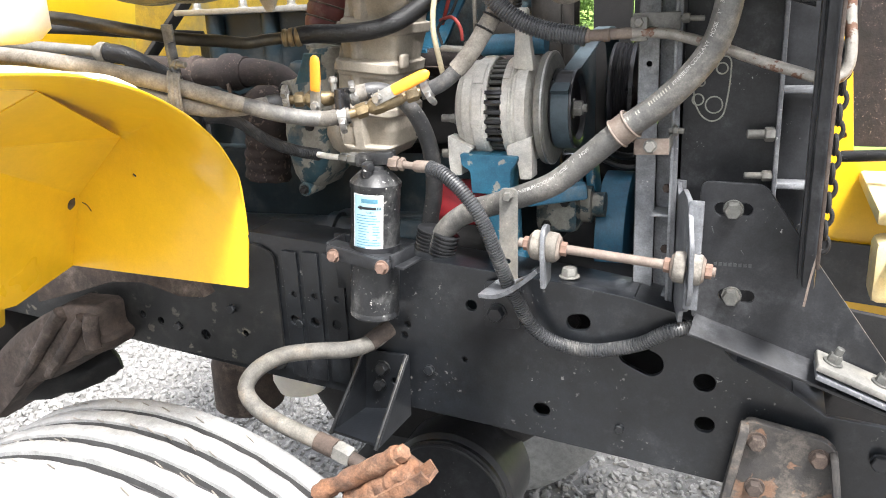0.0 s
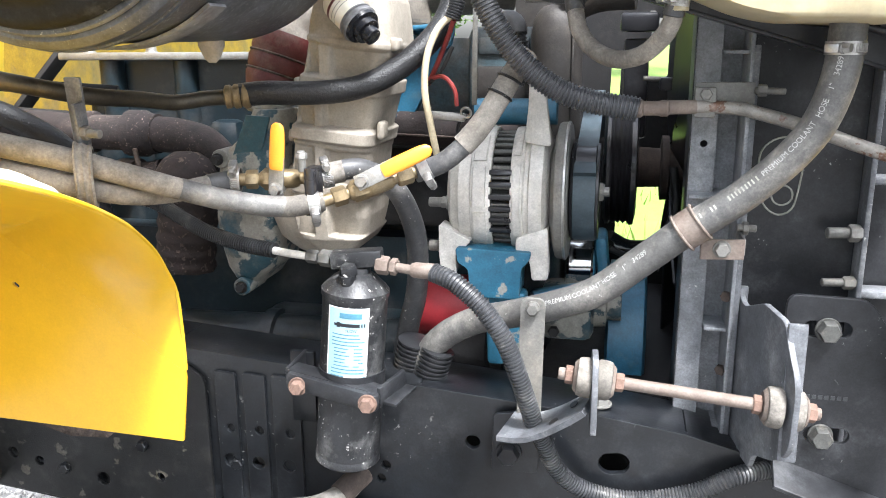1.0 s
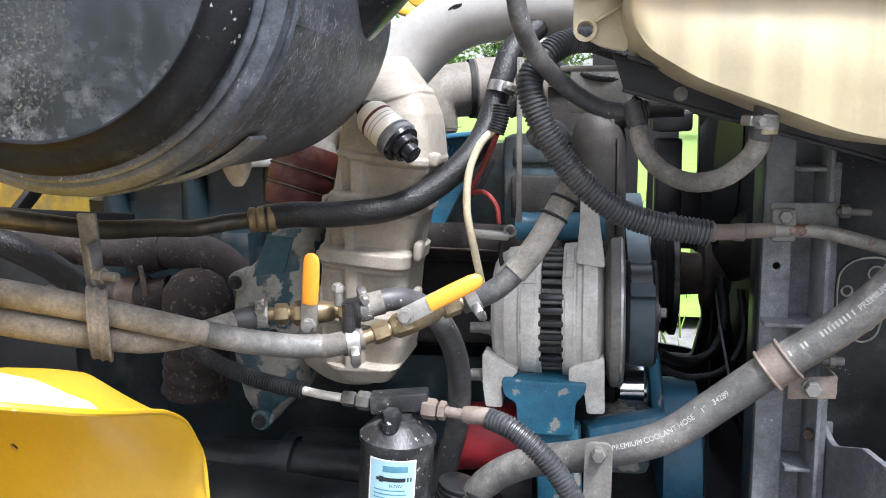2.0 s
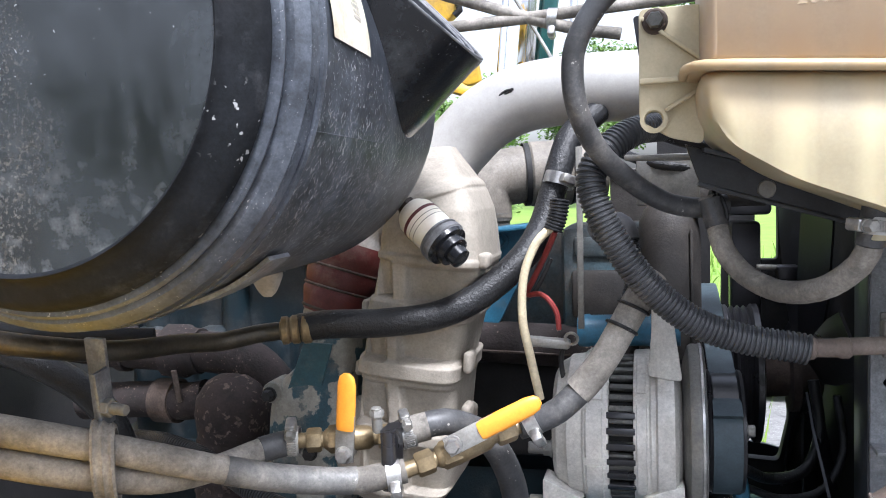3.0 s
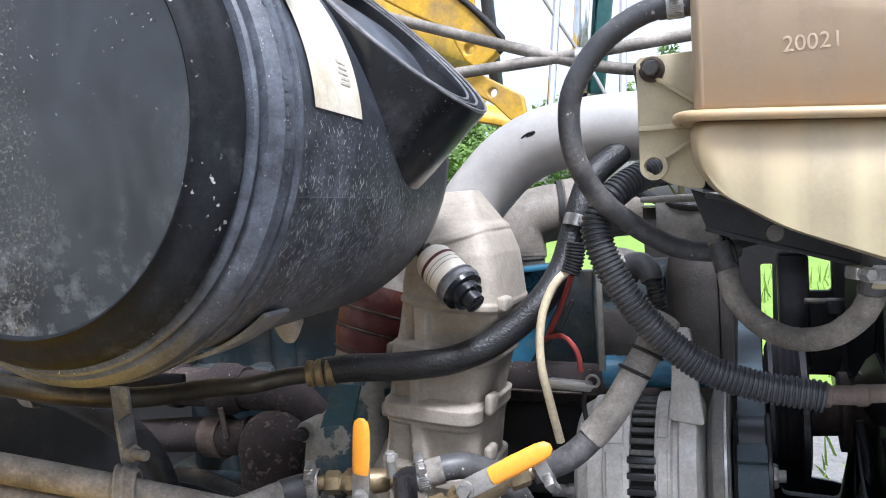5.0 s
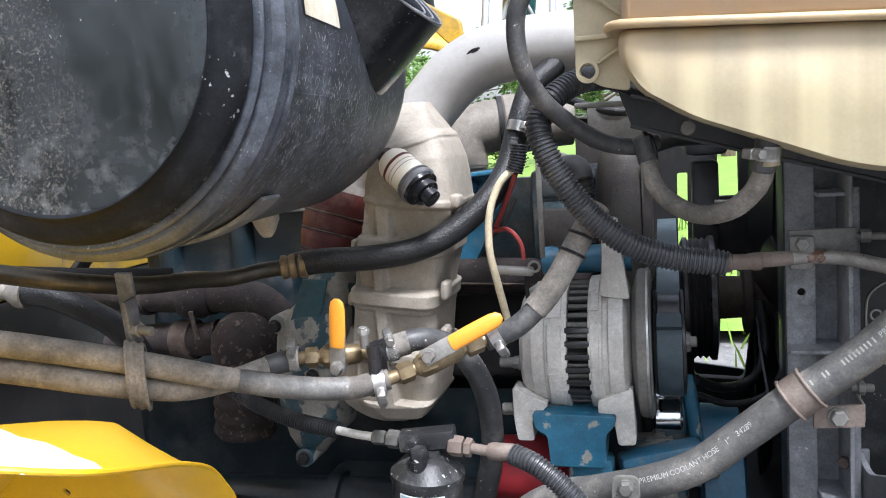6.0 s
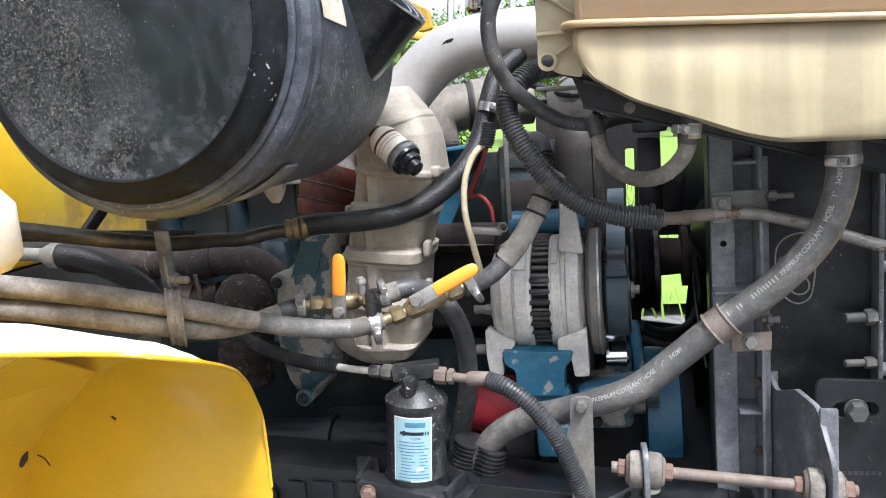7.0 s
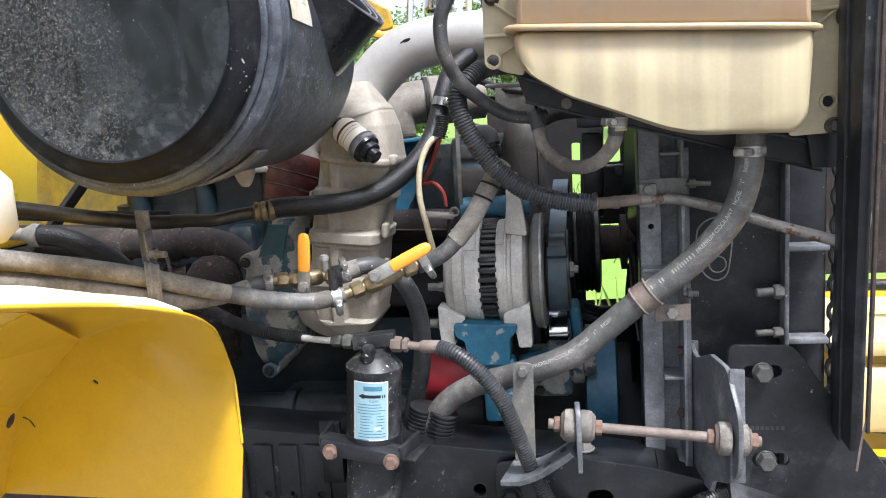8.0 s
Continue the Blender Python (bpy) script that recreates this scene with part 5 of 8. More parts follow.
manifold = thing("exhaust_manifold", (-0.9, 1.4, 1.3), "rusty brown cast-iron exhaust manifold", "exhaust manifold")
part("runner", sweep([(-1.2, 1.42, 1.385), (-1.06, 1.39, 1.38), (-0.95, 1.38, 1.378), (-0.88, 1.38, 1.376), (-0.83, 1.38, 1.362), (-0.806, 1.385, 1.335)], 0.026, 24, 0.008, wobble=0.05), M["manifold"], manifold)
each("collar", [craggy(lathe((-0.955, 1.38, 1.378), (1, 0, 0), [(0, 0.026), (0.004, 0.034), (0.03, 0.034), (0.036, 0.03), (0.05, 0.029)], 28), 0.0012, 90), lathe((-1.03, 1.388, 1.379), (1, -0.05, 0), [(0, 0.026), (0.003, 0.031), (0.014, 0.031), (0.017, 0.026)], 24)], M["manifold"], manifold)
part("bulb", craggy(lathe((-0.845, 1.35, 1.358), (-0.05, 0, -1), [(0, 0.0), (0.003, 0.018), (0.012, 0.034), (0.028, 0.044), (0.045, 0.047), (0.065, 0.045), (0.09, 0.04)], 36, cap=False), 0.002, 70), M["flaky"], manifold, "mottled scaly iron bulb")
part("downpipe", craggy(lathe((-0.85, 1.35, 1.28), (-0.12, 0, -1), [(0.001 * k, 0.042 + 0.0015 * math.sin(k * 0.3)) for k in range(0, 96, 5)], 36, cap=False), 0.0025, 60), M["flaky"], manifold, "flaking downpipe")
part("heat_pipe", sweep([(-1.1, 1.4, 1.3), (-1.0, 1.39, 1.31), (-0.93, 1.38, 1.312), (-0.9, 1.38, 1.318)], 0.024, 20, 0.01), M["manifold"], manifold)
part("heat_band", band((-0.96, 1.385, 1.311), (1, -0.08, 0.02), 0.025, 0.03, 0.004), M["rust"], manifold)
part("stud", rod((-0.925, 1.355, 1.318), (-0.928, 1.35, 1.36), 0.0035), M["rust"], manifold)
egr = thing("cross_pipe", (-0.49, 1.42, 1.36), "dark brown heat-stained pipe between engine parts", "pipe")
part("pipe", sweep([(-0.62, 1.42, 1.392), (-0.5, 1.42, 1.386), (-0.42, 1.42, 1.382), (-0.36, 1.44, 1.375)], 0.025, 20, 0.02), M["manifold"], egr)
part("seam", sweep([(-0.56, 1.396, 1.382), (-0.5, 1.3955, 1.38), (-0.43, 1.3955, 1.378)], 0.0018, 6, 0.01), M["rust"], egr)

redsleeve = thing("oil_filter", (-0.49, 1.31, 1.16), "bright red cylindrical filter beside the drier line", "oil filter")
part("can", lathe((-0.5, 1.3, 1.168), (1, 0.05, 0.0), [(0, 0.028), (0.003, 0.037), (0.01, 0.0405), (0.075, 0.0405), (0.085, 0.038), (0.1, 0.03)], 40), M["red_bright"], redsleeve)
part("rim", lathe((-0.492, 1.3005, 1.168), (1, 0.05, 0.0), [(-0.003, 0.039), (0.0, 0.042), (0.003, 0.042), (0.006, 0.039)], 40), M["red_bright"], redsleeve)

starter = thing("starter_motor", (-0.44, 1.3, 1.1), "dark cylindrical starter beside the rail", "starter")
part("body", lathe((-0.47, 1.3, 1.115), (1, 0, 0), [(0, 0.03), (0.006, 0.036), (0.07, 0.036), (0.075, 0.03), (0.09, 0.03)], 28), M["dark"], starter)

# ---- alternator ----
alternator = thing("alternator", (-0.37, 1.3, 1.24), "cast-aluminium alternator with dark cooling slots and a belt pulley", "alternator")
AC = Vector((-0.378, 1.305, 1.325))
AX = Vector((1, 0.0, 0.0))
SLIM = 0.915


def at_alt(d, r, a):
    return AC + AX * d + Vector((0, -math.cos(a), math.sin(a))) * r * SLIM


part("rear_housing", lathe(AC, AX, [(-0.066, 0.05), (-0.066, 0.061), (-0.061, 0.071), (-0.052, 0.0765), (-0.05, 0.0795), (-0.036, 0.0815), (-0.034, 0.0845), (-0.012, 0.0855), (-0.0105, 0.0845), (-0.0105, 0.072)], 56, squash=(SLIM, SLIM)), M["aluminium"], alternator, angle=25)
part("front_housing", lathe(AC, AX, [(0.0125, 0.072), (0.0125, 0.0845), (0.014, 0.0855), (0.027, 0.0865), (0.029, 0.083), (0.033, 0.083), (0.035, 0.0875), (0.05, 0.0865), (0.054, 0.078), (0.058, 0.06)], 56, squash=(SLIM, SLIM)), M["aluminium"], alternator, angle=25)
core = part("stator_core", lathe(AC, AX, [(-0.017, 0.071), (0.019, 0.071)], 48, squash=(SLIM, SLIM)), M["dark"], alternator, "dark stator core in the cooling slots")
for k in range(40):
    a = 2 * math.pi * k / 40 + 0.05
    part("winding_bar", beam(at_alt(-0.011, 0.077, a), at_alt(0.013, 0.077, a), 0.0058, 0.006, at_alt(0, 1, a) - AC, 0.0014), M["bolt_grey"], core)
# Raised black bars stand for the shade inside the slot notches.
for a in np.linspace(-0.52, 0.42, 6):
    part("notch_shade_bar", beam(at_alt(-0.0125, 0.0826, a), at_alt(0.0145, 0.0826, a), 0.0062, 0.006, at_alt(0, 1, a) - AC, 0.001), M["plastic"], core, "raised black bar drawn for the shade in a notch")
for a0, a1, d, w in ((-0.75, -0.2, -0.024, 0.018), (-0.1, 0.5, -0.024, 0.018), (0.6, 1.1, -0.024, 0.018), (-0.6, 0.55, 0.02, 0.012), (0.7, 1.3, 0.02, 0.012), (1.5, 2.6, -0.024, 0.018), (-2.2, -1.3, -0.024, 0.018)):
    pad = [[at_alt(d - w / 2, 0.084, a), at_alt(d - w / 2 + 0.002, 0.0872, a), at_alt(d + w / 2 - 0.002, 0.0878, a), at_alt(d + w / 2, 0.084, a)] for a in np.linspace(a0, a1, 12)]
    part("housing_pad", loft(pad), M["aluminium"], alternator)
each("mount_ear", [plate(rounded([(-0.452, 1.292), (-0.412, 1.272), (-0.431, 1.254), (-0.43, 1.23), (-0.449, 1.23), (-0.452, 1.256)], 0.004), [], 0.03, at_y(1.25)), plate(rounded([(-0.358, 1.278), (-0.32, 1.292), (-0.319, 1.228), (-0.338, 1.227), (-0.341, 1.25), (-0.358, 1.262)], 0.004), [], 0.03, at_y(1.25)),
                   plate(rounded([(-0.352, 1.39), (-0.32, 1.385), (-0.326, 1.43), (-0.33, 1.475), (-0.347, 1.475), (-0.348, 1.43)], 0.005), [circle(-0.339, 1.462, 0.004, 10)], 0.016, at_y(1.262))], M["aluminium"], alternator)
each("terminal_stud", [rod(at_alt(-0.09, 0.055, -0.2), at_alt(-0.06, 0.055, -0.2), 0.006), hexhead(at_alt(-0.066, 0.055, -0.2), -AX, 0.013, 0.007, 0.009), rod(at_alt(-0.09, 0.09, -0.9), at_alt(-0.06, 0.09, -0.9), 0.007), hexhead(at_alt(-0.066, 0.09, -0.9), -AX, 0.016, 0.01, 0.01)], M["steel_dust"], alternator)
part("fan_guard", lathe(AC, AX, [(0.056, 0.05), (0.06, 0.07), (0.064, 0.083), (0.067, 0.085), (0.0765, 0.085), (0.079, 0.082), (0.0795, 0.03)], 56), M["steel_dust"], alternator)
part("guard_edge", lathe(AC, AX, [(0.0735, 0.0848), (0.0742, 0.086), (0.0765, 0.086), (0.0772, 0.0848)], 56, cap=False), M["zinc"], alternator, "bright worn edge")
part("pulley", lathe(AC, AX, [(0.081, 0.03), (0.081, 0.059), (0.084, 0.06), (0.086, 0.056), (0.109, 0.056), (0.111, 0.06), (0.114, 0.059), (0.115, 0.049), (0.107, 0.045), (0.106, 0.018)], 48), M["plastic"], alternator, "dark grooved pulley")
part("pulley_nut", [hexhead(AC + AX * 0.106, AX, 0.021, 0.012, 0.015), rod(AC + AX * 0.105, AC + AX * 0.127, 0.006)], M["steel"], alternator)

belt = thing("fan_belt", (-0.26, 1.4, 1.35), "dusty grey-blue flat drive belt running over the pulleys", "belt")
rad, pts = 0.059, []
bx = AC.x + 0.0975
for a in np.linspace(radians(-150), radians(40), 18):
    pts.append((bx, AC.y - rad * math.cos(a), AC.z + rad * math.sin(a)))
pts += [(bx, 1.45, 1.405), (bx, 1.58, 1.43), (bx, 1.66, 1.415), (bx, 1.7, 1.35)]


def strap_along(points, width, thick, ax):
    fr = frames_of(spline(points, 0.004))
    secs = []
    for p, t, n, b, s in fr:
        u = Vector(ax)
        v = t.cross(u).normalized()
        secs.append([p - u * width / 2 - v * thick / 2, p + u * width / 2 - v * thick / 2, p + u * width / 2 + v * thick / 2, p - u * width / 2 + v * thick / 2])
    return loft(secs)


M["belt"] = mat("worn_belt", (0.055, 0.08, 0.095), (0.035, 0.052, 0.064), 0.55, scale=30, bump=0.1, dust=(0.2, 0.2, 0.19), dust_amount=0.35)
part("belt", strap_along(pts, 0.026, 0.004, (1, 0, 0)), M["belt"], belt)
idler = thing("idler_pulley", (-0.29, 1.36, 1.22), "shiny steel belt idler pulley on a blue arm", "pulley")
part("roller", lathe((-0.306, 1.37, 1.213), (1, 0, 0), [(0, 0.028), (0.003, 0.036), (0.006, 0.0335), (0.034, 0.0335), (0.037, 0.036), (0.04, 0.028)], 44), M["chrome"], idler)
each("arm", [box((-0.256, 1.375, 1.21), (0.016, 0.05, 0.1), (6, -6, 0), bev=0.006), box((-0.237, 1.4, 1.115), (0.02, 0.04, 0.08), bev=0.006), box((-0.262, 1.36, 1.165), (0.03, 0.04, 0.04), bev=0.006)], M["blue_bright"], idler)
fan = thing("cooling_fan_drive", (-0.2, 1.6, 1.3), "black fan pulley and hub with fan blades at the radiator", "fan")
FC = Vector((-0.24, 1.6, 1.314))
part("fan_pulley", lathe(FC, (1, 0, 0), [(-0.024, 0.08), (-0.02, 0.09), (-0.015, 0.09), (-0.012, 0.085), (-0.008, 0.089), (-0.004, 0.085), (0.0, 0.089), (0.004, 0.085), (0.008, 0.089), (0.012, 0.085), (0.016, 0.091), (0.023, 0.091), (0.026, 0.075), (0.027, 0.03)], 64), M["plastic"], fan)
part("hub", lathe(FC, (1, 0, 0), [(0.024, 0.032), (0.06, 0.03), (0.062, 0.05), (0.072, 0.05), (0.074, 0.03), (0.1, 0.03)], 32), M["rust"], fan, "rusty hub")
for k in range(7):
    a = 2 * math.pi * k / 7 + 0.1
    d, s = Vector((0, math.cos(a), math.sin(a))), Vector((0, -math.sin(a), math.cos(a)))
    c = FC + Vector((0.085, 0, 0))
    secs = []
    for r, w, tw in ((0.05, 0.04, 0.5), (0.12, 0.06, 0.45), (0.22, 0.07, 0.35), (0.27, 0.065, 0.3)):
        wv = s * math.cos(tw) + Vector((1, 0, 0)) * math.sin(tw)
        nv = d.cross(wv)
        secs.append([c + d * r - wv * w / 2 - nv * 0.0015, c + d * r + wv * w / 2 - nv * 0.0015, c + d * r + wv * w / 2 + nv * 0.0015, c + d * r - wv * w / 2 + nv * 0.0015])
    part("blade", loft(secs), M["plastic"], fan)
shroud = thing("fan_shroud", (-0.2, 1.78, 0.95), "black fan shroud and bracket frame with open gaps", "fan shroud")
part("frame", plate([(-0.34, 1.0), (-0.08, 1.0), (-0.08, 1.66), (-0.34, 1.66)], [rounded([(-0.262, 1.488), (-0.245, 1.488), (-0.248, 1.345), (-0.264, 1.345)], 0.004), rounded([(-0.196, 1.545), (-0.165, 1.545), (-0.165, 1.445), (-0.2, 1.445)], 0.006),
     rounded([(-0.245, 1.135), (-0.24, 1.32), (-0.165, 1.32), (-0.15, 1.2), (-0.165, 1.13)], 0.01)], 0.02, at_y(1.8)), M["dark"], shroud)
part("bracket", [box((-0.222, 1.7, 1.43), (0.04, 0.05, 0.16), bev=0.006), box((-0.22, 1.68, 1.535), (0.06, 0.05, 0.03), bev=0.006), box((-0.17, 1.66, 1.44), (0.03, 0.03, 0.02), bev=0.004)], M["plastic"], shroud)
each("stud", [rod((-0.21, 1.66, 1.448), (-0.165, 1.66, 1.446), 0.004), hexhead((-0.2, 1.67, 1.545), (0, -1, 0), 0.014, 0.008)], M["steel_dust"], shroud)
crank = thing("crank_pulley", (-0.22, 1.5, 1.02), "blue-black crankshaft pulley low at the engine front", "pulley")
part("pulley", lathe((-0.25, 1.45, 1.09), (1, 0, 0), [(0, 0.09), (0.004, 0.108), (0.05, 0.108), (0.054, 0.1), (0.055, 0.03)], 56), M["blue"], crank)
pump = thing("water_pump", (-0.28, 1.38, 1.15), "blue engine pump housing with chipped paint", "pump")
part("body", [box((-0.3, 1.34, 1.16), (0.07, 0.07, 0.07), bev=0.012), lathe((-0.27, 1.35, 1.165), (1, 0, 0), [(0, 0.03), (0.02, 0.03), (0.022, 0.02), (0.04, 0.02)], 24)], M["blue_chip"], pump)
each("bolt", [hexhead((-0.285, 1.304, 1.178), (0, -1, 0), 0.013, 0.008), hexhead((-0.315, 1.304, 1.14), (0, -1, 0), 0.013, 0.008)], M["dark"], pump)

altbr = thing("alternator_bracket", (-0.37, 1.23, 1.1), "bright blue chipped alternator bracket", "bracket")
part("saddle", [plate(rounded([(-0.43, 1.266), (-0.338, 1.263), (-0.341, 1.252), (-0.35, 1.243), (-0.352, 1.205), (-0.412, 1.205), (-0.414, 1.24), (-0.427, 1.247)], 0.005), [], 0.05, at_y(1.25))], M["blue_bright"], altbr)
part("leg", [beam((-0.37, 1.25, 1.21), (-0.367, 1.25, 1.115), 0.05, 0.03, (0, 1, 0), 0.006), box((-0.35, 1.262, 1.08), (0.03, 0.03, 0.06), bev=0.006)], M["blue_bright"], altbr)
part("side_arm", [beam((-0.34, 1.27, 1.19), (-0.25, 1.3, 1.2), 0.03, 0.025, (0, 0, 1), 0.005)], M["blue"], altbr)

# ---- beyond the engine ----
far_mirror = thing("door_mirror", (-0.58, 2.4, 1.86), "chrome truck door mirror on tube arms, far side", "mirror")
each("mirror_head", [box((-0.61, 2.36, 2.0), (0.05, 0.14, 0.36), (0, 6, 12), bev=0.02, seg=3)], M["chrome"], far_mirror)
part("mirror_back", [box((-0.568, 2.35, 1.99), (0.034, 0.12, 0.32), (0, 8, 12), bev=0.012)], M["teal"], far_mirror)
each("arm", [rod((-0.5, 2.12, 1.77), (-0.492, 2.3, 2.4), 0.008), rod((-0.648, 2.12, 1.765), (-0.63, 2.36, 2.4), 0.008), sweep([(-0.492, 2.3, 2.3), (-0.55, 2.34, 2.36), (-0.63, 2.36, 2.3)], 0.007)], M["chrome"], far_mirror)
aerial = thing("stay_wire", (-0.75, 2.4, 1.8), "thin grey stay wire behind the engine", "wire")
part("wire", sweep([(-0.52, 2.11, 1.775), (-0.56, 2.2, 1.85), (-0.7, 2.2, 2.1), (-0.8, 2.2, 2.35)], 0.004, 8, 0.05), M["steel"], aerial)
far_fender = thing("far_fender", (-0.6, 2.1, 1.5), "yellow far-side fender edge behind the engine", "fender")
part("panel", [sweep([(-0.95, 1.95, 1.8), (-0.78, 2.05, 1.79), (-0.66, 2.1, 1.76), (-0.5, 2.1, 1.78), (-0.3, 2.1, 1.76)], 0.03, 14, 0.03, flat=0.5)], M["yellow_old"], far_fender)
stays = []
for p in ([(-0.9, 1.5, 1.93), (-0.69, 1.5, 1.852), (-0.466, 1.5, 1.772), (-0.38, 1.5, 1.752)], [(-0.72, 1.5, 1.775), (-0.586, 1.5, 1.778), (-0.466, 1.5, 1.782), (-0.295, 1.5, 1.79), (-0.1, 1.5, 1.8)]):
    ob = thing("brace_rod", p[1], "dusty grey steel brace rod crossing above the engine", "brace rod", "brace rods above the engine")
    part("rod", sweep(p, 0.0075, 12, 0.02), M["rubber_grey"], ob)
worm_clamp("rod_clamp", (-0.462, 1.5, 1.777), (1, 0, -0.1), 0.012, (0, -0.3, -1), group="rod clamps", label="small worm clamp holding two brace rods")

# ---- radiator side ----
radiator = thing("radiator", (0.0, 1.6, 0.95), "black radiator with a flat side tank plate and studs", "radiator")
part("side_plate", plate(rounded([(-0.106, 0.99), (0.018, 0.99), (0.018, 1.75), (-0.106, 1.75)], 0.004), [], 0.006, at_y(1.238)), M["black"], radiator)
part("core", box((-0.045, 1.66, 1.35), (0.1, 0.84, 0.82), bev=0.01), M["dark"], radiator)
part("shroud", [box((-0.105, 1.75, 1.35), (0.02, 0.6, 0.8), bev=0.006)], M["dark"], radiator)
part("edge_flange", [beam((0.016, 1.222, 1.0), (0.016, 1.222, 1.75), 0.03, 0.006, (1, 0, 0), 0.002)], M["black_dust"], radiator)
part("recess_panel", box((0.047, 1.262, 1.38), (0.06, 0.012, 0.76), bev=0.003), M["black"], radiator)
each("cross_rib", [box((0.045, 1.235, z), (0.054, 0.03, 0.008), bev=0.002) for z in (1.36, 1.235)], M["black_dust"], radiator)
for z, r in ((1.305, 0.006), (1.25, 0.0045)):
    each("stud", [rod((-0.022, 1.19 + 0.02, z), (0.012, 1.21 + 0.005, z), r), hexnut((0.0, 1.212, z), (0.012, 1.214, z), r * 2.8)], M["steel_dust"], radiator)


def chalk_loop(pts):
    return sweep([(x, 1.2337, z) for x, z in pts], 0.0011, 5, 0.004)


part("paint_pen_mark", [chalk_loop([(-0.092, 1.345), (-0.093, 1.372), (-0.09, 1.39), (-0.075, 1.402), (-0.05, 1.402), (-0.047, 1.38), (-0.05, 1.345), (-0.055, 1.325), (-0.068, 1.318), (-0.082, 1.326), (-0.092, 1.345)])]
     + [chalk_loop([(x + r * math.cos(a), z + r * math.sin(a)) for a in np.linspace(0, 6.6, 11)]) for x, z, r in ((-0.066, 1.34, 0.011), (-0.087, 1.347, 0.0074), (-0.058, 1.388, 0.0072), (-0.084, 1.37, 0.005))], M["chalk"], radiator, "pale hand-drawn paint pen marks")

column = thing("radiator_support_column", (-0.14, 1.24, 1.0), "dusty steel radiator support channel with ribs, lightened as if side-lit", "support column")
part("front_face", plate([(-0.166, 1.03), (-0.139, 1.03), (-0.139, 1.62), (-0.166, 1.62)], [circle(-0.152, 1.395, 0.004, 10)], 0.005, at_y(1.232)), M["column"], column)
part("left_flange", beam((-0.165, 1.258, 1.03), (-0.165, 1.258, 1.62), 0.05, 0.005, (1, 0, 0), 0.001), M["black"], column)
part("recess", plate([(-0.14, 1.03), (-0.112, 1.03), (-0.112, 1.62), (-0.14, 1.62)], [], 0.004, at_y(1.252)), M["column"], column)
part("right_flange", [beam((-0.114, 1.223, 1.03), (-0.114, 1.223, 1.62), 0.06, 0.004, (1, 0, 0), 0.001)], M["column"], column)
part("edge_lip", beam((-0.11, 1.196, 1.03), (-0.11, 1.196, 1.5), 0.008, 0.003, (0, 1, 0), 0.001), M["black_dust"], column)
for z in (1.493, 1.34, 1.19, 1.07):
    part("gusset", plate([(-0.166 if z == 1.34 else -0.14, 1.205), (-0.113, 1.205), (-0.113, 1.25), (-0.14, 1.25), (-0.166 if z == 1.34 else -0.14, 1.232)], [], 0.004, Matrix.Translation((0, 0, z))), M["column"], column)
for z in (1.143, 1.23):
    part("rivet", hexhead((-0.118, 1.205, z), (-0.6, -1, 0), 0.011, 0.006), M["rust"], column)

post = thing("hood_post", (0.058, 1.08, 1.15), "upright black steel hood post with a brown edge", "post")
part("post", [beam((0.0593, 1.108, 1.149), (0.0603, 1.071, 1.93), 0.083, 0.014, (1, 0, 0), 0.003), beam((0.051, 1.108, 1.149), (0.053, 1.105, 1.93), 0.006, 0.028, (0, 1, 0), 0.001)], M["black"], post)
part("brown_edge", beam((0.0663, 1.0525, 1.177), (0.0695, 1.0265, 1.914), 0.004, 0.0065, (0, 1, 0), 0.001), M["rust"], post, "brown edge strip")
strap_pts = [(0.0663, 1.0505, 1.2), (0.0605, 1.052, 1.168), (0.0558, 1.052, 1.131)]
part("tape_end", strap_along(strap_pts, 0.0025, 0.0008, (1, 0, 0)), M["rust_pink"], post)
chain = thing("hood_chain", (0.09, 1.25, 1.15), "dark steel link chain hanging beside the hood post", "chain")
for k in range(40):
    z = 1.15 + 0.0195 * k
    x = 0.084 + 0.0004 * k
    ax = (1, 0.2, 0) if k % 2 else (0.15, 1, 0)
    part("link", ring((x, 1.25, z), ax, 0.0074, 0.003, 16, 8, (1.0, 1.5)), M["dark"], chain)

# The slotted plate bracket with its bolts
sway = thing("slotted_bracket", (-0.03, 1.13, 1.0), "black steel mounting bracket plate with slotted holes and dusty bolts", "bracket")
sp = rounded([(-0.07, 1.258), (0.006, 1.256), (0.068, 1.166), (0.165, 1.028), (0.168, 0.995), (0.08, 1.013), (-0.075, 1.075)], [0.012, 0.012, 0.004, 0.004, 0.002, 0.01, 0.004])
part("plate", plate(sp, [circle(-0.03, 1.223, 0.0085, stretch=2.7), circle(-0.02, 1.108, 0.0085, stretch=2.6)], 0.006, at_y(1.134)), M["black"], sway)
part("bottom_flange", beam((-0.072, 1.115, 1.072), (0.165, 1.115, 0.992), 0.05, 0.005, (0, -0.3, 1), 0.001), M["black"], sway)
flange_m = plane_of((-0.078, 1.08, 0), (-0.2, 1, 0), (0, 0, 1))
part("side_flange", plate(rounded([(-0.012, 1.225), (0.0, 1.245), (0.055, 1.246), (0.11, 1.225), (0.14, 1.242), (0.145, 1.06), (0.06, 1.06), (0.05, 1.08), (0.0, 1.1), (-0.035, 1.125), (-0.038, 1.195)], [0.008, 0.01, 0.004, 0.01, 0.004, 0.003, 0.003, 0.01, 0.01, 0.02, 0.02]), [], 0.006, flange_m), M["black_dust"], sway)
part("front_edge", [beam((-0.07, 1.075, 1.246), (-0.072, 1.062, 1.11), 0.018, 0.006, (0, 1, 0), 0.002)], M["black_dust"], sway)
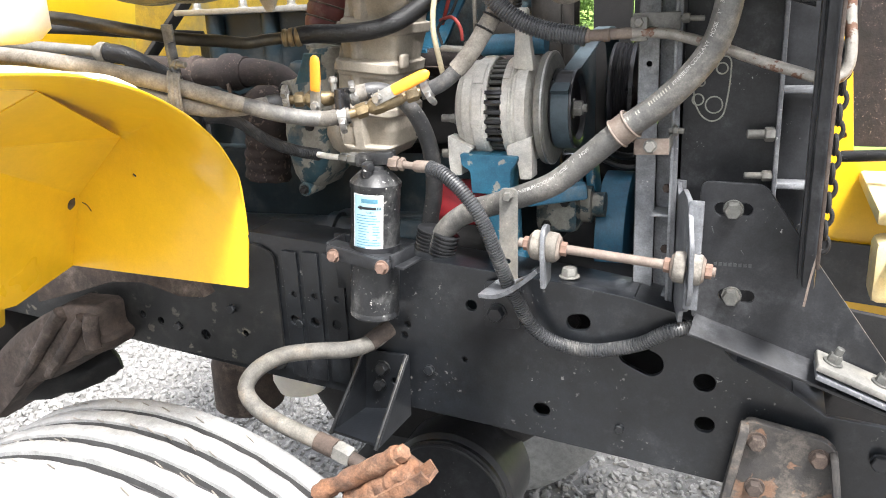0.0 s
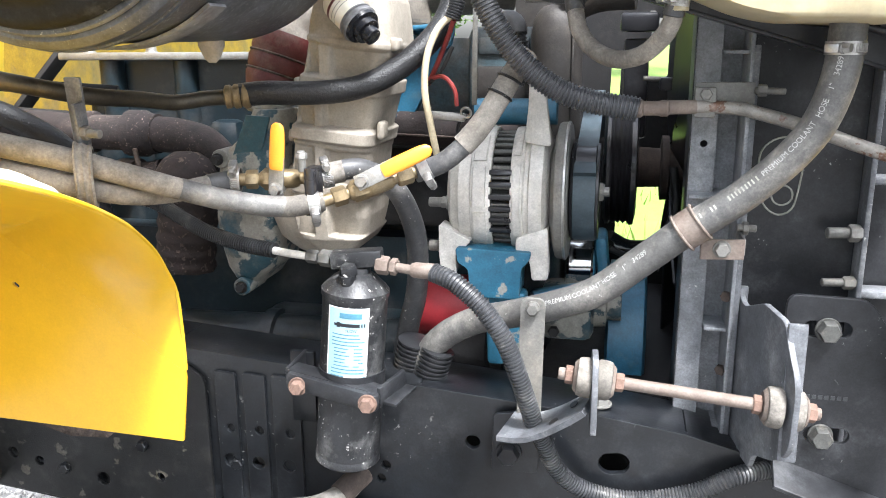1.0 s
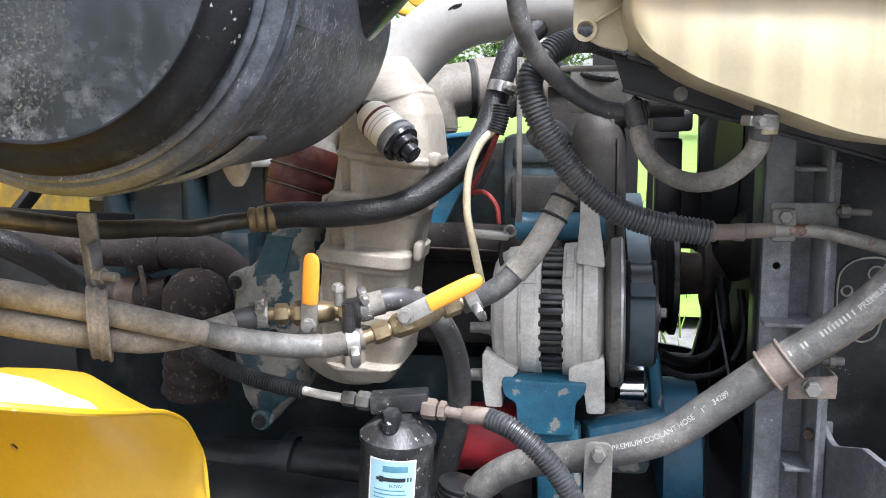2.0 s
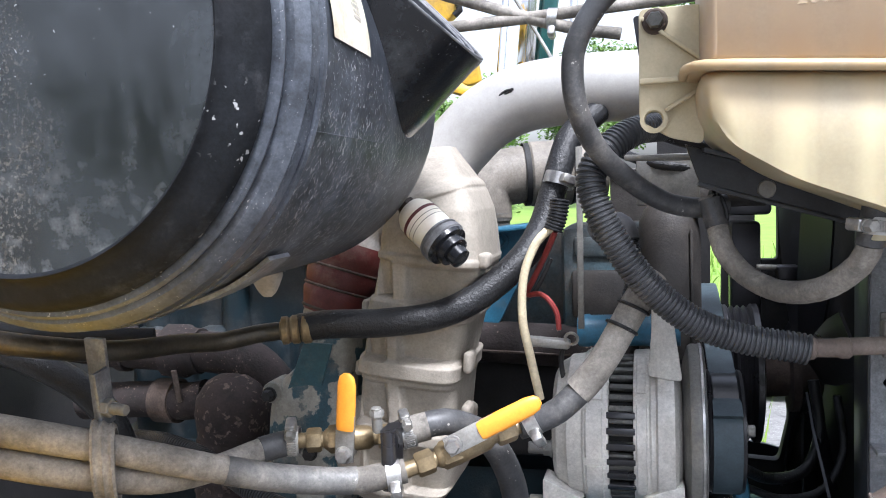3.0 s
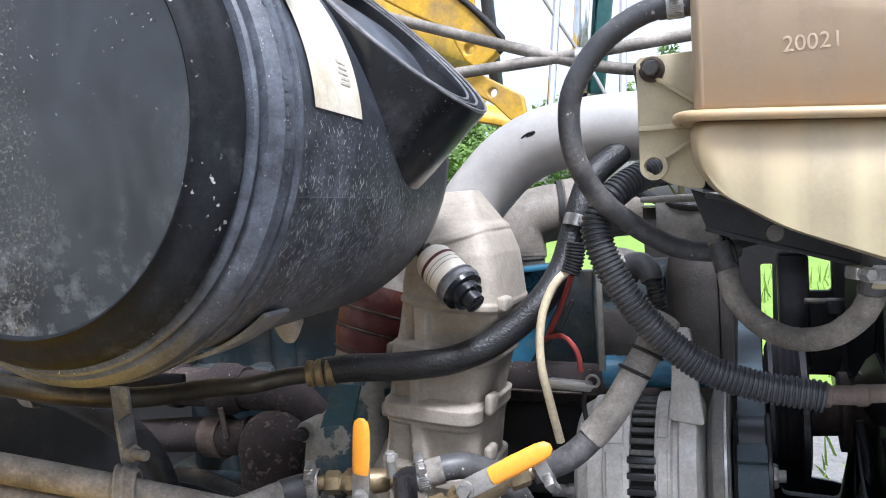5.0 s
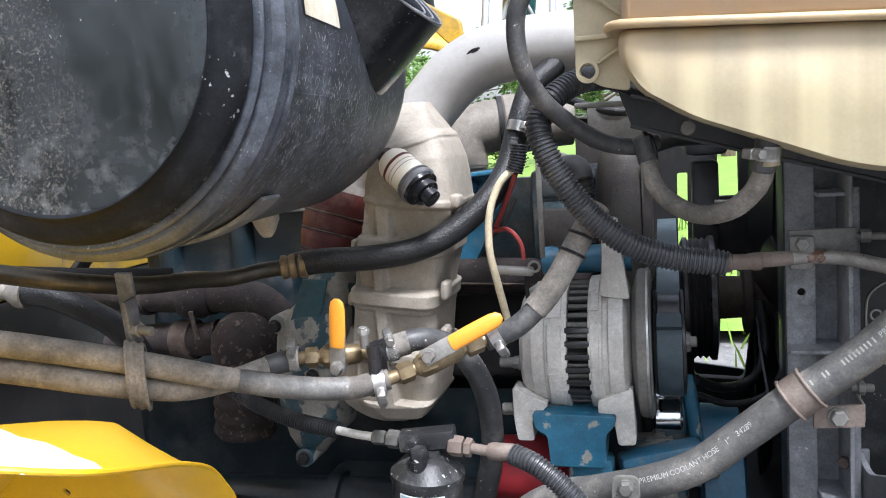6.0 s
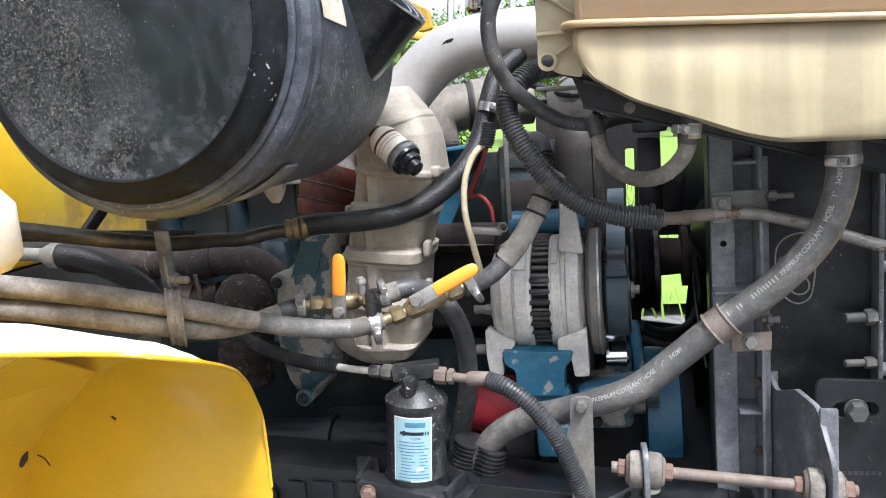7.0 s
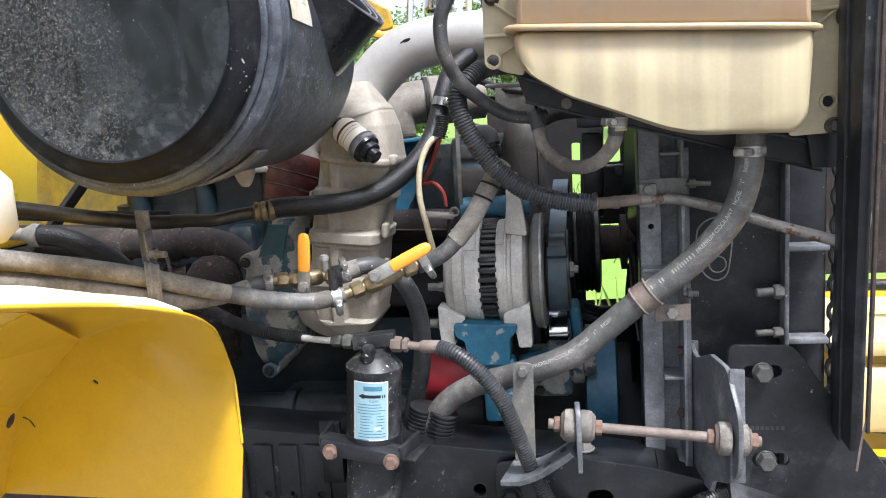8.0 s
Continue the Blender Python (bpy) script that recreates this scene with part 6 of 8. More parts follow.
part("back_lip", [beam((-0.1, 1.214, 1.24), (-0.103, 1.214, 1.05), 0.01, 0.006, (0, 1, 0), 0.001)], M["black_dust"], sway)
for x, z in ((-0.03, 1.223), (-0.026, 1.108)):
    part("bracket_bolt", hexhead((x, 1.131, z), (0, -1, 0), 0.0195, 0.012, 0.0125), M["bolt_grey"], sway, "dusty zinc bolt")
each("scratch", [beam((-0.055, 1.1305, 1.2), (-0.052, 1.1305, 1.191), 0.0012, 0.0004, (0, 1, 0), 0), beam((-0.018, 1.1305, 1.17), (-0.014, 1.1305, 1.165), 0.001, 0.0004, (0, 1, 0), 0)] + [beam((-0.05 + 0.006 * k, 1.1305, 1.15), (-0.046 + 0.006 * k, 1.1305, 1.15), 0.0045, 0.0004, (0, 1, 0), 0) for k in range(8)], M["conduit_dust"], sway)
hinge = thing("hinge_bar", (0.12, 1.1, 1.0), "pale steel hinge bar with two bolts on the bracket", "hinge")
part("bar", beam((0.078, 1.1, 1.045), (0.3, 1.1, 0.96), 0.05, 0.009, (0, 0, 1), 0.002), M["steel_dust"], hinge)
part("shim", beam((0.078, 1.1, 1.033), (0.3, 1.1, 0.948), 0.054, 0.006, (0, 0, 1), 0.001), M["black_dust"], hinge)
for p in ((0.097, 1.1, 1.043), (0.152, 1.1, 1.022)):
    part("hinge_bolt", [hexhead(p, (0.35, 0, 1), 0.015, 0.01, 0.012), rod(p, Vector(p) + Vector((0.008, 0, 0.02)), 0.005)], M["bolt_grey"], hinge)

# ---- stay rod with bushings ----
stay = thing("radiator_stay_rod", (-0.17, 1.068, 1.16), "rusted steel stay rod with grey rubber bushings at both ends", "stay rod")
p0, p1 = Vector((-0.292, 1.068, 1.181)), Vector((-0.044, 1.068, 1.159))
axis = (p1 - p0).normalized()
part("rod", rod(p0, p1, 0.0062), M["rust_pink"], stay)


def bushing(c, parent):
    each("bushing", [lathe(c - axis * 0.021, axis, [(0.003, 0.0145), (0.0045, 0.0185), (0.008, 0.0198), (0.0165, 0.0202), (0.0185, 0.019)], 28), lathe(c + axis * 0.0025, axis, [(0, 0.019), (0.002, 0.0202), (0.0105, 0.0198), (0.014, 0.0185), (0.0155, 0.0145)], 28)], M["rubber_grey"], parent, "cracked grey rubber bushing")
    each("cup_washer", [lathe(c - axis * 0.0205, axis, [(0, 0.0135), (0.003, 0.017)], 24), lathe(c + axis * 0.0175, axis, [(0, 0.017), (0.003, 0.0135)], 24)], M["rust_pink"], parent)
    each("end_nut", [hexnut(c - axis * 0.029, c - axis * 0.0205, 0.0165), hexnut(c + axis * 0.0205, c + axis * 0.029, 0.0165)], M["rust_bolt"], parent)


bushing(p0 + axis * 0.036, stay)
bushing(p0 + axis * 0.216, stay)
arm = thing("rod_bracket", (-0.31, 1.12, 1.1), "black steel tongue bracket bolted to the chassis rail", "bracket")
part("tongue", [plate(rounded([(-0.024, 1.125), (0.022, 1.125), (0.026, 1.18), (0.018, 1.206), (-0.016, 1.206), (-0.026, 1.18)], [0.004, 0.004, 0.02, 0.015, 0.015, 0.02]), [], 0.006, plane_of(p0 + axis * 0.036 - Vector((0, 0, p0.z + axis.z * 0.036)), (0.06, -1, 0), (0, 0, 1)))], M["black_dust"], arm)
tongue = [(-0.35, 1.112, 1.096), (-0.325, 1.108, 1.098), (-0.3, 1.098, 1.112), (-0.275, 1.086, 1.133), (-0.258, 1.077, 1.15)]
part("foot", strap_along(tongue, 0.055, 0.006, (0.25, 1, 0.1)), M["black_dust"], arm)
# Flat black discs paint the shade of holes onto the foot.
each("hole_disc", [lathe((-0.296, 1.082, 1.1195), (-0.6, -0.1, 0.8), [(0, 0.006), (0.001, 0.006)], 14), lathe((-0.276, 1.088, 1.1385), (-0.6, -0.1, 0.8), [(0, 0.005), (0.001, 0.005)], 14)], M["plastic"], arm)
each("back_plate", [plate(rounded([(-0.37, 1.09), (-0.315, 1.1), (-0.318, 1.02), (-0.372, 1.018)], 0.006), [], 0.005, at_y(1.152))], M["frame"], arm)
part("foot_bolt", hexhead((-0.351, 1.149, 1.044), (0, -1, 0), 0.022, 0.012, 0.015), M["frame"], arm)

# ---- receiver drier ----
drier = thing("receiver_drier", (-0.535, 1.112, 1.035), "black receiver drier canister with a pale blue label", "receiver drier")
d0, d1 = Vector((-0.535, 1.112, 1.036)), Vector((-0.5175, 1.112, 1.252))
dax = (d1 - d0).normalized()
part("canister", lathe(d0, dax, [(0, 0.02), (0.001, 0.034), (0.004, 0.0372), (0.011, 0.0372), (0.013, 0.036), (0.1, 0.036), (0.2, 0.036), (0.203, 0.0375), (0.209, 0.0375), (0.213, 0.034), (0.222, 0.025), (0.228, 0.016)], 48), M["drier_black"], drier)
part("lower_shell", lathe(d0, dax, [(0.0125, 0.0362), (0.0127, 0.0366), (0.098, 0.0366), (0.099, 0.0362)], 48, cap=False), M["drier_black"], drier)


def wrapped(u0, u1, v0, v1, lift, n=14):
    """A patch on the canister's skin: u round it in metres from the side facing the path, v along it."""
    verts, faces = [], []
    out = Vector((0.1, -1, 0)).normalized()
    side = dax.cross(out).normalized()
    r = 0.036 + lift
    for j in range(2):
        for i in range(n + 1):
            a = (u0 + (u1 - u0) * i / n) / 0.036
            verts.append(d0 + dax * (v0, v1)[j] + (out * math.cos(a) + side * math.sin(a)) * r)
    for i in range(n):
        faces.append((i, i + 1, n + 2 + i, n + 1 + i))
    return verts, faces


U = 0.0045
lab = part("label", wrapped(-0.027 + U, 0.019 + U, 0.108, 0.197, 0.0005), M["label"], drier, "pale blue printed label")
part("label_border", [wrapped(-0.027 + U, 0.019 + U, 0.108, 0.1095, 0.0008), wrapped(-0.027 + U, 0.019 + U, 0.1955, 0.197, 0.0008), wrapped(-0.027 + U, -0.0255 + U, 0.108, 0.197, 0.0008), wrapped(0.0175 + U, 0.019 + U, 0.108, 0.197, 0.0008)], M["white"], lab)
bars = [wrapped(-0.013 + U, 0.011 + U, 0.185, 0.191, 0.0008)]
part("brand_bar", bars, M["ink_blue"], lab)
part("arrow", [wrapped(-0.012 + U, 0.009 + U, 0.1755, 0.1795, 0.0008), wrapped(0.0105 + U, 0.012 + U, 0.1755, 0.1795, 0.0008), wrapped(0.0135 + U, 0.015 + U, 0.1755, 0.1795, 0.0008), wrapped(-0.016 + U, -0.012 + U, 0.1745, 0.1805, 0.0008), wrapped(-0.019 + U, -0.016 + U, 0.176, 0.179, 0.0008)], M["ink"], lab)
rows_txt, rnd = [], random.Random(11)
for k in range(13):
    v = 0.166 - 0.004 * k
    if 4 <= k <= 9:
        rows_txt.append(wrapped(-0.018 + U, -0.018 + rnd.uniform(0.012, 0.02) + U, v, v + 0.0011, 0.0008))
        rows_txt.append(wrapped(0.004 + U, 0.004 + rnd.uniform(0.006, 0.011) + U, v, v + 0.0011, 0.0008))
    else:
        rows_txt.append(wrapped(-0.021 + U, -0.021 + rnd.uniform(0.024, 0.037) + U, v, v + 0.0011, 0.0008))
part("small_print", rows_txt, M["ink_blue"], lab)
each("blank_box", [wrapped(-0.006 + U, 0.014 + U, 0.11, 0.1195, 0.0009), wrapped(0.001 + U, 0.009 + U, 0.1325, 0.136, 0.0009)], M["white"], lab)


def flow_text():
    geo = lettering("FLOW", 0.0042, depth=0.0)
    out = Vector((0.1, -1, 0)).normalized()
    side = dax.cross(out).normalized()
    verts = []
    for v in geo[0]:
        a = (v[0] + U) / 0.036
        verts.append(d0 + dax * (0.17 + v[1]) + (out * math.cos(a) + side * math.sin(a)) * 0.037)
    return verts, geo[1]


part("flow_word", flow_text(), M["ink"], lab)
part("head_block", box(d0 + dax * 0.243, (0.056, 0.022, 0.018), (0, -4, 8), bev=0.002), M["drier_black"], drier)
part("neck", lathe(d0 + dax * 0.222, dax, [(0, 0.017), (0.012, 0.015)], 24), M["drier_black"], drier)
part("sight_plug", [hexhead(d0 + dax * 0.23 + Vector((-0.002, -0.02, 0)), (0, -0.25, 1), 0.017, 0.01), lathe(d0 + dax * 0.214 + Vector((-0.002, -0.021, 0)), (0, -0.1, 1), [(0, 0.0072), (0.016, 0.009)], 18)], M["drier_black"], drier)
cradle = thing("drier_bracket", (-0.53, 1.09, 1.13), "black steel drier clamp bracket with rusty bolts on the rail", "bracket")
q0, q1 = Vector((-0.59, 1.083, 1.143)), Vector((-0.482, 1.066, 1.131))
part("front_bar", [beam(q0, q1, 0.012, 0.02, (0, 0, 1), 0.003), beam(q0 + Vector((0, 0.012, 0.009)), q1 + Vector((0, 0.012, 0.009)), 0.024, 0.004, (0, 0, 1), 0.001)], M["black"], cradle)
each("clamp_arm", [beam((-0.482, 1.07, 1.137), (-0.466, 1.115, 1.142), 0.02, 0.005, (1, 0, 0), 0.001), beam((-0.472, 1.072, 1.128), (-0.46, 1.115, 1.132), 0.004, 0.018, (1, 0, 0), 0.001), beam((-0.592, 1.085, 1.145), (-0.598, 1.155, 1.14), 0.02, 0.005, (1, 0, 0), 0.001)], M["black"], cradle)
part("band", [lathe(d0 + dax * 0.1, dax, [(0, 0.0366), (0, 0.038), (0.018, 0.038), (0.018, 0.0366), (0, 0.0366)], 40, cap=False)], M["black"], cradle)
for p in ((-0.576, 1.0745, 1.139), (-0.492, 1.061, 1.132)):
    part("rusty_bolt", hexhead(p, (0.1, -1, 0), 0.0145, 0.008, 0.0105), M["rust_bolt"], cradle, "rust-orange bolt head")
part("back_bar", beam((-0.6, 1.15, 1.06), (-0.6, 1.15, 1.15), 0.03, 0.008, (0, 1, 0), 0.001), M["frame"], cradle)

# Lines to the drier
lineL = thing("refrigerant_line_inlet", (-0.6, 1.115, 1.277), "aluminium refrigerant tube entering a black corrugated sleeve", "refrigerant line")
each("fitting", [hexnut((-0.558, 1.1125, 1.2765), (-0.5445, 1.112, 1.2755), 0.0165), hexnut((-0.574, 1.114, 1.277), (-0.56, 1.113, 1.2765), 0.0132)], M["bolt_grey"], lineL)
part("tube", sweep([(-0.572, 1.114, 1.277), (-0.595, 1.12, 1.277), (-0.625, 1.131, 1.2775)], 0.0045, 12), M["aluminium"], lineL)
part("sleeve", sweep([(-0.619, 1.13, 1.277), (-0.668, 1.143, 1.28), (-0.722, 1.163, 1.288), (-0.765, 1.18, 1.301), (-0.8, 1.195, 1.312), (-0.85, 1.21, 1.318), (-0.91, 1.24, 1.31)], 0.0078, 14, ridge=0.0014, pitch=0.0034), M["conduit"], lineL)
lineR = thing("refrigerant_line_outlet", (-0.45, 1.105, 1.27), "tube fitting and grey corrugated hose curving down to the rail", "refrigerant line")
each("fitting", [hexnut((-0.492, 1.109, 1.273), (-0.478, 1.108, 1.272), 0.018), hexnut((-0.476, 1.108, 1.272), (-0.469, 1.107, 1.2715), 0.0165)], M["rust_pink"], lineR)
part("tube", [sweep([(-0.47, 1.107, 1.2715), (-0.455, 1.1055, 1.27), (-0.44, 1.103, 1.27)], 0.0052, 12), lathe((-0.452, 1.105, 1.27), (1, -0.1, 0), [(0, 0.0074), (0.004, 0.0085), (0.024, 0.0085), (0.028, 0.0065)], 20)], M["rust_pink"], lineR)
part("sleeve", sweep([(-0.428, 1.1, 1.27), (-0.403, 1.09, 1.263), (-0.374, 1.085, 1.24), (-0.35, 1.086, 1.205), (-0.335, 1.09, 1.165), (-0.324, 1.1, 1.125), (-0.318, 1.108, 1.1), (-0.31, 1.118, 1.078), (-0.294, 1.13, 1.038), (-0.263, 1.14, 1.011), (-0.207, 1.143, 1.003), (-0.144, 1.143, 1.02), (-0.1, 1.146, 1.044), (-0.05, 1.17, 1.045), (0.0, 1.2, 1.03)], 0.0088, 16, ridge=0.0016, pitch=0.0038), M["conduit_dust"], lineR)

# ---- expansion tank ----
tank = thing("expansion_tank", (-0.15, 1.14, 1.52), "cream translucent plastic coolant expansion tank with a moulded seam", "coolant tank")
lower = [(-0.311, 1.652), (-0.311, 1.624), (-0.299, 1.602), (-0.256, 1.574), (-0.199, 1.551), (-0.144, 1.528), (-0.11, 1.52), (-0.006, 1.517), (0.006, 1.535), (0.012, 1.63)]


def tank_body(poly, y0, y1, bulge):
    """A moulded body: the outline drawn in at the front and back edges."""
    cx, cz = sum(p[0] for p in poly) / len(poly), sum(p[1] for p in poly) / len(poly)
    secs = []
    for y, k in ((y0, 0.9), (y0 + 0.004, 0.945), (y0 + 0.012, 0.98), (y0 + 0.024, 1.0), (y1 - 0.02, 1.0), (y1, 0.94)):
        secs.append([(cx + (x - cx) * (1 - (1 - k) * 0.5), y, cz + (z - cz) * k) for x, z in poly])
    return loft(list(reversed(secs)))


part("lower_shell", tank_body(rounded(lower, 0.014), 1.055, 1.22, 0), M["tank"], tank, angle=60)
part("upper_shell", tank_body(rounded([(-0.308, 1.652), (0.01, 1.629), (0.008, 1.75), (-0.004, 1.764), (-0.292, 1.764), (-0.307, 1.75)], [0.003, 0.003, 0.014, 0.014, 0.014, 0.014]), 1.062, 1.22, 0), M["tank_up"], tank, "tan upper half of the tank", angle=60)
part("seam", plate(rounded([(-0.318, 1.05), (0.018, 1.05), (0.018, 1.22), (-0.318, 1.22)], 0.02), [], 0.006, Matrix(((1, 0, 0, 0), (0, 1, 0, 0), (-0.075, 0, 1, 1.652 - 0.075 * 0.31), (0, 0, 0, 1))), 0.002), M["tank"], tank)
part("seam_bead", sweep([(-0.32, 1.125, 1.653), (-0.317, 1.07, 1.6525), (-0.29, 1.05, 1.6505), (-0.15, 1.049, 1.64), (-0.01, 1.05, 1.6295), (0.016, 1.07, 1.6275)], 0.0038, 10, 0.01), M["tank"], tank)
for x0, x1, outline2, holes in ((-0.352, -0.305, [(-0.352, 1.708), (-0.305, 1.708), (-0.305, 1.602), (-0.33, 1.608), (-0.353, 1.622)], [circle(-0.342, 1.6225, 0.0065)]),
                                (0.008, 0.062, [(0.008, 1.672), (0.062, 1.672), (0.066, 1.63), (0.058, 1.512), (0.0, 1.51)], [circle(0.043, 1.548, 0.0065)])):
    fl = part("flange", plate(rounded(outline2, 0.006), holes, 0.005, at_y(1.136)), M["tank_flange"], tank, "pale moulded mounting flange")
    sgn = -1 if x0 < -0.1 else 1
    part("rib", [beam((x0 + 0.002, 1.131, 1.7) if sgn < 0 else (x1, 1.131, 1.66), (x1, 1.131, 1.665) if sgn < 0 else (x0, 1.131, 1.62), 0.003, 0.007, (0, 1, 0), 0.0008), beam((x0, 1.131, 1.652), (x1, 1.131, 1.652), 0.004, 0.009, (0, 1, 0), 0.001)]
         + ([beam((-0.333, 1.131, 1.629), (-0.306, 1.131, 1.645), 0.003, 0.007, (0, 1, 0), 0.0008)] if sgn < 0 else []), M["tank_flange"], fl)
    part("eyelet", [lathe((holes[0][5][0], 1.1335, holes[0][5][1] - 0.0065), (0, -1, 0), [(0, 0.0074), (0, 0.0105), (0.004, 0.0105), (0.004, 0.0074), (0, 0.007)], 24, cap=False)], M["tank_flange"], fl)
part("raised_number", lettering("20021", 0.0145, at_y(1.0622) @ Matrix.Translation((-0.232, 1.688, 0)), 0.0009), M["tank_up"], tank)
each("maker_bars", [box((-0.15, 1.0632, 1.735), (0.11, 0.001, 0.003), bev=0), box((-0.13, 1.0632, 1.72), (0.07, 0.001, 0.003), bev=0)], M["tank_up"], tank)
part("filler_cap", [lathe((-0.17, 1.13, 1.762), (0, 0, 1), [(0, 0.05), (0.004, 0.054), (0.02, 0.054), (0.024, 0.05), (0.026, 0.02)], 36), lathe((-0.22, 1.13, 1.756), (0, 0, 1), [(0, 0.03), (0.012, 0.03)], 28)], M["rubber_black"], tank, "black filler cap")
each("hose_stub", [rod((-0.045, 1.113, 1.5), (-0.046, 1.113, 1.525), 0.015), rod((-0.196, 1.083, 1.53), (-0.196, 1.083, 1.565), 0.009), rod((-0.325, 1.1, 1.7365), (-0.29, 1.1, 1.7365), 0.0075)], M["tank"], tank)
for p in ((-0.34, 1.132, 1.697), (0.059, 1.132, 1.641), (0.048, 1.132, 1.52)):
    ob = thing("tank_bolt", p, "grimy flanged bolt holding the tank flange", "bolt", "tank bolts")
    part("washer", lathe(p, (0, -1, 0), [(0, 0.0098), (0.003, 0.0098), (0.005, 0.008)], 24), M["rust"], ob)
    part("head", hexhead(Vector(p) - Vector((0, 0.005, 0)), (0, -1, 0), 0.0112, 0.007), M["bolt_grey"], ob)
backer = thing("tank_bracket", (-0.13, 1.17, 1.47), "black steel shelf bracket carrying the tank", "bracket")
part("shelf_face", plate([(-0.318, 1.604), (-0.256, 1.58), (-0.144, 1.53), (-0.05, 1.515), (0.058, 1.515), (0.045, 1.466), (-0.307, 1.571)], [circle(-0.256, 1.5655, 0.0055)], 0.004, at_y(1.168)), M["black"], backer)
each("shelf_lip", [beam((-0.308, 1.175, 1.571), (0.046, 1.175, 1.465), 0.02, 0.004, (0, 0, 1), 0.001), beam((-0.305, 1.16, 1.598), (0.02, 1.16, 1.503), 0.05, 0.004, (0, 0, 1), 0.001)], M["black"], backer)
each("back_plate", [plate(rounded([(-0.357, 1.706), (-0.31, 1.706), (-0.31, 1.64), (-0.352, 1.668)], 0.004), [], 0.004, at_y(1.15)), plate([(0.0, 1.7), (0.075, 1.7), (0.07, 1.47), (0.03, 1.47)], [], 0.004, at_y(1.15))], M["plastic"], backer)
part("rivet", lathe((-0.256, 1.166, 1.5655), (0, -1, 0), [(0, 0.0075), (0.003, 0.0065), (0.004, 0.003)], 18), M["steel_dust"], backer)

# ---- hoses round the tank ----
coolant = thing("coolant_hose", (-0.3, 1.15, 1.2), "thick dusty black rubber coolant hose with white lettering", "coolant hose")
CP = [(-0.046, 1.113, 1.525), (-0.047, 1.113, 1.5), (-0.049, 1.115, 1.470), (-0.062, 1.120, 1.426), (-0.090, 1.125, 1.387), (-0.129, 1.130, 1.350), (-0.174, 1.130, 1.318), (-0.214, 1.135, 1.284), (-0.259, 1.140, 1.247), (-0.305, 1.150, 1.225), (-0.354, 1.170, 1.205), (-0.400, 1.190, 1.187), (-0.439, 1.200, 1.161), (-0.461, 1.205, 1.128), (-0.467, 1.205, 1.06)]
CR = 0.0162
part("hose", sweep(CP, CR, 26, 0.008), M["coolant"], coolant)
for text, s, size in (("34289", 0.043, 0.0071), ('1"', 0.062, 0.0071), ("HOSE", 0.083, 0.0074), ("COOLANT", 0.116, 0.0074), ("PREMIUM", 0.151, 0.0074), ("34289", 0.308, 0.0071), ('1"', 0.327, 0.0071), ("HOSE", 0.347, 0.0072), ("COOLANT", 0.375, 0.0072), ("PREMIUM", 0.409, 0.0072)):
    part("lettering", on_tube(lettering(text, size, depth=0.0), CP, CR, s, (-0.25, -1, 0.35), -1), M["print"], coolant, "faded white hose print")


def bar_text(s, w, hgt):
    v = [(-w / 2, 0, 0), (w / 2, 0, 0), (w / 2, hgt, 0), (-w / 2, hgt, 0)]
    return v, [(0, 1, 2, 3)]


for s in (0.172, 0.177, 0.181, 0.185, 0.189, 0.193, 0.197, 0.201, 0.205, 0.222, 0.226, 0.238, 0.242):
    part("print_bar", on_tube(bar_text(0, 0.0018, 0.0052), CP, CR, s, (-0.25, -1, 0.35), -1), M["chalk"], coolant)
worm_clamp("hose_clamp", (-0.0472, 1.113, 1.497), (0, 0, 1), CR, (-0.8, -1, 0))
saddle = thing("hose_saddle_clamp", (-0.16, 1.14, 1.29), "rusty loop clamp holding the coolant hose to the column", "hose clamp")
cdir = (Vector((-0.214, 1.135, 1.284)) - Vector((-0.135, 1.13, 1.345))).normalized()
sc = Vector((-0.168, 1.13, 1.3225))
part("loop", [band(sc, cdir, CR + 0.0008, 0.022, 0.0025), ring(sc + cdir * 0.0105, cdir, CR + 0.0035, 0.0016), ring(sc - cdir * 0.0105, cdir, CR + 0.0035, 0.0016)], M["rust_pink"], saddle)
part("tab", box((-0.135, 1.143, 1.298), (0.044, 0.004, 0.021), (0, 0, 8), bev=0.001), M["rust_pink"], saddle)
each("tab_bolt", [hexhead((-0.136, 1.14, 1.299), (0, -1, 0), 0.013, 0.007, 0.009), rod((-0.118, 1.18, 1.313), (-0.098, 1.18, 1.313), 0.004), hexnut((-0.112, 1.18, 1.313), (-0.106, 1.18, 1.313), 0.012), beam((-0.114, 1.145, 1.3), (-0.114, 1.195, 1.3), 0.018, 0.003, (1, 0, 0), 0.001)], M["steel_dust"], saddle)
strapbr = thing("hose_bracket", (-0.325, 1.18, 1.1), "flat dusty steel strap bracket round the coolant hose", "bracket")
part("strap", plate(rounded([(-0.339, 1.237), (-0.312, 1.237), (-0.315, 1.08), (-0.342, 1.08)], [0.01, 0.01, 0.002, 0.002]), [circle(-0.3285, 1.13, 0.004, 12)], 0.0035, at_y(1.136)), M["steel_dust"], strapbr)
part("strap_bolt", hexhead((-0.3255, 1.134, 1.226), (0, -1, 0), 0.012, 0.007, 0.0075), M["steel_dust"], strapbr)
sleeve = thing("split_loom_sleeve", (-0.465, 1.2, 1.07), "split black corrugated sleeve over the hose end", "hose sleeve")
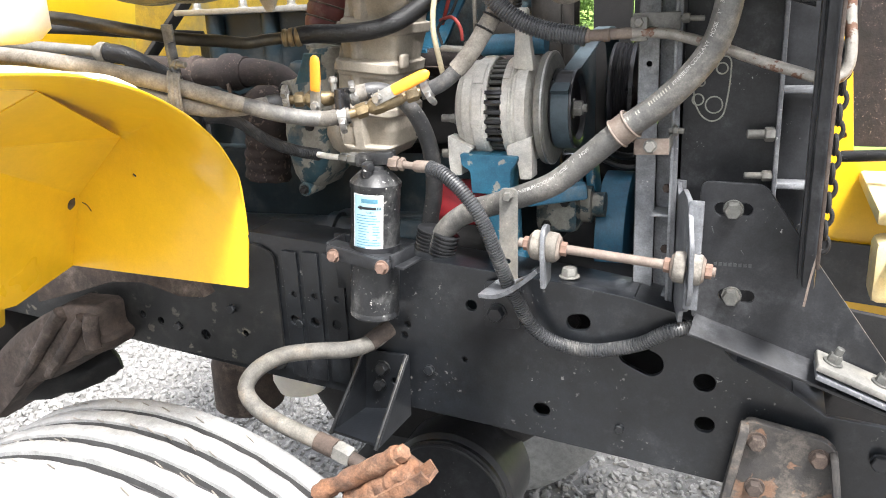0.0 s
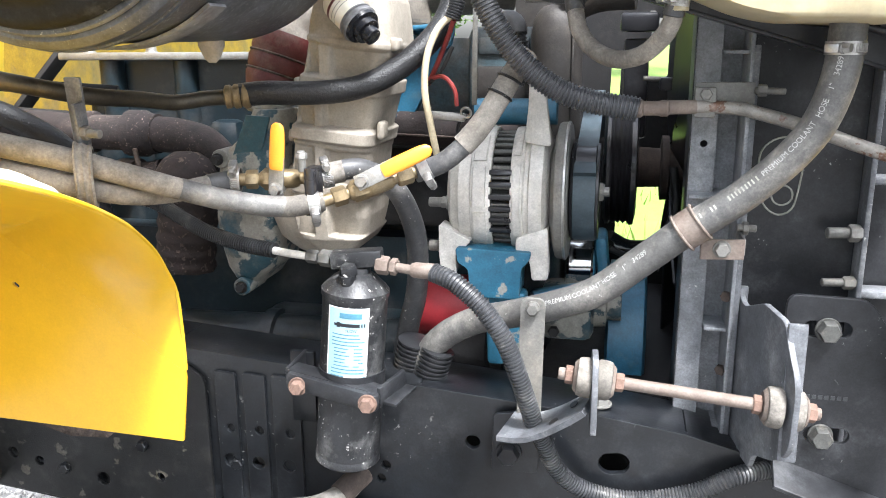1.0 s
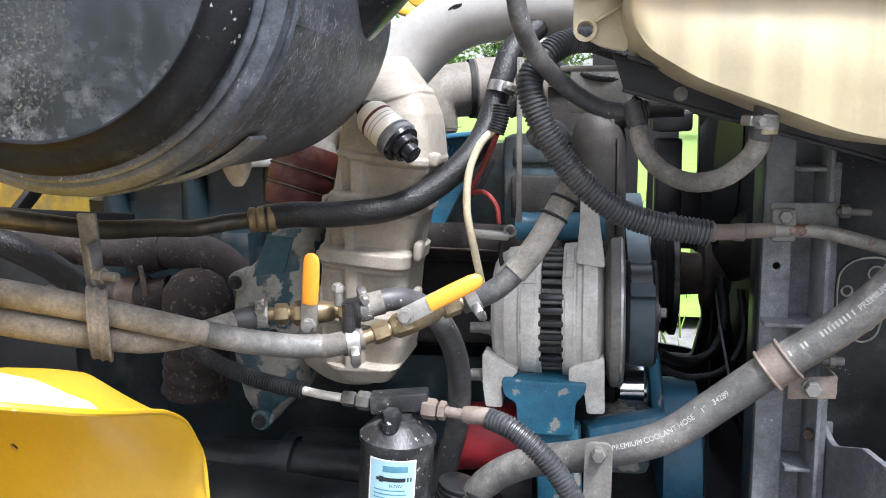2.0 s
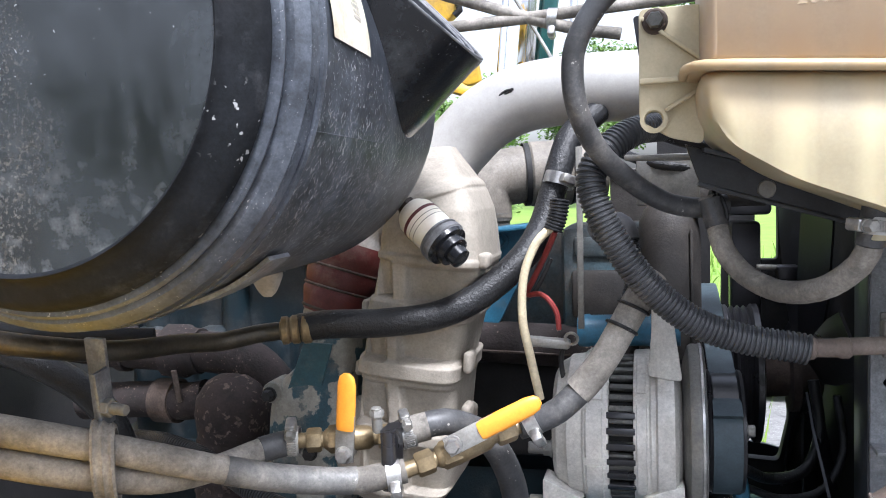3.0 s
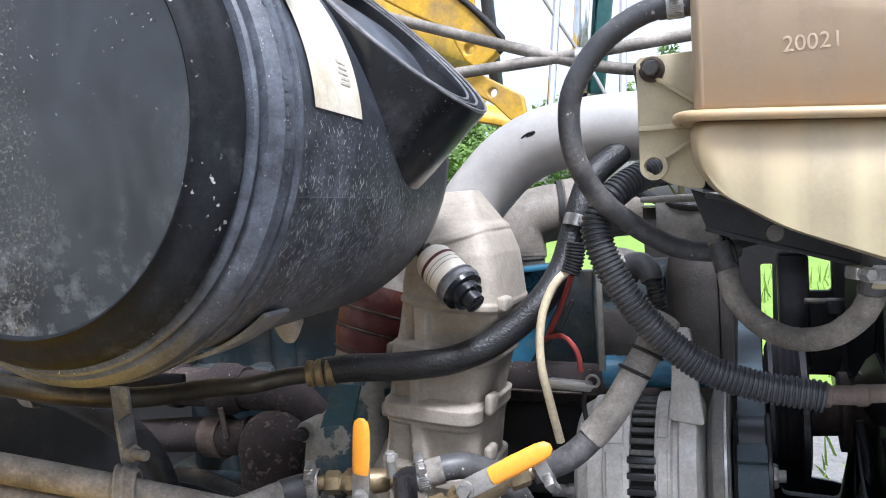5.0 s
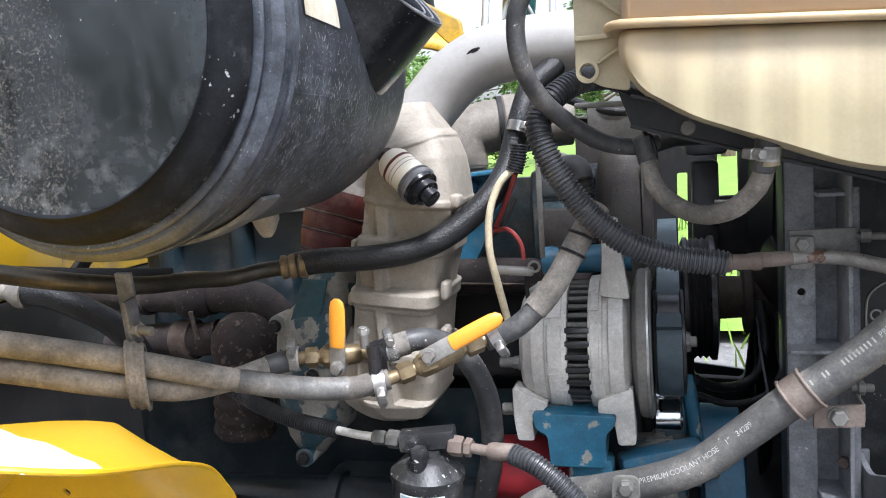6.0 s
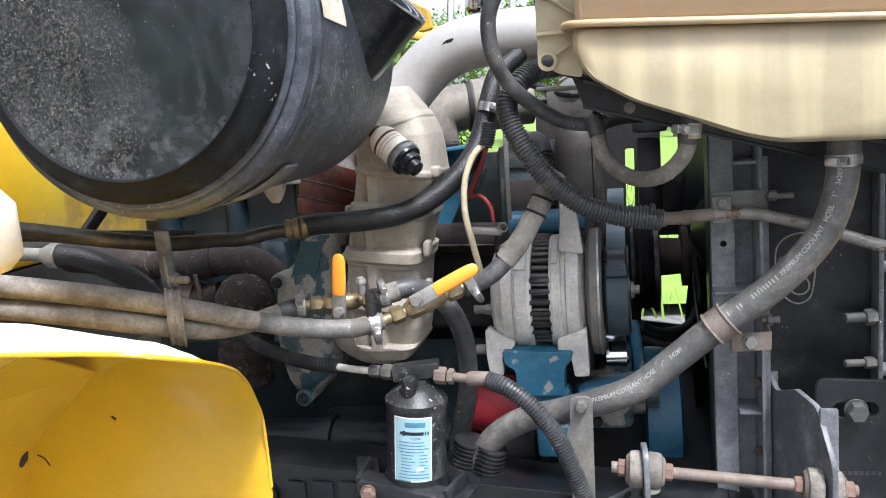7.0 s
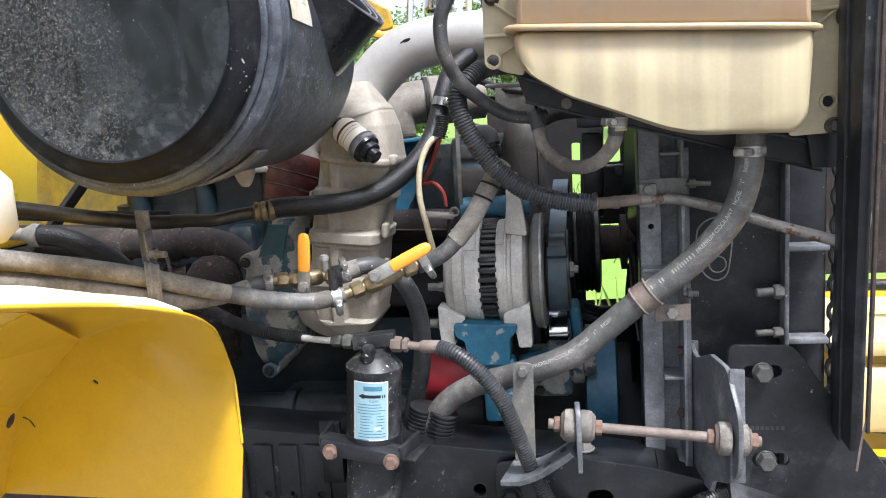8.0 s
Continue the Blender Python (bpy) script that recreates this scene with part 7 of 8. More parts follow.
each("sleeve", [sweep([(-0.476, 1.212, 1.15), (-0.484, 1.214, 1.11), (-0.486, 1.214, 1.05)], 0.02, 18, ridge=0.0025, pitch=0.006), sweep([(-0.446, 1.2, 1.145), (-0.455, 1.2, 1.11), (-0.458, 1.2, 1.05)], 0.018, 18, ridge=0.0025, pitch=0.006)], M["conduit"], sleeve)

overflow = thing("overflow_hose", (-0.38, 1.12, 1.6), "dusty black rubber overflow hose looping from the tank", "hose")
part("hose", sweep([(-0.303, 1.1, 1.736), (-0.325, 1.100, 1.737), (-0.349, 1.100, 1.731), (-0.375, 1.100, 1.714), (-0.394, 1.100, 1.688), (-0.401, 1.105, 1.664), (-0.398, 1.110, 1.631), (-0.384, 1.130, 1.600), (-0.358, 1.160, 1.573), (-0.331, 1.180, 1.556), (-0.304, 1.190, 1.551), (-0.285, 1.2, 1.553)], 0.0086, 18, 0.008), M["rubber"], overflow)
part("swollen_end", sweep([(-0.3, 1.1, 1.7362), (-0.312, 1.1, 1.7368), (-0.33, 1.1, 1.7365)], 0.0095, 18, 0.006), M["rubber"], overflow)
worm_clamp("hose_clamp", (-0.318, 1.1, 1.7365), (1, 0, 0), 0.0088, (0, -0.7, 1))
drain = thing("tank_drain_hose", (-0.25, 1.14, 1.5), "dusty grey rubber hose hanging in a loop under the tank", "hose")
part("hose", sweep([(-0.3, 1.185, 1.56), (-0.293, 1.180, 1.537), (-0.289, 1.170, 1.518), (-0.274, 1.160, 1.498), (-0.250, 1.140, 1.487), (-0.226, 1.120, 1.491), (-0.210, 1.100, 1.505), (-0.201, 1.088, 1.521), (-0.197, 1.083, 1.55)], 0.0088, 18, 0.008), M["rubber_grey"], drain)
each("end_cuff", [lathe((-0.2, 1.0865, 1.526), (0.14, -0.17, 1), [(0, 0.0088), (0.001, 0.0098), (0.028, 0.0098)], 24), lathe((-0.2925, 1.1795, 1.535), (-0.25, 0.2, 1), [(0, 0.0088), (0.001, 0.0097), (0.024, 0.0097)], 24)], M["rubber"], drain, "darker hose end")
worm_clamp("hose_clamp", (-0.1965, 1.083, 1.54), (0.1, 0, 1), 0.009, (-1, -0.5, 0))
clip = thing("hose_clip", (-0.295, 1.185, 1.56), "black wire clip joining two hoses", "clip")
part("loop", [ring((-0.297, 1.188, 1.552), (1, 0.1, -0.1), 0.0125, 0.0022), ring((-0.29, 1.188, 1.548), (1, 0.3, 0.2), 0.014, 0.0018)], M["rubber_black"], clip)

acline = thing("air_conditioning_hose", (-0.38, 1.15, 1.5), "black corrugated air conditioning hose curving down from the tank", "hose")
part("sleeve", sweep([(-0.225, 1.166, 1.436), (-0.235, 1.166, 1.438), (-0.276, 1.165, 1.445), (-0.314, 1.160, 1.460), (-0.348, 1.155, 1.489), (-0.374, 1.150, 1.526), (-0.390, 1.150, 1.561), (-0.392, 1.155, 1.584), (-0.378, 1.165, 1.604), (-0.357, 1.19, 1.618), (-0.335, 1.23, 1.622)], 0.0112, 18, ridge=0.0015, pitch=0.004), M["conduit_dust"], acline)
each("fitting", [lathe((-0.232, 1.167, 1.4375), (1, 0.05, 0), [(0, 0.0075), (0.004, 0.0095), (0.01, 0.0095), (0.012, 0.0075), (0.028, 0.0075), (0.03, 0.0085), (0.036, 0.0085), (0.038, 0.0065)], 20)], M["rust_pink"], acline, "rusty crimp fitting")
actube = thing("condenser_tube", (-0.1, 1.17, 1.43), "worn aluminium condenser tube with rust patches", "tube")
part("tube", sweep([(-0.205, 1.17, 1.438), (-0.163, 1.175, 1.439), (-0.126, 1.180, 1.437), (-0.103, 1.178, 1.432), (-0.063, 1.170, 1.421), (-0.014, 1.155, 1.404), (0.03, 1.14, 1.391), (0.061, 1.128, 1.383), (0.076, 1.13, 1.386), (0.084, 1.132, 1.4), (0.0845, 1.135, 1.425), (0.08, 1.14, 1.47), (0.076, 1.15, 1.6)], 0.0068, 16, 0.008), M["worn_tube"], actube)
part("rust_sleeve", sweep([(-0.205, 1.17, 1.438), (-0.185, 1.172, 1.4385), (-0.168, 1.1745, 1.439)], 0.0072, 16, 0.006), M["rust_pink"], actube)
tubeclip = thing("tube_clip", (-0.155, 1.18, 1.44), "small steel clip plate holding the tube to the column", "clip")
part("plate", box((-0.139, 1.19, 1.452), (0.06, 0.004, 0.022), (0, 0, 4), bev=0.001), M["steel_dust"], tubeclip)
part("saddle", [beam((-0.159, 1.178, 1.459), (-0.159, 1.178, 1.428), 0.022, 0.012, (0, 1, 0), 0.003)], M["steel_dust"], tubeclip)
each("clip_bolt", [hexhead((-0.159, 1.172, 1.452), (0, -1, 0), 0.011, 0.006), rod((-0.11, 1.19, 1.455), (-0.08, 1.19, 1.454), 0.0035), hexnut((-0.107, 1.19, 1.455), (-0.098, 1.19, 1.455), 0.011)], M["steel_dust"], tubeclip)

# ---- heater hoses and valves ----
ha = thing("heater_hose_supply", (-0.7, 1.0, 1.36), "thick dusty grey heater hose lying over the fender", "heater hose", "heater hoses")
part("hose", sweep([(-1.3, 0.9, 1.47), (-1.05, 0.9, 1.452), (-0.91, 0.915, 1.437), (-0.83, 0.935, 1.422), (-0.775, 0.952, 1.409), (-0.735, 0.974, 1.395), (-0.7, 0.997, 1.38), (-0.665, 1.023, 1.364), (-0.635, 1.05, 1.35), (-0.605, 1.075, 1.34), (-0.578, 1.09, 1.337), (-0.548, 1.105, 1.341)], (0.0138, 0.0102), 22, 0.01, wobble=0.02), M["rubber_grey"], ha)
part("rubbed_length", sweep([(-0.667, 1.0215, 1.365), (-0.65, 1.036, 1.357), (-0.635, 1.05, 1.35), (-0.605, 1.075, 1.34), (-0.585, 1.087, 1.3375)], 0.0113, 22, 0.006), M["coolant"], ha, "darker rubbed length of the hose")
part("clean_end", sweep([(-0.588, 1.0855, 1.3375), (-0.578, 1.09, 1.337), (-0.556, 1.101, 1.34)], 0.0112, 22, 0.006), M["rubber_grey"], ha, "paler clean hose end")
hb = thing("heater_hose_return", (-0.75, 1.0, 1.34), "thick dusty grey heater hose crossing under another", "heater hose", "heater hoses")
part("hose", sweep([(-1.3, 0.905, 1.444), (-1.05, 0.905, 1.426), (-0.91, 0.92, 1.411), (-0.83, 0.94, 1.396), (-0.775, 0.956, 1.383), (-0.735, 0.982, 1.369), (-0.71, 1.01, 1.36), (-0.69, 1.05, 1.356), (-0.672, 1.088, 1.358), (-0.648, 1.108, 1.361)], (0.0136, 0.0102), 22, 0.01, wobble=0.02), M["rubber_grey"], hb)
part("end_cuff", sweep([(-0.672, 1.088, 1.358), (-0.662, 1.098, 1.3595), (-0.648, 1.108, 1.361)], 0.0112, 22, 0.006), M["rubber"], hb, "darker clean end of the hose")
tie = thing("hose_tie_strap", (-0.76, 0.98, 1.36), "dusty rubber strap clamp holding both heater hoses", "strap")
sd = Vector((0.04, 0.023, -0.014)).normalized()
LOOP = ((-0.0085, 0), (-0.0085, 0.0025), (-0.0065, 0.004), (-0.0045, 0.0025), (-0.0025, 0.0025), (0, 0.0042), (0.0025, 0.0025), (0.0045, 0.0025), (0.0065, 0.004), (0.0085, 0.0025), (0.0085, 0))
part("strap", loft([[Vector((-0.7365, 0.9745, 1.3835)) + sd * w + Vector((0.5, -0.86, 0)) * (math.cos(a) * (0.0175 + h)) + Vector((0, 0, math.sin(a) * (0.0278 + h))) for w, h in LOOP] for a in np.linspace(0, 2 * math.pi, 49)], cap=False), M["rubber_grey"], tie)
part("hanger", [beam((-0.7485, 0.992, 1.41), (-0.747, 0.985, 1.475), 0.017, 0.004, (0, 1, 0), 0.001), beam((-0.741, 0.985, 1.41), (-0.7395, 0.978, 1.452), 0.004, 0.016, (0, 1, 0), 0.001)], M["black_dust"], tie, "dark dusty steel hanger")
each("hanger_bolt", [rod((-0.742, 0.98, 1.424), (-0.718, 0.977, 1.423), 0.0042), hexnut((-0.738, 0.98, 1.424), (-0.731, 0.979, 1.4237), 0.0125)], M["steel_dust"], tie)


def ball_valve(a, b, handle_from, handle_to, label):
    a, b = Vector(a), Vector(b)
    ax, n = (b - a).normalized(), (b - a).length
    ob = thing("ball_valve", (a + b) / 2, label, "ball valve", "heater shut-off valves")
    part("barb", rod(a - ax * 0.004, b + ax * 0.004, 0.0068), M["brass"], ob)
    part("end_nut", hexnut(a + ax * n * 0.1, a + ax * n * 0.24, 0.0185), M["brass"], ob)
    part("end_nut", hexnut(b - ax * n * 0.24, b - ax * n * 0.08, 0.0185), M["brass"], ob)
    part("valve_body", [lathe(a + ax * n * 0.26, ax, [(0, 0.0075), (0.003, 0.01), (n * 0.2, 0.0118), (n * 0.42, 0.01), (n * 0.46, 0.0075)], 24), hexnut(a + ax * n * 0.3, a + ax * n * 0.46, 0.0215)], M["brass"], ob)
    hf, ht = Vector(handle_from), Vector(handle_to)
    hv = (ht - hf)
    lever = part("lever", [beam(hf - hv * 0.08, hf + hv * 0.5, 0.017, 0.0022, (0, 1, 0), 0.0006)], M["steel"], ob)
    part("stem_nut", [hexhead(hf, (0.05, -1, 0), 0.011, 0.006, 0.008), rod(hf + Vector((0, 0.016, 0)), hf, 0.006)], M["zinc"], ob)
    up = Vector((0, 1, 0))
    secs = []
    s = hv.normalized().cross(up).normalized()
    for t, w, th in ((0.3, 0.0078, 0.003), (0.34, 0.0086, 0.0036), (0.6, 0.0086, 0.0036), (0.86, 0.0082, 0.0034), (0.95, 0.0066, 0.003), (0.99, 0.003, 0.002)):
        c = hf + hv * t
        secs.append([c + s * w * math.cos(q) + Vector((0, -1, 0)) * (th * math.sin(q)) for q in np.linspace(0, 2 * math.pi, 15)[:-1]])
    part("grip", loft(secs), M["orange"], lever, "orange vinyl grip")
    return ob


ball_valve((-0.648, 1.108, 1.361), (-0.558, 1.136, 1.361), (-0.602, 1.105, 1.352), (-0.594, 1.1, 1.4245), "brass ball valve with an orange upright lever on the heater line")
ball_valve((-0.549, 1.104, 1.341), (-0.456, 1.16, 1.368), (-0.508, 1.115, 1.362), (-0.437, 1.138, 1.396), "brass ball valve with an orange tilted lever on the heater line")
worm_clamp("hose_clamp", (-0.65, 1.107, 1.361), (1, 0.3, 0), 0.0118, (-0.2, -0.6, 1))
worm_clamp("hose_clamp", (-0.557, 1.1, 1.339), (1, 0.4, 0.1), 0.0118, (0.3, -1, -0.7))
worm_clamp("hose_clamp", (-0.555, 1.136, 1.363), (1, 0.5, 0.2), 0.0118, (0, -0.4, 1))
worm_clamp("hose_clamp", (-0.45, 1.161, 1.37), (1, 0.2, 0.5), 0.0118, (0.2, -0.8, -0.8))
coupler = thing("hose_coupler_block", (-0.557, 1.1, 1.35), "black plastic block holding two heater hoses together", "hose clip")
part("block", loft([oblong(-0.566, -0.553, 1.092, 1.122, z, 4) for z in (1.327, 1.33, 1.374, 1.377)]), M["plastic"], coupler)
part("screw", [rod((-0.572, 1.108, 1.372), (-0.572, 1.106, 1.394), 0.0045), hexhead((-0.572, 1.107, 1.386), (0, 0, 1), 0.011, 0.006)], M["steel_dust"], coupler)
hc = thing("heater_hose_bend", (-0.49, 1.19, 1.25), "grey rubber heater hose bending down behind the valves", "heater hose", "heater hoses")
part("hose", sweep([(-0.56, 1.135, 1.362), (-0.545, 1.14, 1.3675), (-0.525, 1.152, 1.37), (-0.502, 1.172, 1.357), (-0.487, 1.19, 1.334), (-0.477, 1.21, 1.295), (-0.477, 1.23, 1.251), (-0.485, 1.25, 1.197), (-0.504, 1.27, 1.132), (-0.52, 1.29, 1.05)], (0.0115, 0.0148), 22, 0.01), M["rubber"], hc)
part("end_cuff", sweep([(-0.562, 1.134, 1.362), (-0.552, 1.137, 1.3655), (-0.538, 1.143, 1.3685)], 0.0124, 22, 0.006), M["rubber_grey"], hc, "paler worn end of the hose")
hd = thing("heater_hose_riser", (-0.4, 1.18, 1.42), "dusty grey heater hose rising to the engine fitting", "heater hose", "heater hoses")
part("hose", sweep([(-0.46, 1.158, 1.366), (-0.45, 1.162, 1.369), (-0.426, 1.165, 1.38), (-0.398, 1.175, 1.407), (-0.378, 1.185, 1.438)], 0.0112, 22, 0.008), M["rubber"], hd)
part("end_sleeve", sweep([(-0.41, 1.171, 1.395), (-0.398, 1.175, 1.408), (-0.385, 1.182, 1.426), (-0.372, 1.188, 1.448), (-0.357, 1.198, 1.474), (-0.345, 1.208, 1.493)], 0.0128, 22, 0.008, wobble=0.03), M["rubber_grey"], hd, "pale dusty hose end")
each("tie", [ring((-0.372, 1.188, 1.449), (0.5, 0.3, 1), 0.0138, 0.0016), ring((-0.362, 1.195, 1.465), (0.5, 0.3, 1), 0.0138, 0.0016)], M["rubber_black"], hd)
fit_ = thing("hose_fitting", (-0.38, 1.33, 1.5), "grey domed elbow fitting with a short corrugated sleeve", "fitting")
part("elbow", sweep([(-0.4, 1.345, 1.52), (-0.391, 1.338, 1.528), (-0.38, 1.33, 1.53), (-0.372, 1.324, 1.524), (-0.369, 1.32, 1.514)], (0.016, 0.011), 18, 0.004), M["rubber"], fit_)
part("collar", lathe((-0.396, 1.342, 1.534), (0.4, -0.3, 0.85), [(0, 0.013), (0.001, 0.017), (0.006, 0.017), (0.007, 0.013)], 24), M["steel_dust"], fit_)
part("sleeve", sweep([(-0.369, 1.32, 1.518), (-0.3655, 1.32, 1.5), (-0.3645, 1.322, 1.476), (-0.37, 1.325, 1.452)], 0.0075, 14, 0.002, ridge=0.0012, pitch=0.0042), M["conduit"], fit_)

blackh = thing("suction_hose", (-0.55, 1.22, 1.45), "glossy black rubber suction hose with brass crimp rings", "hose")
part("hose", sweep([(-0.673, 1.180, 1.447), (-0.644, 1.185, 1.450), (-0.596, 1.200, 1.449), (-0.546, 1.215, 1.454), (-0.505, 1.235, 1.472), (-0.470, 1.260, 1.503), (-0.453, 1.285, 1.532), (-0.443, 1.300, 1.566), (-0.435, 1.310, 1.596), (-0.425, 1.330, 1.625), (-0.4, 1.36, 1.65)], 0.0138, 20, 0.008), M["rubber_black"], blackh)
part("crimp", [lathe((-0.69, 1.172, 1.4455), (1, 0.35, 0.05), [(0, 0.0072), (0.003, 0.0135), (0.008, 0.0135), (0.01, 0.0115), (0.013, 0.014), (0.018, 0.014), (0.02, 0.0115), (0.023, 0.0145), (0.029, 0.0145), (0.031, 0.012)], 24)], M["brass"], blackh, "brass crimp rings")
part("metal_tube", sweep([(-0.686, 1.1735, 1.4457), (-0.7, 1.168, 1.4448), (-0.711, 1.16, 1.444), (-0.733, 1.14, 1.441), (-0.75, 1.1, 1.447), (-0.767, 1.03, 1.455), (-0.803, 0.98, 1.469), (-0.855, 0.96, 1.481), (-0.915, 0.95, 1.491), (-1.2, 0.95, 1.52)], 0.0088, 16, 0.01), M["brass_dark"], blackh, "dark brassy metal tube")
worm_clamp("hose_support_clamp", (-0.436, 1.3, 1.578), (0.3, 0.25, 1), 0.0145, (0.6, -1, 0), group="support clamps", label="bright steel support clamp round the black hose")
second = thing("brake_line_tube", (-0.85, 1.0, 1.44), "dark steel tube running beside the cab", "tube")
part("tube", [sweep([(-1.25, 1.02, 1.48), (-1.0, 1.03, 1.475), (-0.85, 1.06, 1.462), (-0.77, 1.09, 1.455)], 0.0075, 12, 0.02)], M["dark"], second)
duct_hose = thing("cab_duct_hose", (-0.9, 1.1, 1.4), "thick black hose with a pale end behind the heater hoses", "hose")
part("hose", sweep([(-0.985, 1.118, 1.434), (-0.955, 1.122, 1.43), (-0.922, 1.13, 1.414), (-0.89, 1.145, 1.388), (-0.872, 1.16, 1.35), (-0.865, 1.17, 1.3)], 0.0145, 18, 0.012), M["rubber_black"], duct_hose)
part("metal_end", [rod((-1.2, 1.1, 1.455), (-0.985, 1.118, 1.434), 0.009), lathe((-0.992, 1.117, 1.4345), (-1, -0.05, 0.1), [(-0.012, 0.0165), (0, 0.0165), (0.006, 0.013), (0.012, 0.01)], 20)], M["steel_dust"], duct_hose)

# Wires over the alternator
wires = thing("wiring_bundle", (-0.45, 1.25, 1.45), "cream and red wires in a split loom with connectors", "wiring")
part("cream_wire", sweep([(-0.437, 1.245, 1.535), (-0.452, 1.24, 1.52), (-0.464, 1.235, 1.49), (-0.466, 1.23, 1.45), (-0.459, 1.23, 1.41), (-0.452, 1.235, 1.37)], 0.0042, 10, 0.006), M["wire_cream"], wires)
each("red_wire", [sweep([(-0.435, 1.247, 1.53), (-0.445, 1.26, 1.51), (-0.462, 1.28, 1.48), (-0.478, 1.3, 1.455)], 0.003, 8, 0.006), sweep([(-0.478, 1.29, 1.46), (-0.455, 1.28, 1.465), (-0.44, 1.275, 1.45), (-0.437, 1.275, 1.43)], 0.0028, 8, 0.006)], M["wire_red"], wires)
part("connector", [box((-0.448, 1.27, 1.418), (0.045, 0.012, 0.01), (0, 4, 0), bev=0.003), ring((-0.424, 1.265, 1.423), (0, 1, 0.2), 0.006, 0.0016)], M["steel"], wires)
each("dark_wire", [sweep([(-0.47, 1.275, 1.425), (-0.478, 1.28, 1.45), (-0.46, 1.29, 1.47), (-0.445, 1.29, 1.5)], 0.0024, 8, 0.006), sweep([(-0.43, 1.27, 1.42), (-0.436, 1.275, 1.4), (-0.432, 1.27, 1.375)], 0.0026, 8, 0.006)], M["dark"], wires)
part("loom_end", [sweep([(-0.43, 1.25, 1.56), (-0.432, 1.248, 1.545), (-0.437, 1.246, 1.53)], 0.0085, 12, 0.001, ridge=0.0012, pitch=0.003)], M["conduit"], wires)
lift = thing("engine_lift_bracket", (-0.41, 1.26, 1.5), "thin upright steel bracket strip by the hoses", "bracket")
part("strip", beam((-0.413, 1.27, 1.61), (-0.4145, 1.27, 1.432), 0.006, 0.003, (0, 1, 0), 0.0006), M["steel_dust"], lift)
standpipe = thing("coolant_outlet_pipe", (-0.329, 1.4, 1.4), "grimy brown domed coolant outlet housing behind the hoses", "outlet housing")
part("housing", lathe((-0.329, 1.405, 1.38), (0, 0, 1), [(0, 0.034), (0.115, 0.034), (0.135, 0.0335), (0.15, 0.031), (0.162, 0.026), (0.17, 0.018), (0.174, 0.0)], 40), M["grime_brown"], standpipe)
part("outlet", sweep([(-0.325, 1.405, 1.535), (-0.3, 1.4, 1.553), (-0.27, 1.395, 1.562), (-0.23, 1.39, 1.563)], 0.02, 20, 0.008), M["grime_brown"], standpipe)
part("seam", beam((-0.306, 1.3775, 1.395), (-0.306, 1.3775, 1.52), 0.003, 0.004, (0, 1, 0), 0.001), M["grime_brown"], standpipe)
part("top_bolt", [rod((-0.314, 1.385, 1.535), (-0.314, 1.38, 1.585), 0.0035), hexnut((-0.314, 1.381, 1.558), (-0.314, 1.38, 1.566), 0.014)], M["steel_dust"], standpipe)
baffle = thing("engine_baffle", (-0.36, 1.5, 1.45), "dark brown sheet-metal baffle with a bright folded top edge", "baffle")
part("sheet", beam((-0.352, 1.505, 1.44), (-0.352, 1.505, 1.586), 0.09, 0.004, (0, 1, 0), 0.001), M["grime_brown"], baffle)
part("top_fold", beam((-0.397, 1.502, 1.588), (-0.307, 1.502, 1.5865), 0.014, 0.003, (0, 0, 1), 0.001), M["steel_dust"], baffle)
upper_bundle = thing("cable_bundle", (-0.3, 1.3, 1.6), "dark cable bundle and straps under the tank", "cable")
each("cable", [sweep([(-0.36, 1.28, 1.63), (-0.32, 1.27, 1.612), (-0.27, 1.28, 1.6), (-0.2, 1.3, 1.6)], 0.006, 10), sweep([(-0.39, 1.33, 1.61), (-0.34, 1.3, 1.59), (-0.28, 1.31, 1.585), (-0.22, 1.32, 1.59)], 0.005, 10)], M["rubber_black"], upper_bundle)
part("plate", [box((-0.33, 1.3, 1.575), (0.06, 0.004, 0.05), bev=0.002), beam((-0.37, 1.27, 1.597), (-0.28, 1.26, 1.594), 0.01, 0.006, (0, 0, 1), 0.002)], M["steel_dust"], upper_bundle)
loops = thing("oil_line_loop", (-0.22, 1.45, 1.2), "thin black line looping in front of the engine", "hose")
each("line", [sweep([(-0.25, 1.42, 1.245), (-0.22, 1.45, 1.225), (-0.18, 1.47, 1.23), (-0.16, 1.49, 1.27), (-0.165, 1.5, 1.33)], 0.0065, 12), sweep([(-0.25, 1.42, 1.225), (-0.21, 1.43, 1.21), (-0.165, 1.44, 1.22), (-0.14, 1.46, 1.26), (-0.145, 1.47, 1.32)], 0.0045, 12)], M["rubber_black"], loops)

# ---- air cleaner ----
cleaner = thing("air_cleaner", (-0.68, 1.0, 1.5), "large scuffed black plastic air cleaner housing with an open inlet", "air cleaner")
AY = Vector((0, 1, -0.027)).normalized()
AO = Vector((-0.681, 0.0, 1.689))
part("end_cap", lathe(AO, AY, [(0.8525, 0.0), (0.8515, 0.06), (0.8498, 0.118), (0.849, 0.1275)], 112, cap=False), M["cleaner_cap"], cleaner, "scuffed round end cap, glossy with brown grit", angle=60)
part("cap_flange", lathe(AO, AY, [(0.849, 0.1273), (0.8466, 0.1285), (0.8462, 0.1297), (0.8485, 0.131), (0.8512, 0.1325), (0.8535, 0.137), (0.856, 0.143), (0.859, 0.148), (0.8625, 0.1502), (0.866, 0.1508)], 112, cap=False), M["cap_flange"], cleaner, "chafed flange of the end cap", angle=50)
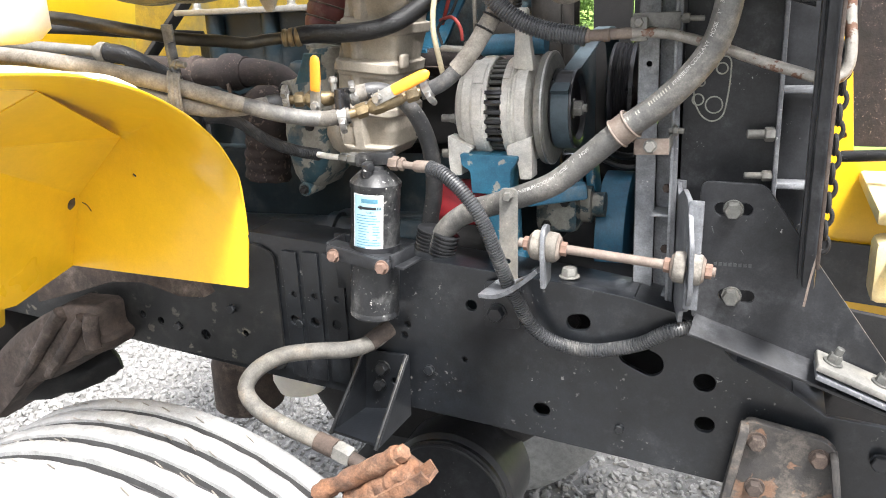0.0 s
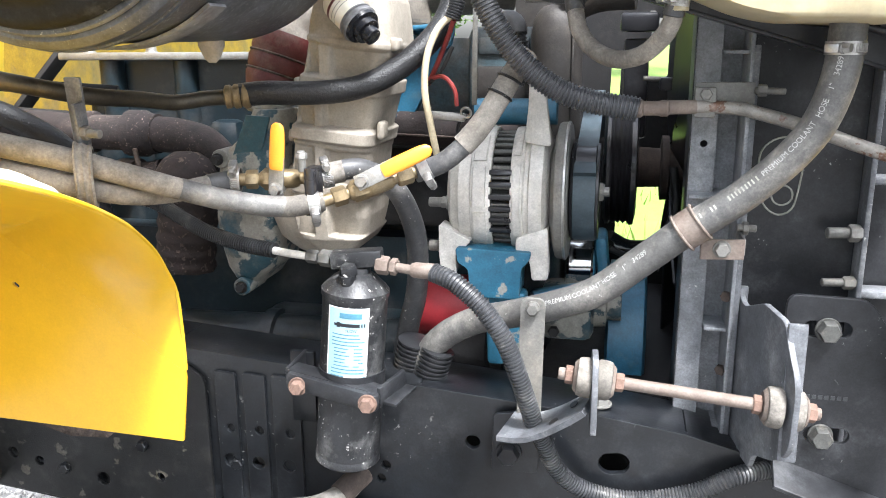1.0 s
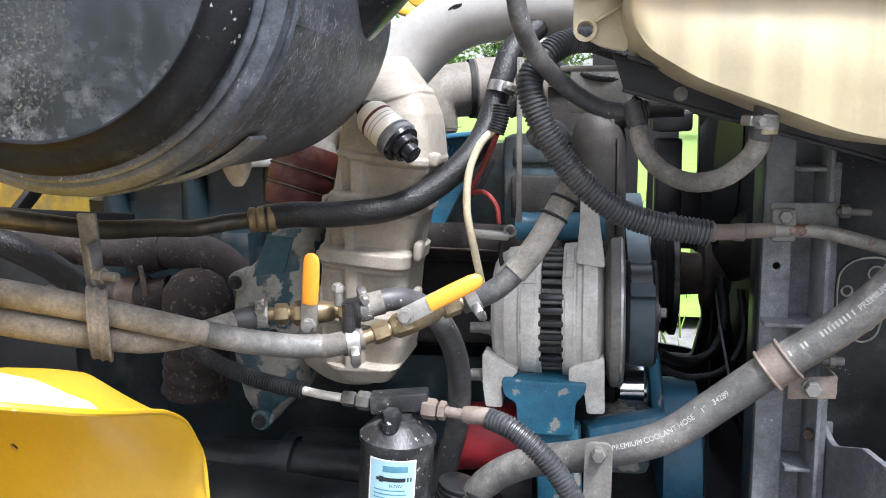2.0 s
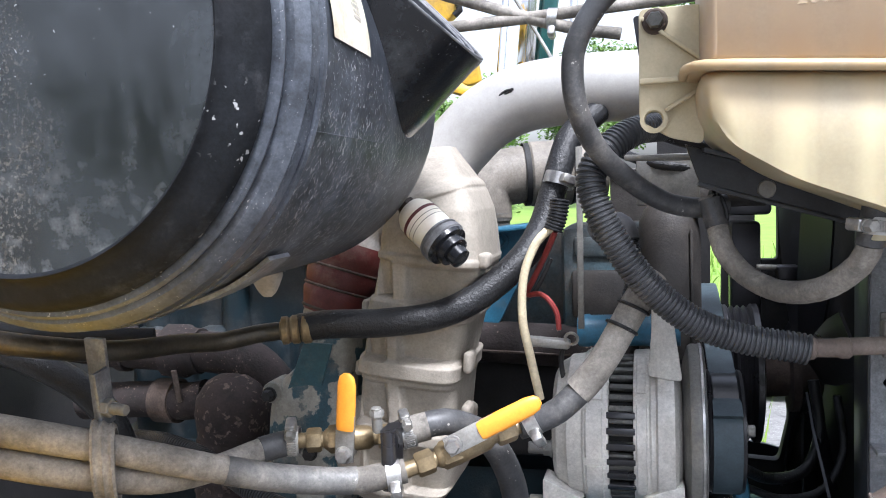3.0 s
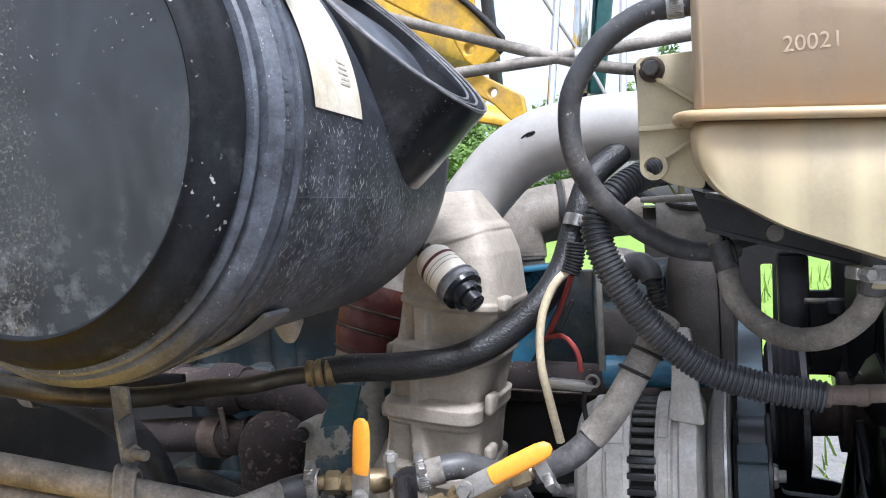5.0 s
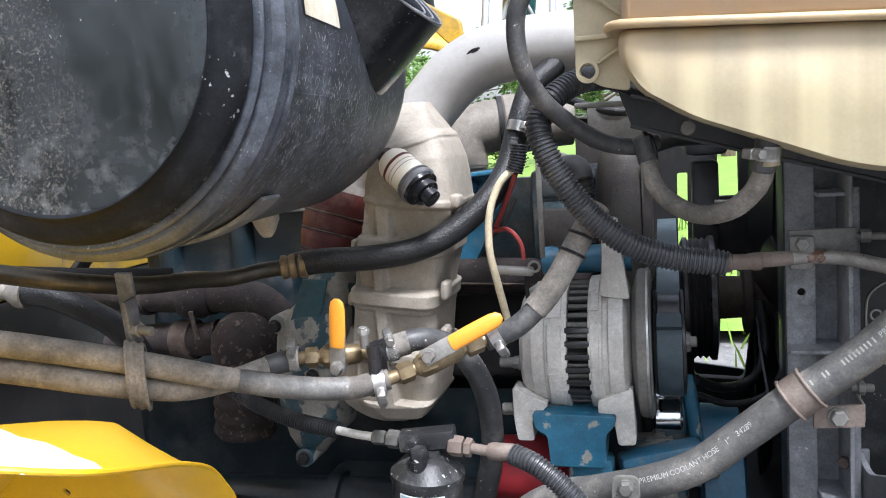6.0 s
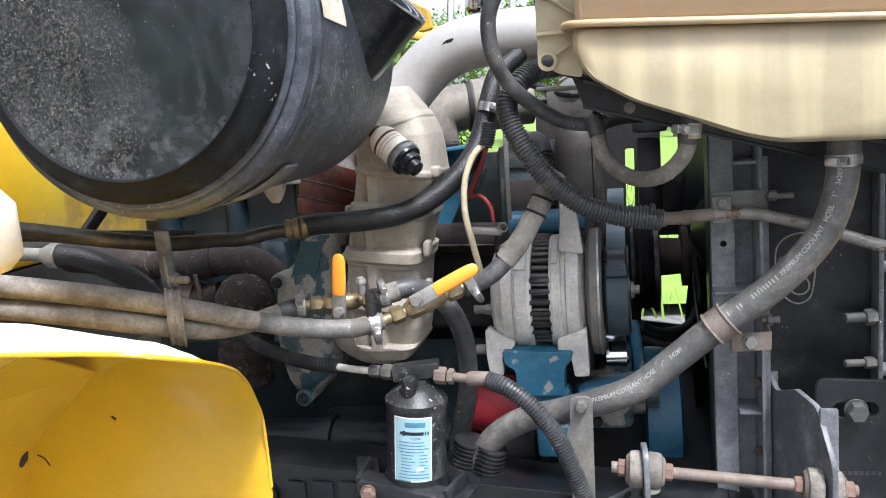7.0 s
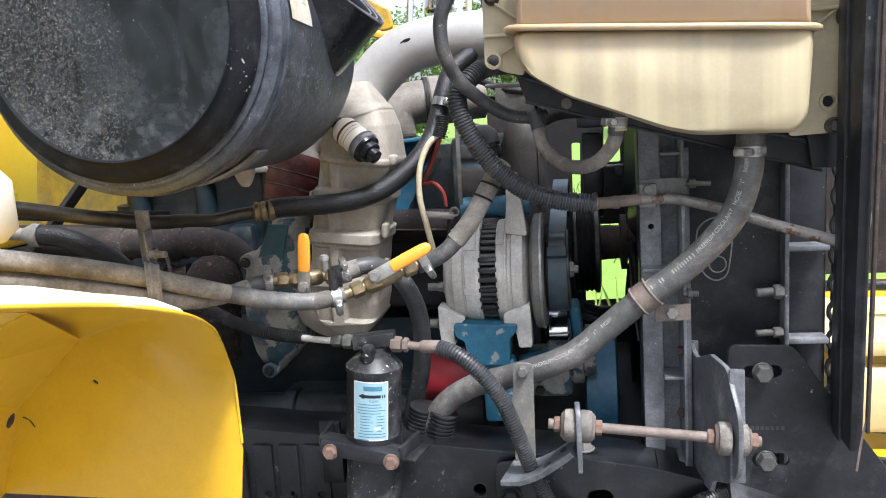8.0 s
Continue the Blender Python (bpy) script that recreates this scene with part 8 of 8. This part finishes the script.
part("cap_rim", lathe(AO, AY, [(0.866, 0.1508), (0.8665, 0.1485), (0.8688, 0.1485), (0.8692, 0.154), (0.871, 0.1558), (0.8728, 0.1556), (0.8733, 0.153), (0.8755, 0.153), (0.876, 0.159), (0.879, 0.1625), (0.883, 0.1652), (0.8935, 0.1656), (0.8947, 0.163), (0.8965, 0.163), (0.8972, 0.1662), (0.9, 0.167), (0.903, 0.1658), (0.9045, 0.162), (0.906, 0.1602)], 112, cap=False), M["cleaner"], cleaner, angle=30)
part("groove_line", lathe(AO, AY, [(0.8668, 0.1492), (0.8686, 0.1492)], 112, cap=False), M["rubber_black"], cleaner)
part("housing", lathe(AO, AY, [(0.903, 0.161), (0.92, 0.1597), (1.0, 0.1567), (1.1, 0.1525), (1.185, 0.149), (1.2, 0.146), (1.21, 0.136), (1.214, 0.1), (1.214, 0.0)], 112, cap=False), M["cleaner"], cleaner)
part("moulding_seam", sweep([AO + AY * 0.908 + Vector((0.161 * math.cos(-0.33), 0, 0.161 * math.sin(-0.33))), AO + AY * 0.98 + Vector((0.1576 * math.cos(-0.33), 0, 0.1576 * math.sin(-0.33))), AO + AY * 1.05 + Vector((0.1548 * math.cos(-0.33), 0, 0.1548 * math.sin(-0.33)))], 0.0004, 6, 0.01), M["cleaner"], cleaner)
rc, rn = Vector((-0.543, 1.107, 1.746)), Vector((0.71, 0.0, 0.704)).normalized()
rot = axes_to(rn)


def spout_ring(d, r):
    return [rc + rn * d + rot @ Vector((r * math.cos(a), r * math.sin(a), 0)) for a in np.linspace(0, 2 * math.pi, 73)[:-1]]


outer = [spout_ring(d, r) for d, r in ((-0.19, 0.096), (-0.12, 0.0965), (-0.05, 0.0975), (-0.012, 0.0985), (-0.006, 0.0992), (-0.001, 0.0992), (0.0, 0.0982))]
inner = [spout_ring(d, r) for d, r in ((-0.001, 0.0965), (-0.004, 0.0955), (-0.004, 0.0905), (-0.001, 0.0895), (-0.001, 0.0875), (-0.005, 0.0865), (-0.006, 0.0815), (-0.002, 0.0805), (-0.002, 0.0785), (-0.008, 0.0775), (-0.08, 0.0765), (-0.12, 0.076))]
spout = part("inlet_spout", loft(outer + inner), M["spout"], cleaner, "open black inlet spout", angle=30)
each("spout_ring", [ring(rc + rn * 0.0002, rn, 0.0978, 0.0012, 72), ring(rc - rn * 0.0008, rn, 0.0885, 0.0012, 72), ring(rc - rn * 0.0018, rn, 0.0795, 0.0012, 72)], M["spout_edge"], spout, "pale ring edge")
part("cap_lug", [lathe(AO + Vector((0.17 * math.cos(0.62), 0.9, 0.17 * math.sin(0.62) - 0.024)), (0.3, 0, 1), [(-0.01, 0.02), (0.0, 0.026), (0.02, 0.026), (0.024, 0.02)], 24)], M["cleaner"], cleaner)


def on_cleaner(a0, a1, y0, y1, lift, na=10, ny=4):
    verts, faces = [], []
    for j in range(ny + 1):
        y = y0 + (y1 - y0) * j / ny
        r = 0.1592 - (y - 0.935) * 0.042 + lift
        for i in range(na + 1):
            a = a0 + (a1 - a0) * i / na
            verts.append(AO + AY * y + Vector((r * math.cos(a), 0, r * math.sin(a))))
    for j in range(ny):
        for i in range(na):
            k = j * (na + 1) + i
            faces.append((k, k + 1, k + na + 2, k + na + 1))
    return verts, faces


pl = part("paper_label", on_cleaner(0.02, 0.74, 0.926, 0.996, 0.0012, 20, 8), M["paper"], cleaner, "weathered cream paper label with a torn edge")
part("label_print", [on_cleaner(0.15 + 0.024 * k, 0.163 + 0.024 * k, 0.968 + 0.002 * (k % 2), 0.983, 0.0016) for k in range(5)], M["print_grey"], pl)
part("label_stain", on_cleaner(0.5, 0.62, 0.93, 0.938, 0.0015), M["rust_orange"], pl, "brown stain")
rndc = random.Random(4)


def on_rim(k, count, a0, a1):
    a = a1 - (a1 - a0) * (k + 0.5) / count
    out, along = Vector((math.cos(a), 0, math.sin(a))), Vector((math.sin(a), 0, -math.cos(a)))
    m = Matrix((along, AY, out)).transposed().to_4x4()
    m.translation = AO + out * 0.1655 + AY * 0.882
    return m


part("moulded_words", [lettering(ch, 0.0105, on_rim(k, 11, -0.62, -0.14), 0.0001) for k, ch in enumerate("FOOT POUNDS") if ch != " "], M["cleaner"], cleaner, "raised moulded lettering")
part("moulded_line", [moved(beam((-0.0022, 0.004, 0), (0.0022, 0.004, 0), 0.005, 0.0001, (0, 0, 1), 0.0), on_rim(k, 12, -0.1, 0.42)) for k in range(12) if k not in (2, 6)], M["cleaner"], cleaner)
scr = []


def flake(p, q, w, n):
    side = (q - p).cross(n).normalized() * w / 2
    scr.append(([p - side, q - side * 0.4, q + side * 0.4, p + side], [(0, 1, 2, 3)]))


for _ in range(3400):
    a = -1.3 + 1.3 * math.sqrt(rndc.random()) if rndc.random() < 0.25 else rndc.uniform(-1.3, -0.25)
    y = rndc.uniform(0.912, 1.17)
    r = float(np.interp(y, [0.903, 0.92, 1.0, 1.1, 1.185], [0.161, 0.1597, 0.1567, 0.1525, 0.149])) + 0.0004
    n = Vector((math.cos(a), 0, math.sin(a)))
    p = AO + n * r + AY * y
    tang = Vector((-math.sin(a), rndc.uniform(-0.9, 0.9), math.cos(a)))
    flake(p, p + tang * rndc.choice((0.0008, 0.0014, 0.0024, 0.004)), rndc.uniform(0.0002, 0.0009), n)
for _ in range(420):
    a, rr = rndc.uniform(0, 6.28), 0.12 * math.sqrt(rndc.random())
    x, z = rr * math.cos(a), rr * math.sin(a)
    if x > 0.0 and rndc.random() < 0.6:
        continue
    p = AO + AY * (0.8521 - 0.002 * (rr / 0.115) ** 2 - 0.0003) + Vector((x, 0, z))
    flake(p, p + Vector((rndc.uniform(-1, 1), 0, rndc.uniform(-1, 1))) * rndc.choice((0.0008, 0.0014, 0.0028)), rndc.uniform(0.0002, 0.0007), Vector((0, -1, 0)))
for _ in range(420):
    cx, cz, sp = rndc.choice(((-0.674, 1.562, 0.013), (-0.7, 1.6, 0.03), (-0.622, 1.541, 0.014)))
    x, z = rndc.gauss(cx, sp), rndc.gauss(cz, sp)
    rr = math.hypot(x - AO.x, z - 1.666)
    if rr > 0.122:
        continue
    p = Vector((x, 0.8512 - 0.002 * (rr / 0.115) ** 2, z))
    flake(p, p + Vector((rndc.uniform(-1, 1), 0, rndc.uniform(-1, 1))) * rndc.choice((0.0006, 0.001, 0.002)), rndc.uniform(0.0002, 0.0006), Vector((0, -1, 0)))
tagged(part("scratch", scr, M["scuff"], cleaner, "pale scratches and grit"), kind="stuff")
mount = thing("cleaner_strap", (-0.74, 0.93, 1.5), "steel mounting strap under the air cleaner", "strap")
part("strap", strap_along([AO + AY * 0.96 + Vector((0.162 * math.cos(a), 0, 0.162 * math.sin(a))) for a in np.linspace(-2.6, -0.9, 14)], 0.03, 0.003, (0, 1, 0)), M["black_dust"], mount)
ejector = thing("dust_ejector_valve", (-0.677, 1.127, 1.515), "small tan rubber dust ejector valve under the air cleaner", "rubber valve")
part("collar", lathe((-0.677, 1.127, 1.517), (0, 0, -1), [(0, 0.017), (0.006, 0.017), (0.008, 0.014)], 28), M["casting"], ejector)
part("lip", loft([oblong(-0.677 - w, -0.677 + w, 1.127 - d, 1.127 + d, z, 2.4, 24) for z, w, d in ((1.511, 0.0135, 0.0135), (1.503, 0.014, 0.012), (1.494, 0.011, 0.006), (1.488, 0.0075, 0.003), (1.485, 0.004, 0.002))]), M["casting"], ejector)
minder = thing("filter_service_indicator", (-0.55, 1.2, 1.53), "clear and black filter service indicator with a faded label", "indicator")
m0, m1 = Vector((-0.571, 1.214, 1.5585)), Vector((-0.514, 1.188, 1.511))
ma, ml = (m1 - m0).normalized(), (m1 - m0).length
part("stem", rod(m0 - ma * 0.03, m0 + ma * 0.01, 0.0055), M["rust"], minder)
part("stem_nut", hexnut(m0 - ma * 0.004, m0 + ma * 0.006, 0.017), M["rust"], minder)
part("barrel", lathe(m0, ma, [(0.004, 0.009), (0.006, 0.0145), (0.011, 0.0178), (0.014, 0.0192), (0.022, 0.02), (0.043, 0.0198), (0.046, 0.0192)], 40), M["bottle"], minder)
part("collar", lathe(m0, ma, [(0.045, 0.0192), (0.0465, 0.0215), (0.0485, 0.022), (0.0495, 0.0205), (0.051, 0.0205), (0.052, 0.0225), (0.056, 0.0225), (0.0575, 0.021)], 40), M["spout_edge"], minder, "dark moulded collar")
part("cap", lathe(m0, ma, [(0.057, 0.0212), (0.0615, 0.0205), (0.0628, 0.0155), (0.07, 0.015), (0.0705, 0.0105), (0.0795, 0.0098), (0.081, 0.007)], 32), M["spout"], minder, "black reset button cap")
part("print_mark", [lathe(m0 + ma * 0.021, ma, [(0, 0.0202), (0.0035, 0.0202)], 40, cap=False)], M["red"], minder, "faded red band")
part("scale_print", [lathe(m0 + ma * d, ma, [(0, r), (w, r)], 40, cap=False) for d, w, r in ((0.029, 0.0007, 0.0202), (0.034, 0.0007, 0.0202))], M["steel_dust"], minder)

# ---- low hose, small bracket and rusted steering end ----
lowh = thing("hydraulic_hose", (-0.6, 1.0, 0.9), "worn grey hydraulic hose looping from the rail to a steel fitting", "hose")
part("hose", sweep([(-0.528, 1.135, 1.001), (-0.541, 1.11, 0.991), (-0.565, 1.08, 0.988), (-0.613, 1.06, 0.988), (-0.661, 1.04, 0.983), (-0.696, 1.02, 0.964), (-0.705, 1.0, 0.942), (-0.686, 0.99, 0.921), (-0.646, 0.985, 0.903), (-0.577, 0.98, 0.886), (-0.55, 0.978, 0.881)], 0.0128, 20, 0.008), M["hose_worn"], lowh)
each("ferrule", [rod((-0.575, 0.98, 0.8855), (-0.542, 0.976, 0.879), 0.0145), rod((-0.545, 1.105, 0.99), (-0.525, 1.14, 1.004), 0.0145)], M["rust"], lowh)
part("nut", [hexnut((-0.542, 0.976, 0.879), (-0.515, 0.972, 0.872), 0.028)], M["steel_dust"], lowh)
tri = thing("step_bracket", (-0.56, 1.1, 0.84), "black triangular welded bracket below the chassis rail", "bracket")
part("back", plate(rounded([(-0.575, 0.955), (-0.505, 0.957), (-0.512, 0.85), (-0.585, 0.84)], 0.004), [circle(-0.545, 0.93, 0.008), circle(-0.552, 0.9, 0.008), circle(-0.527, 0.908, 0.006)], 0.005, at_y(1.15)), M["frame"], tri)
part("shelf", facets([[Vector((-0.61, 1.08, 0.838)), Vector((-0.52, 1.05, 0.846)), Vector((-0.508, 1.15, 0.856)), Vector((-0.588, 1.15, 0.846))]], 0.005), M["frame"], tri)
part("web", facets([[Vector((-0.578, 1.15, 0.955)), Vector((-0.611, 1.08, 0.838)), Vector((-0.588, 1.15, 0.842))], [Vector((-0.503, 1.15, 0.956)), Vector((-0.518, 1.05, 0.842)), Vector((-0.506, 1.15, 0.85))]], 0.004), M["frame"], tri)
part("edge_strip", [beam((-0.578, 1.149, 0.955), (-0.612, 1.078, 0.836), 0.008, 0.005, (1, 0, 0), 0.001), beam((-0.503, 1.149, 0.956), (-0.518, 1.048, 0.84), 0.008, 0.005, (1, 0, 0), 0.001)], M["frame_worn"], tri)
each("bolt", [hexhead((-0.545, 1.146, 0.93), (0, -1, 0), 0.018, 0.01, 0.013), hexhead((-0.552, 1.146, 0.9), (0, -1, 0), 0.016, 0.009, 0.011)], M["frame_worn"], tri)
steer = thing("steering_cylinder_end", (-0.45, 0.93, 0.8), "flaking orange-rusted steering cylinder end", "steering part")
e0, e1 = Vector((-0.53, 0.9, 0.858)), Vector((-0.392, 0.886, 0.953))
eax = (e1 - e0).normalized()
part("clamp_leg", craggy(lathe(e0, eax, [(d, 0.0128 + 0.0012 * math.sin(d * 120)) for d in np.linspace(0, 0.15, 40)] + [(0.152, 0.0135), (0.158, 0.013), (0.16, 0.009)], 40), 0.0022, 55), M["rust_orange"], steer, "flaking rusty clamp leg")
part("clamp_bolt", craggy(hexhead(e1 - eax * 0.008, eax, 0.02, 0.012, 0.0), 0.0008, 200), M["rust_orange"], steer)
f0, f1 = Vector((-0.5, 0.87, 0.83)), Vector((-0.349, 0.87, 0.944))
trough = [(-0.0135, -0.008), (0.0135, -0.008), (0.0155, 0.009), (0.012, 0.0105), (0.0095, -0.003), (-0.0095, -0.003), (-0.012, 0.0105), (-0.0155, 0.009)]
fm = axes_to(f1 - f0)
part("channel", craggy(loft([[f0.lerp(f1, t) + fm @ Vector((u, v, 0)) for u, v in trough] for t in np.linspace(0, 1, 60)]), 0.0022, 60), M["rust_orange"], steer, "rusty open channel end")
part("clamp_body", craggy(sweep([(-0.48, 0.9, 0.85), (-0.44, 0.89, 0.88), (-0.4, 0.884, 0.915), (-0.375, 0.882, 0.93)], (0.024, 0.017), 30, 0.003, flat=0.7), 0.005, 45), M["rust_orange"], steer)
part("lug", craggy(box((-0.4, 0.9, 0.915), (0.05, 0.03, 0.05), (20, 35, 10), bev=0.008, seg=3), 0.006, 70), M["rust_orange"], steer)
part("stub", rod((-0.52, 0.972, 0.873), (-0.49, 0.97, 0.86), 0.011), M["rust"], steer)
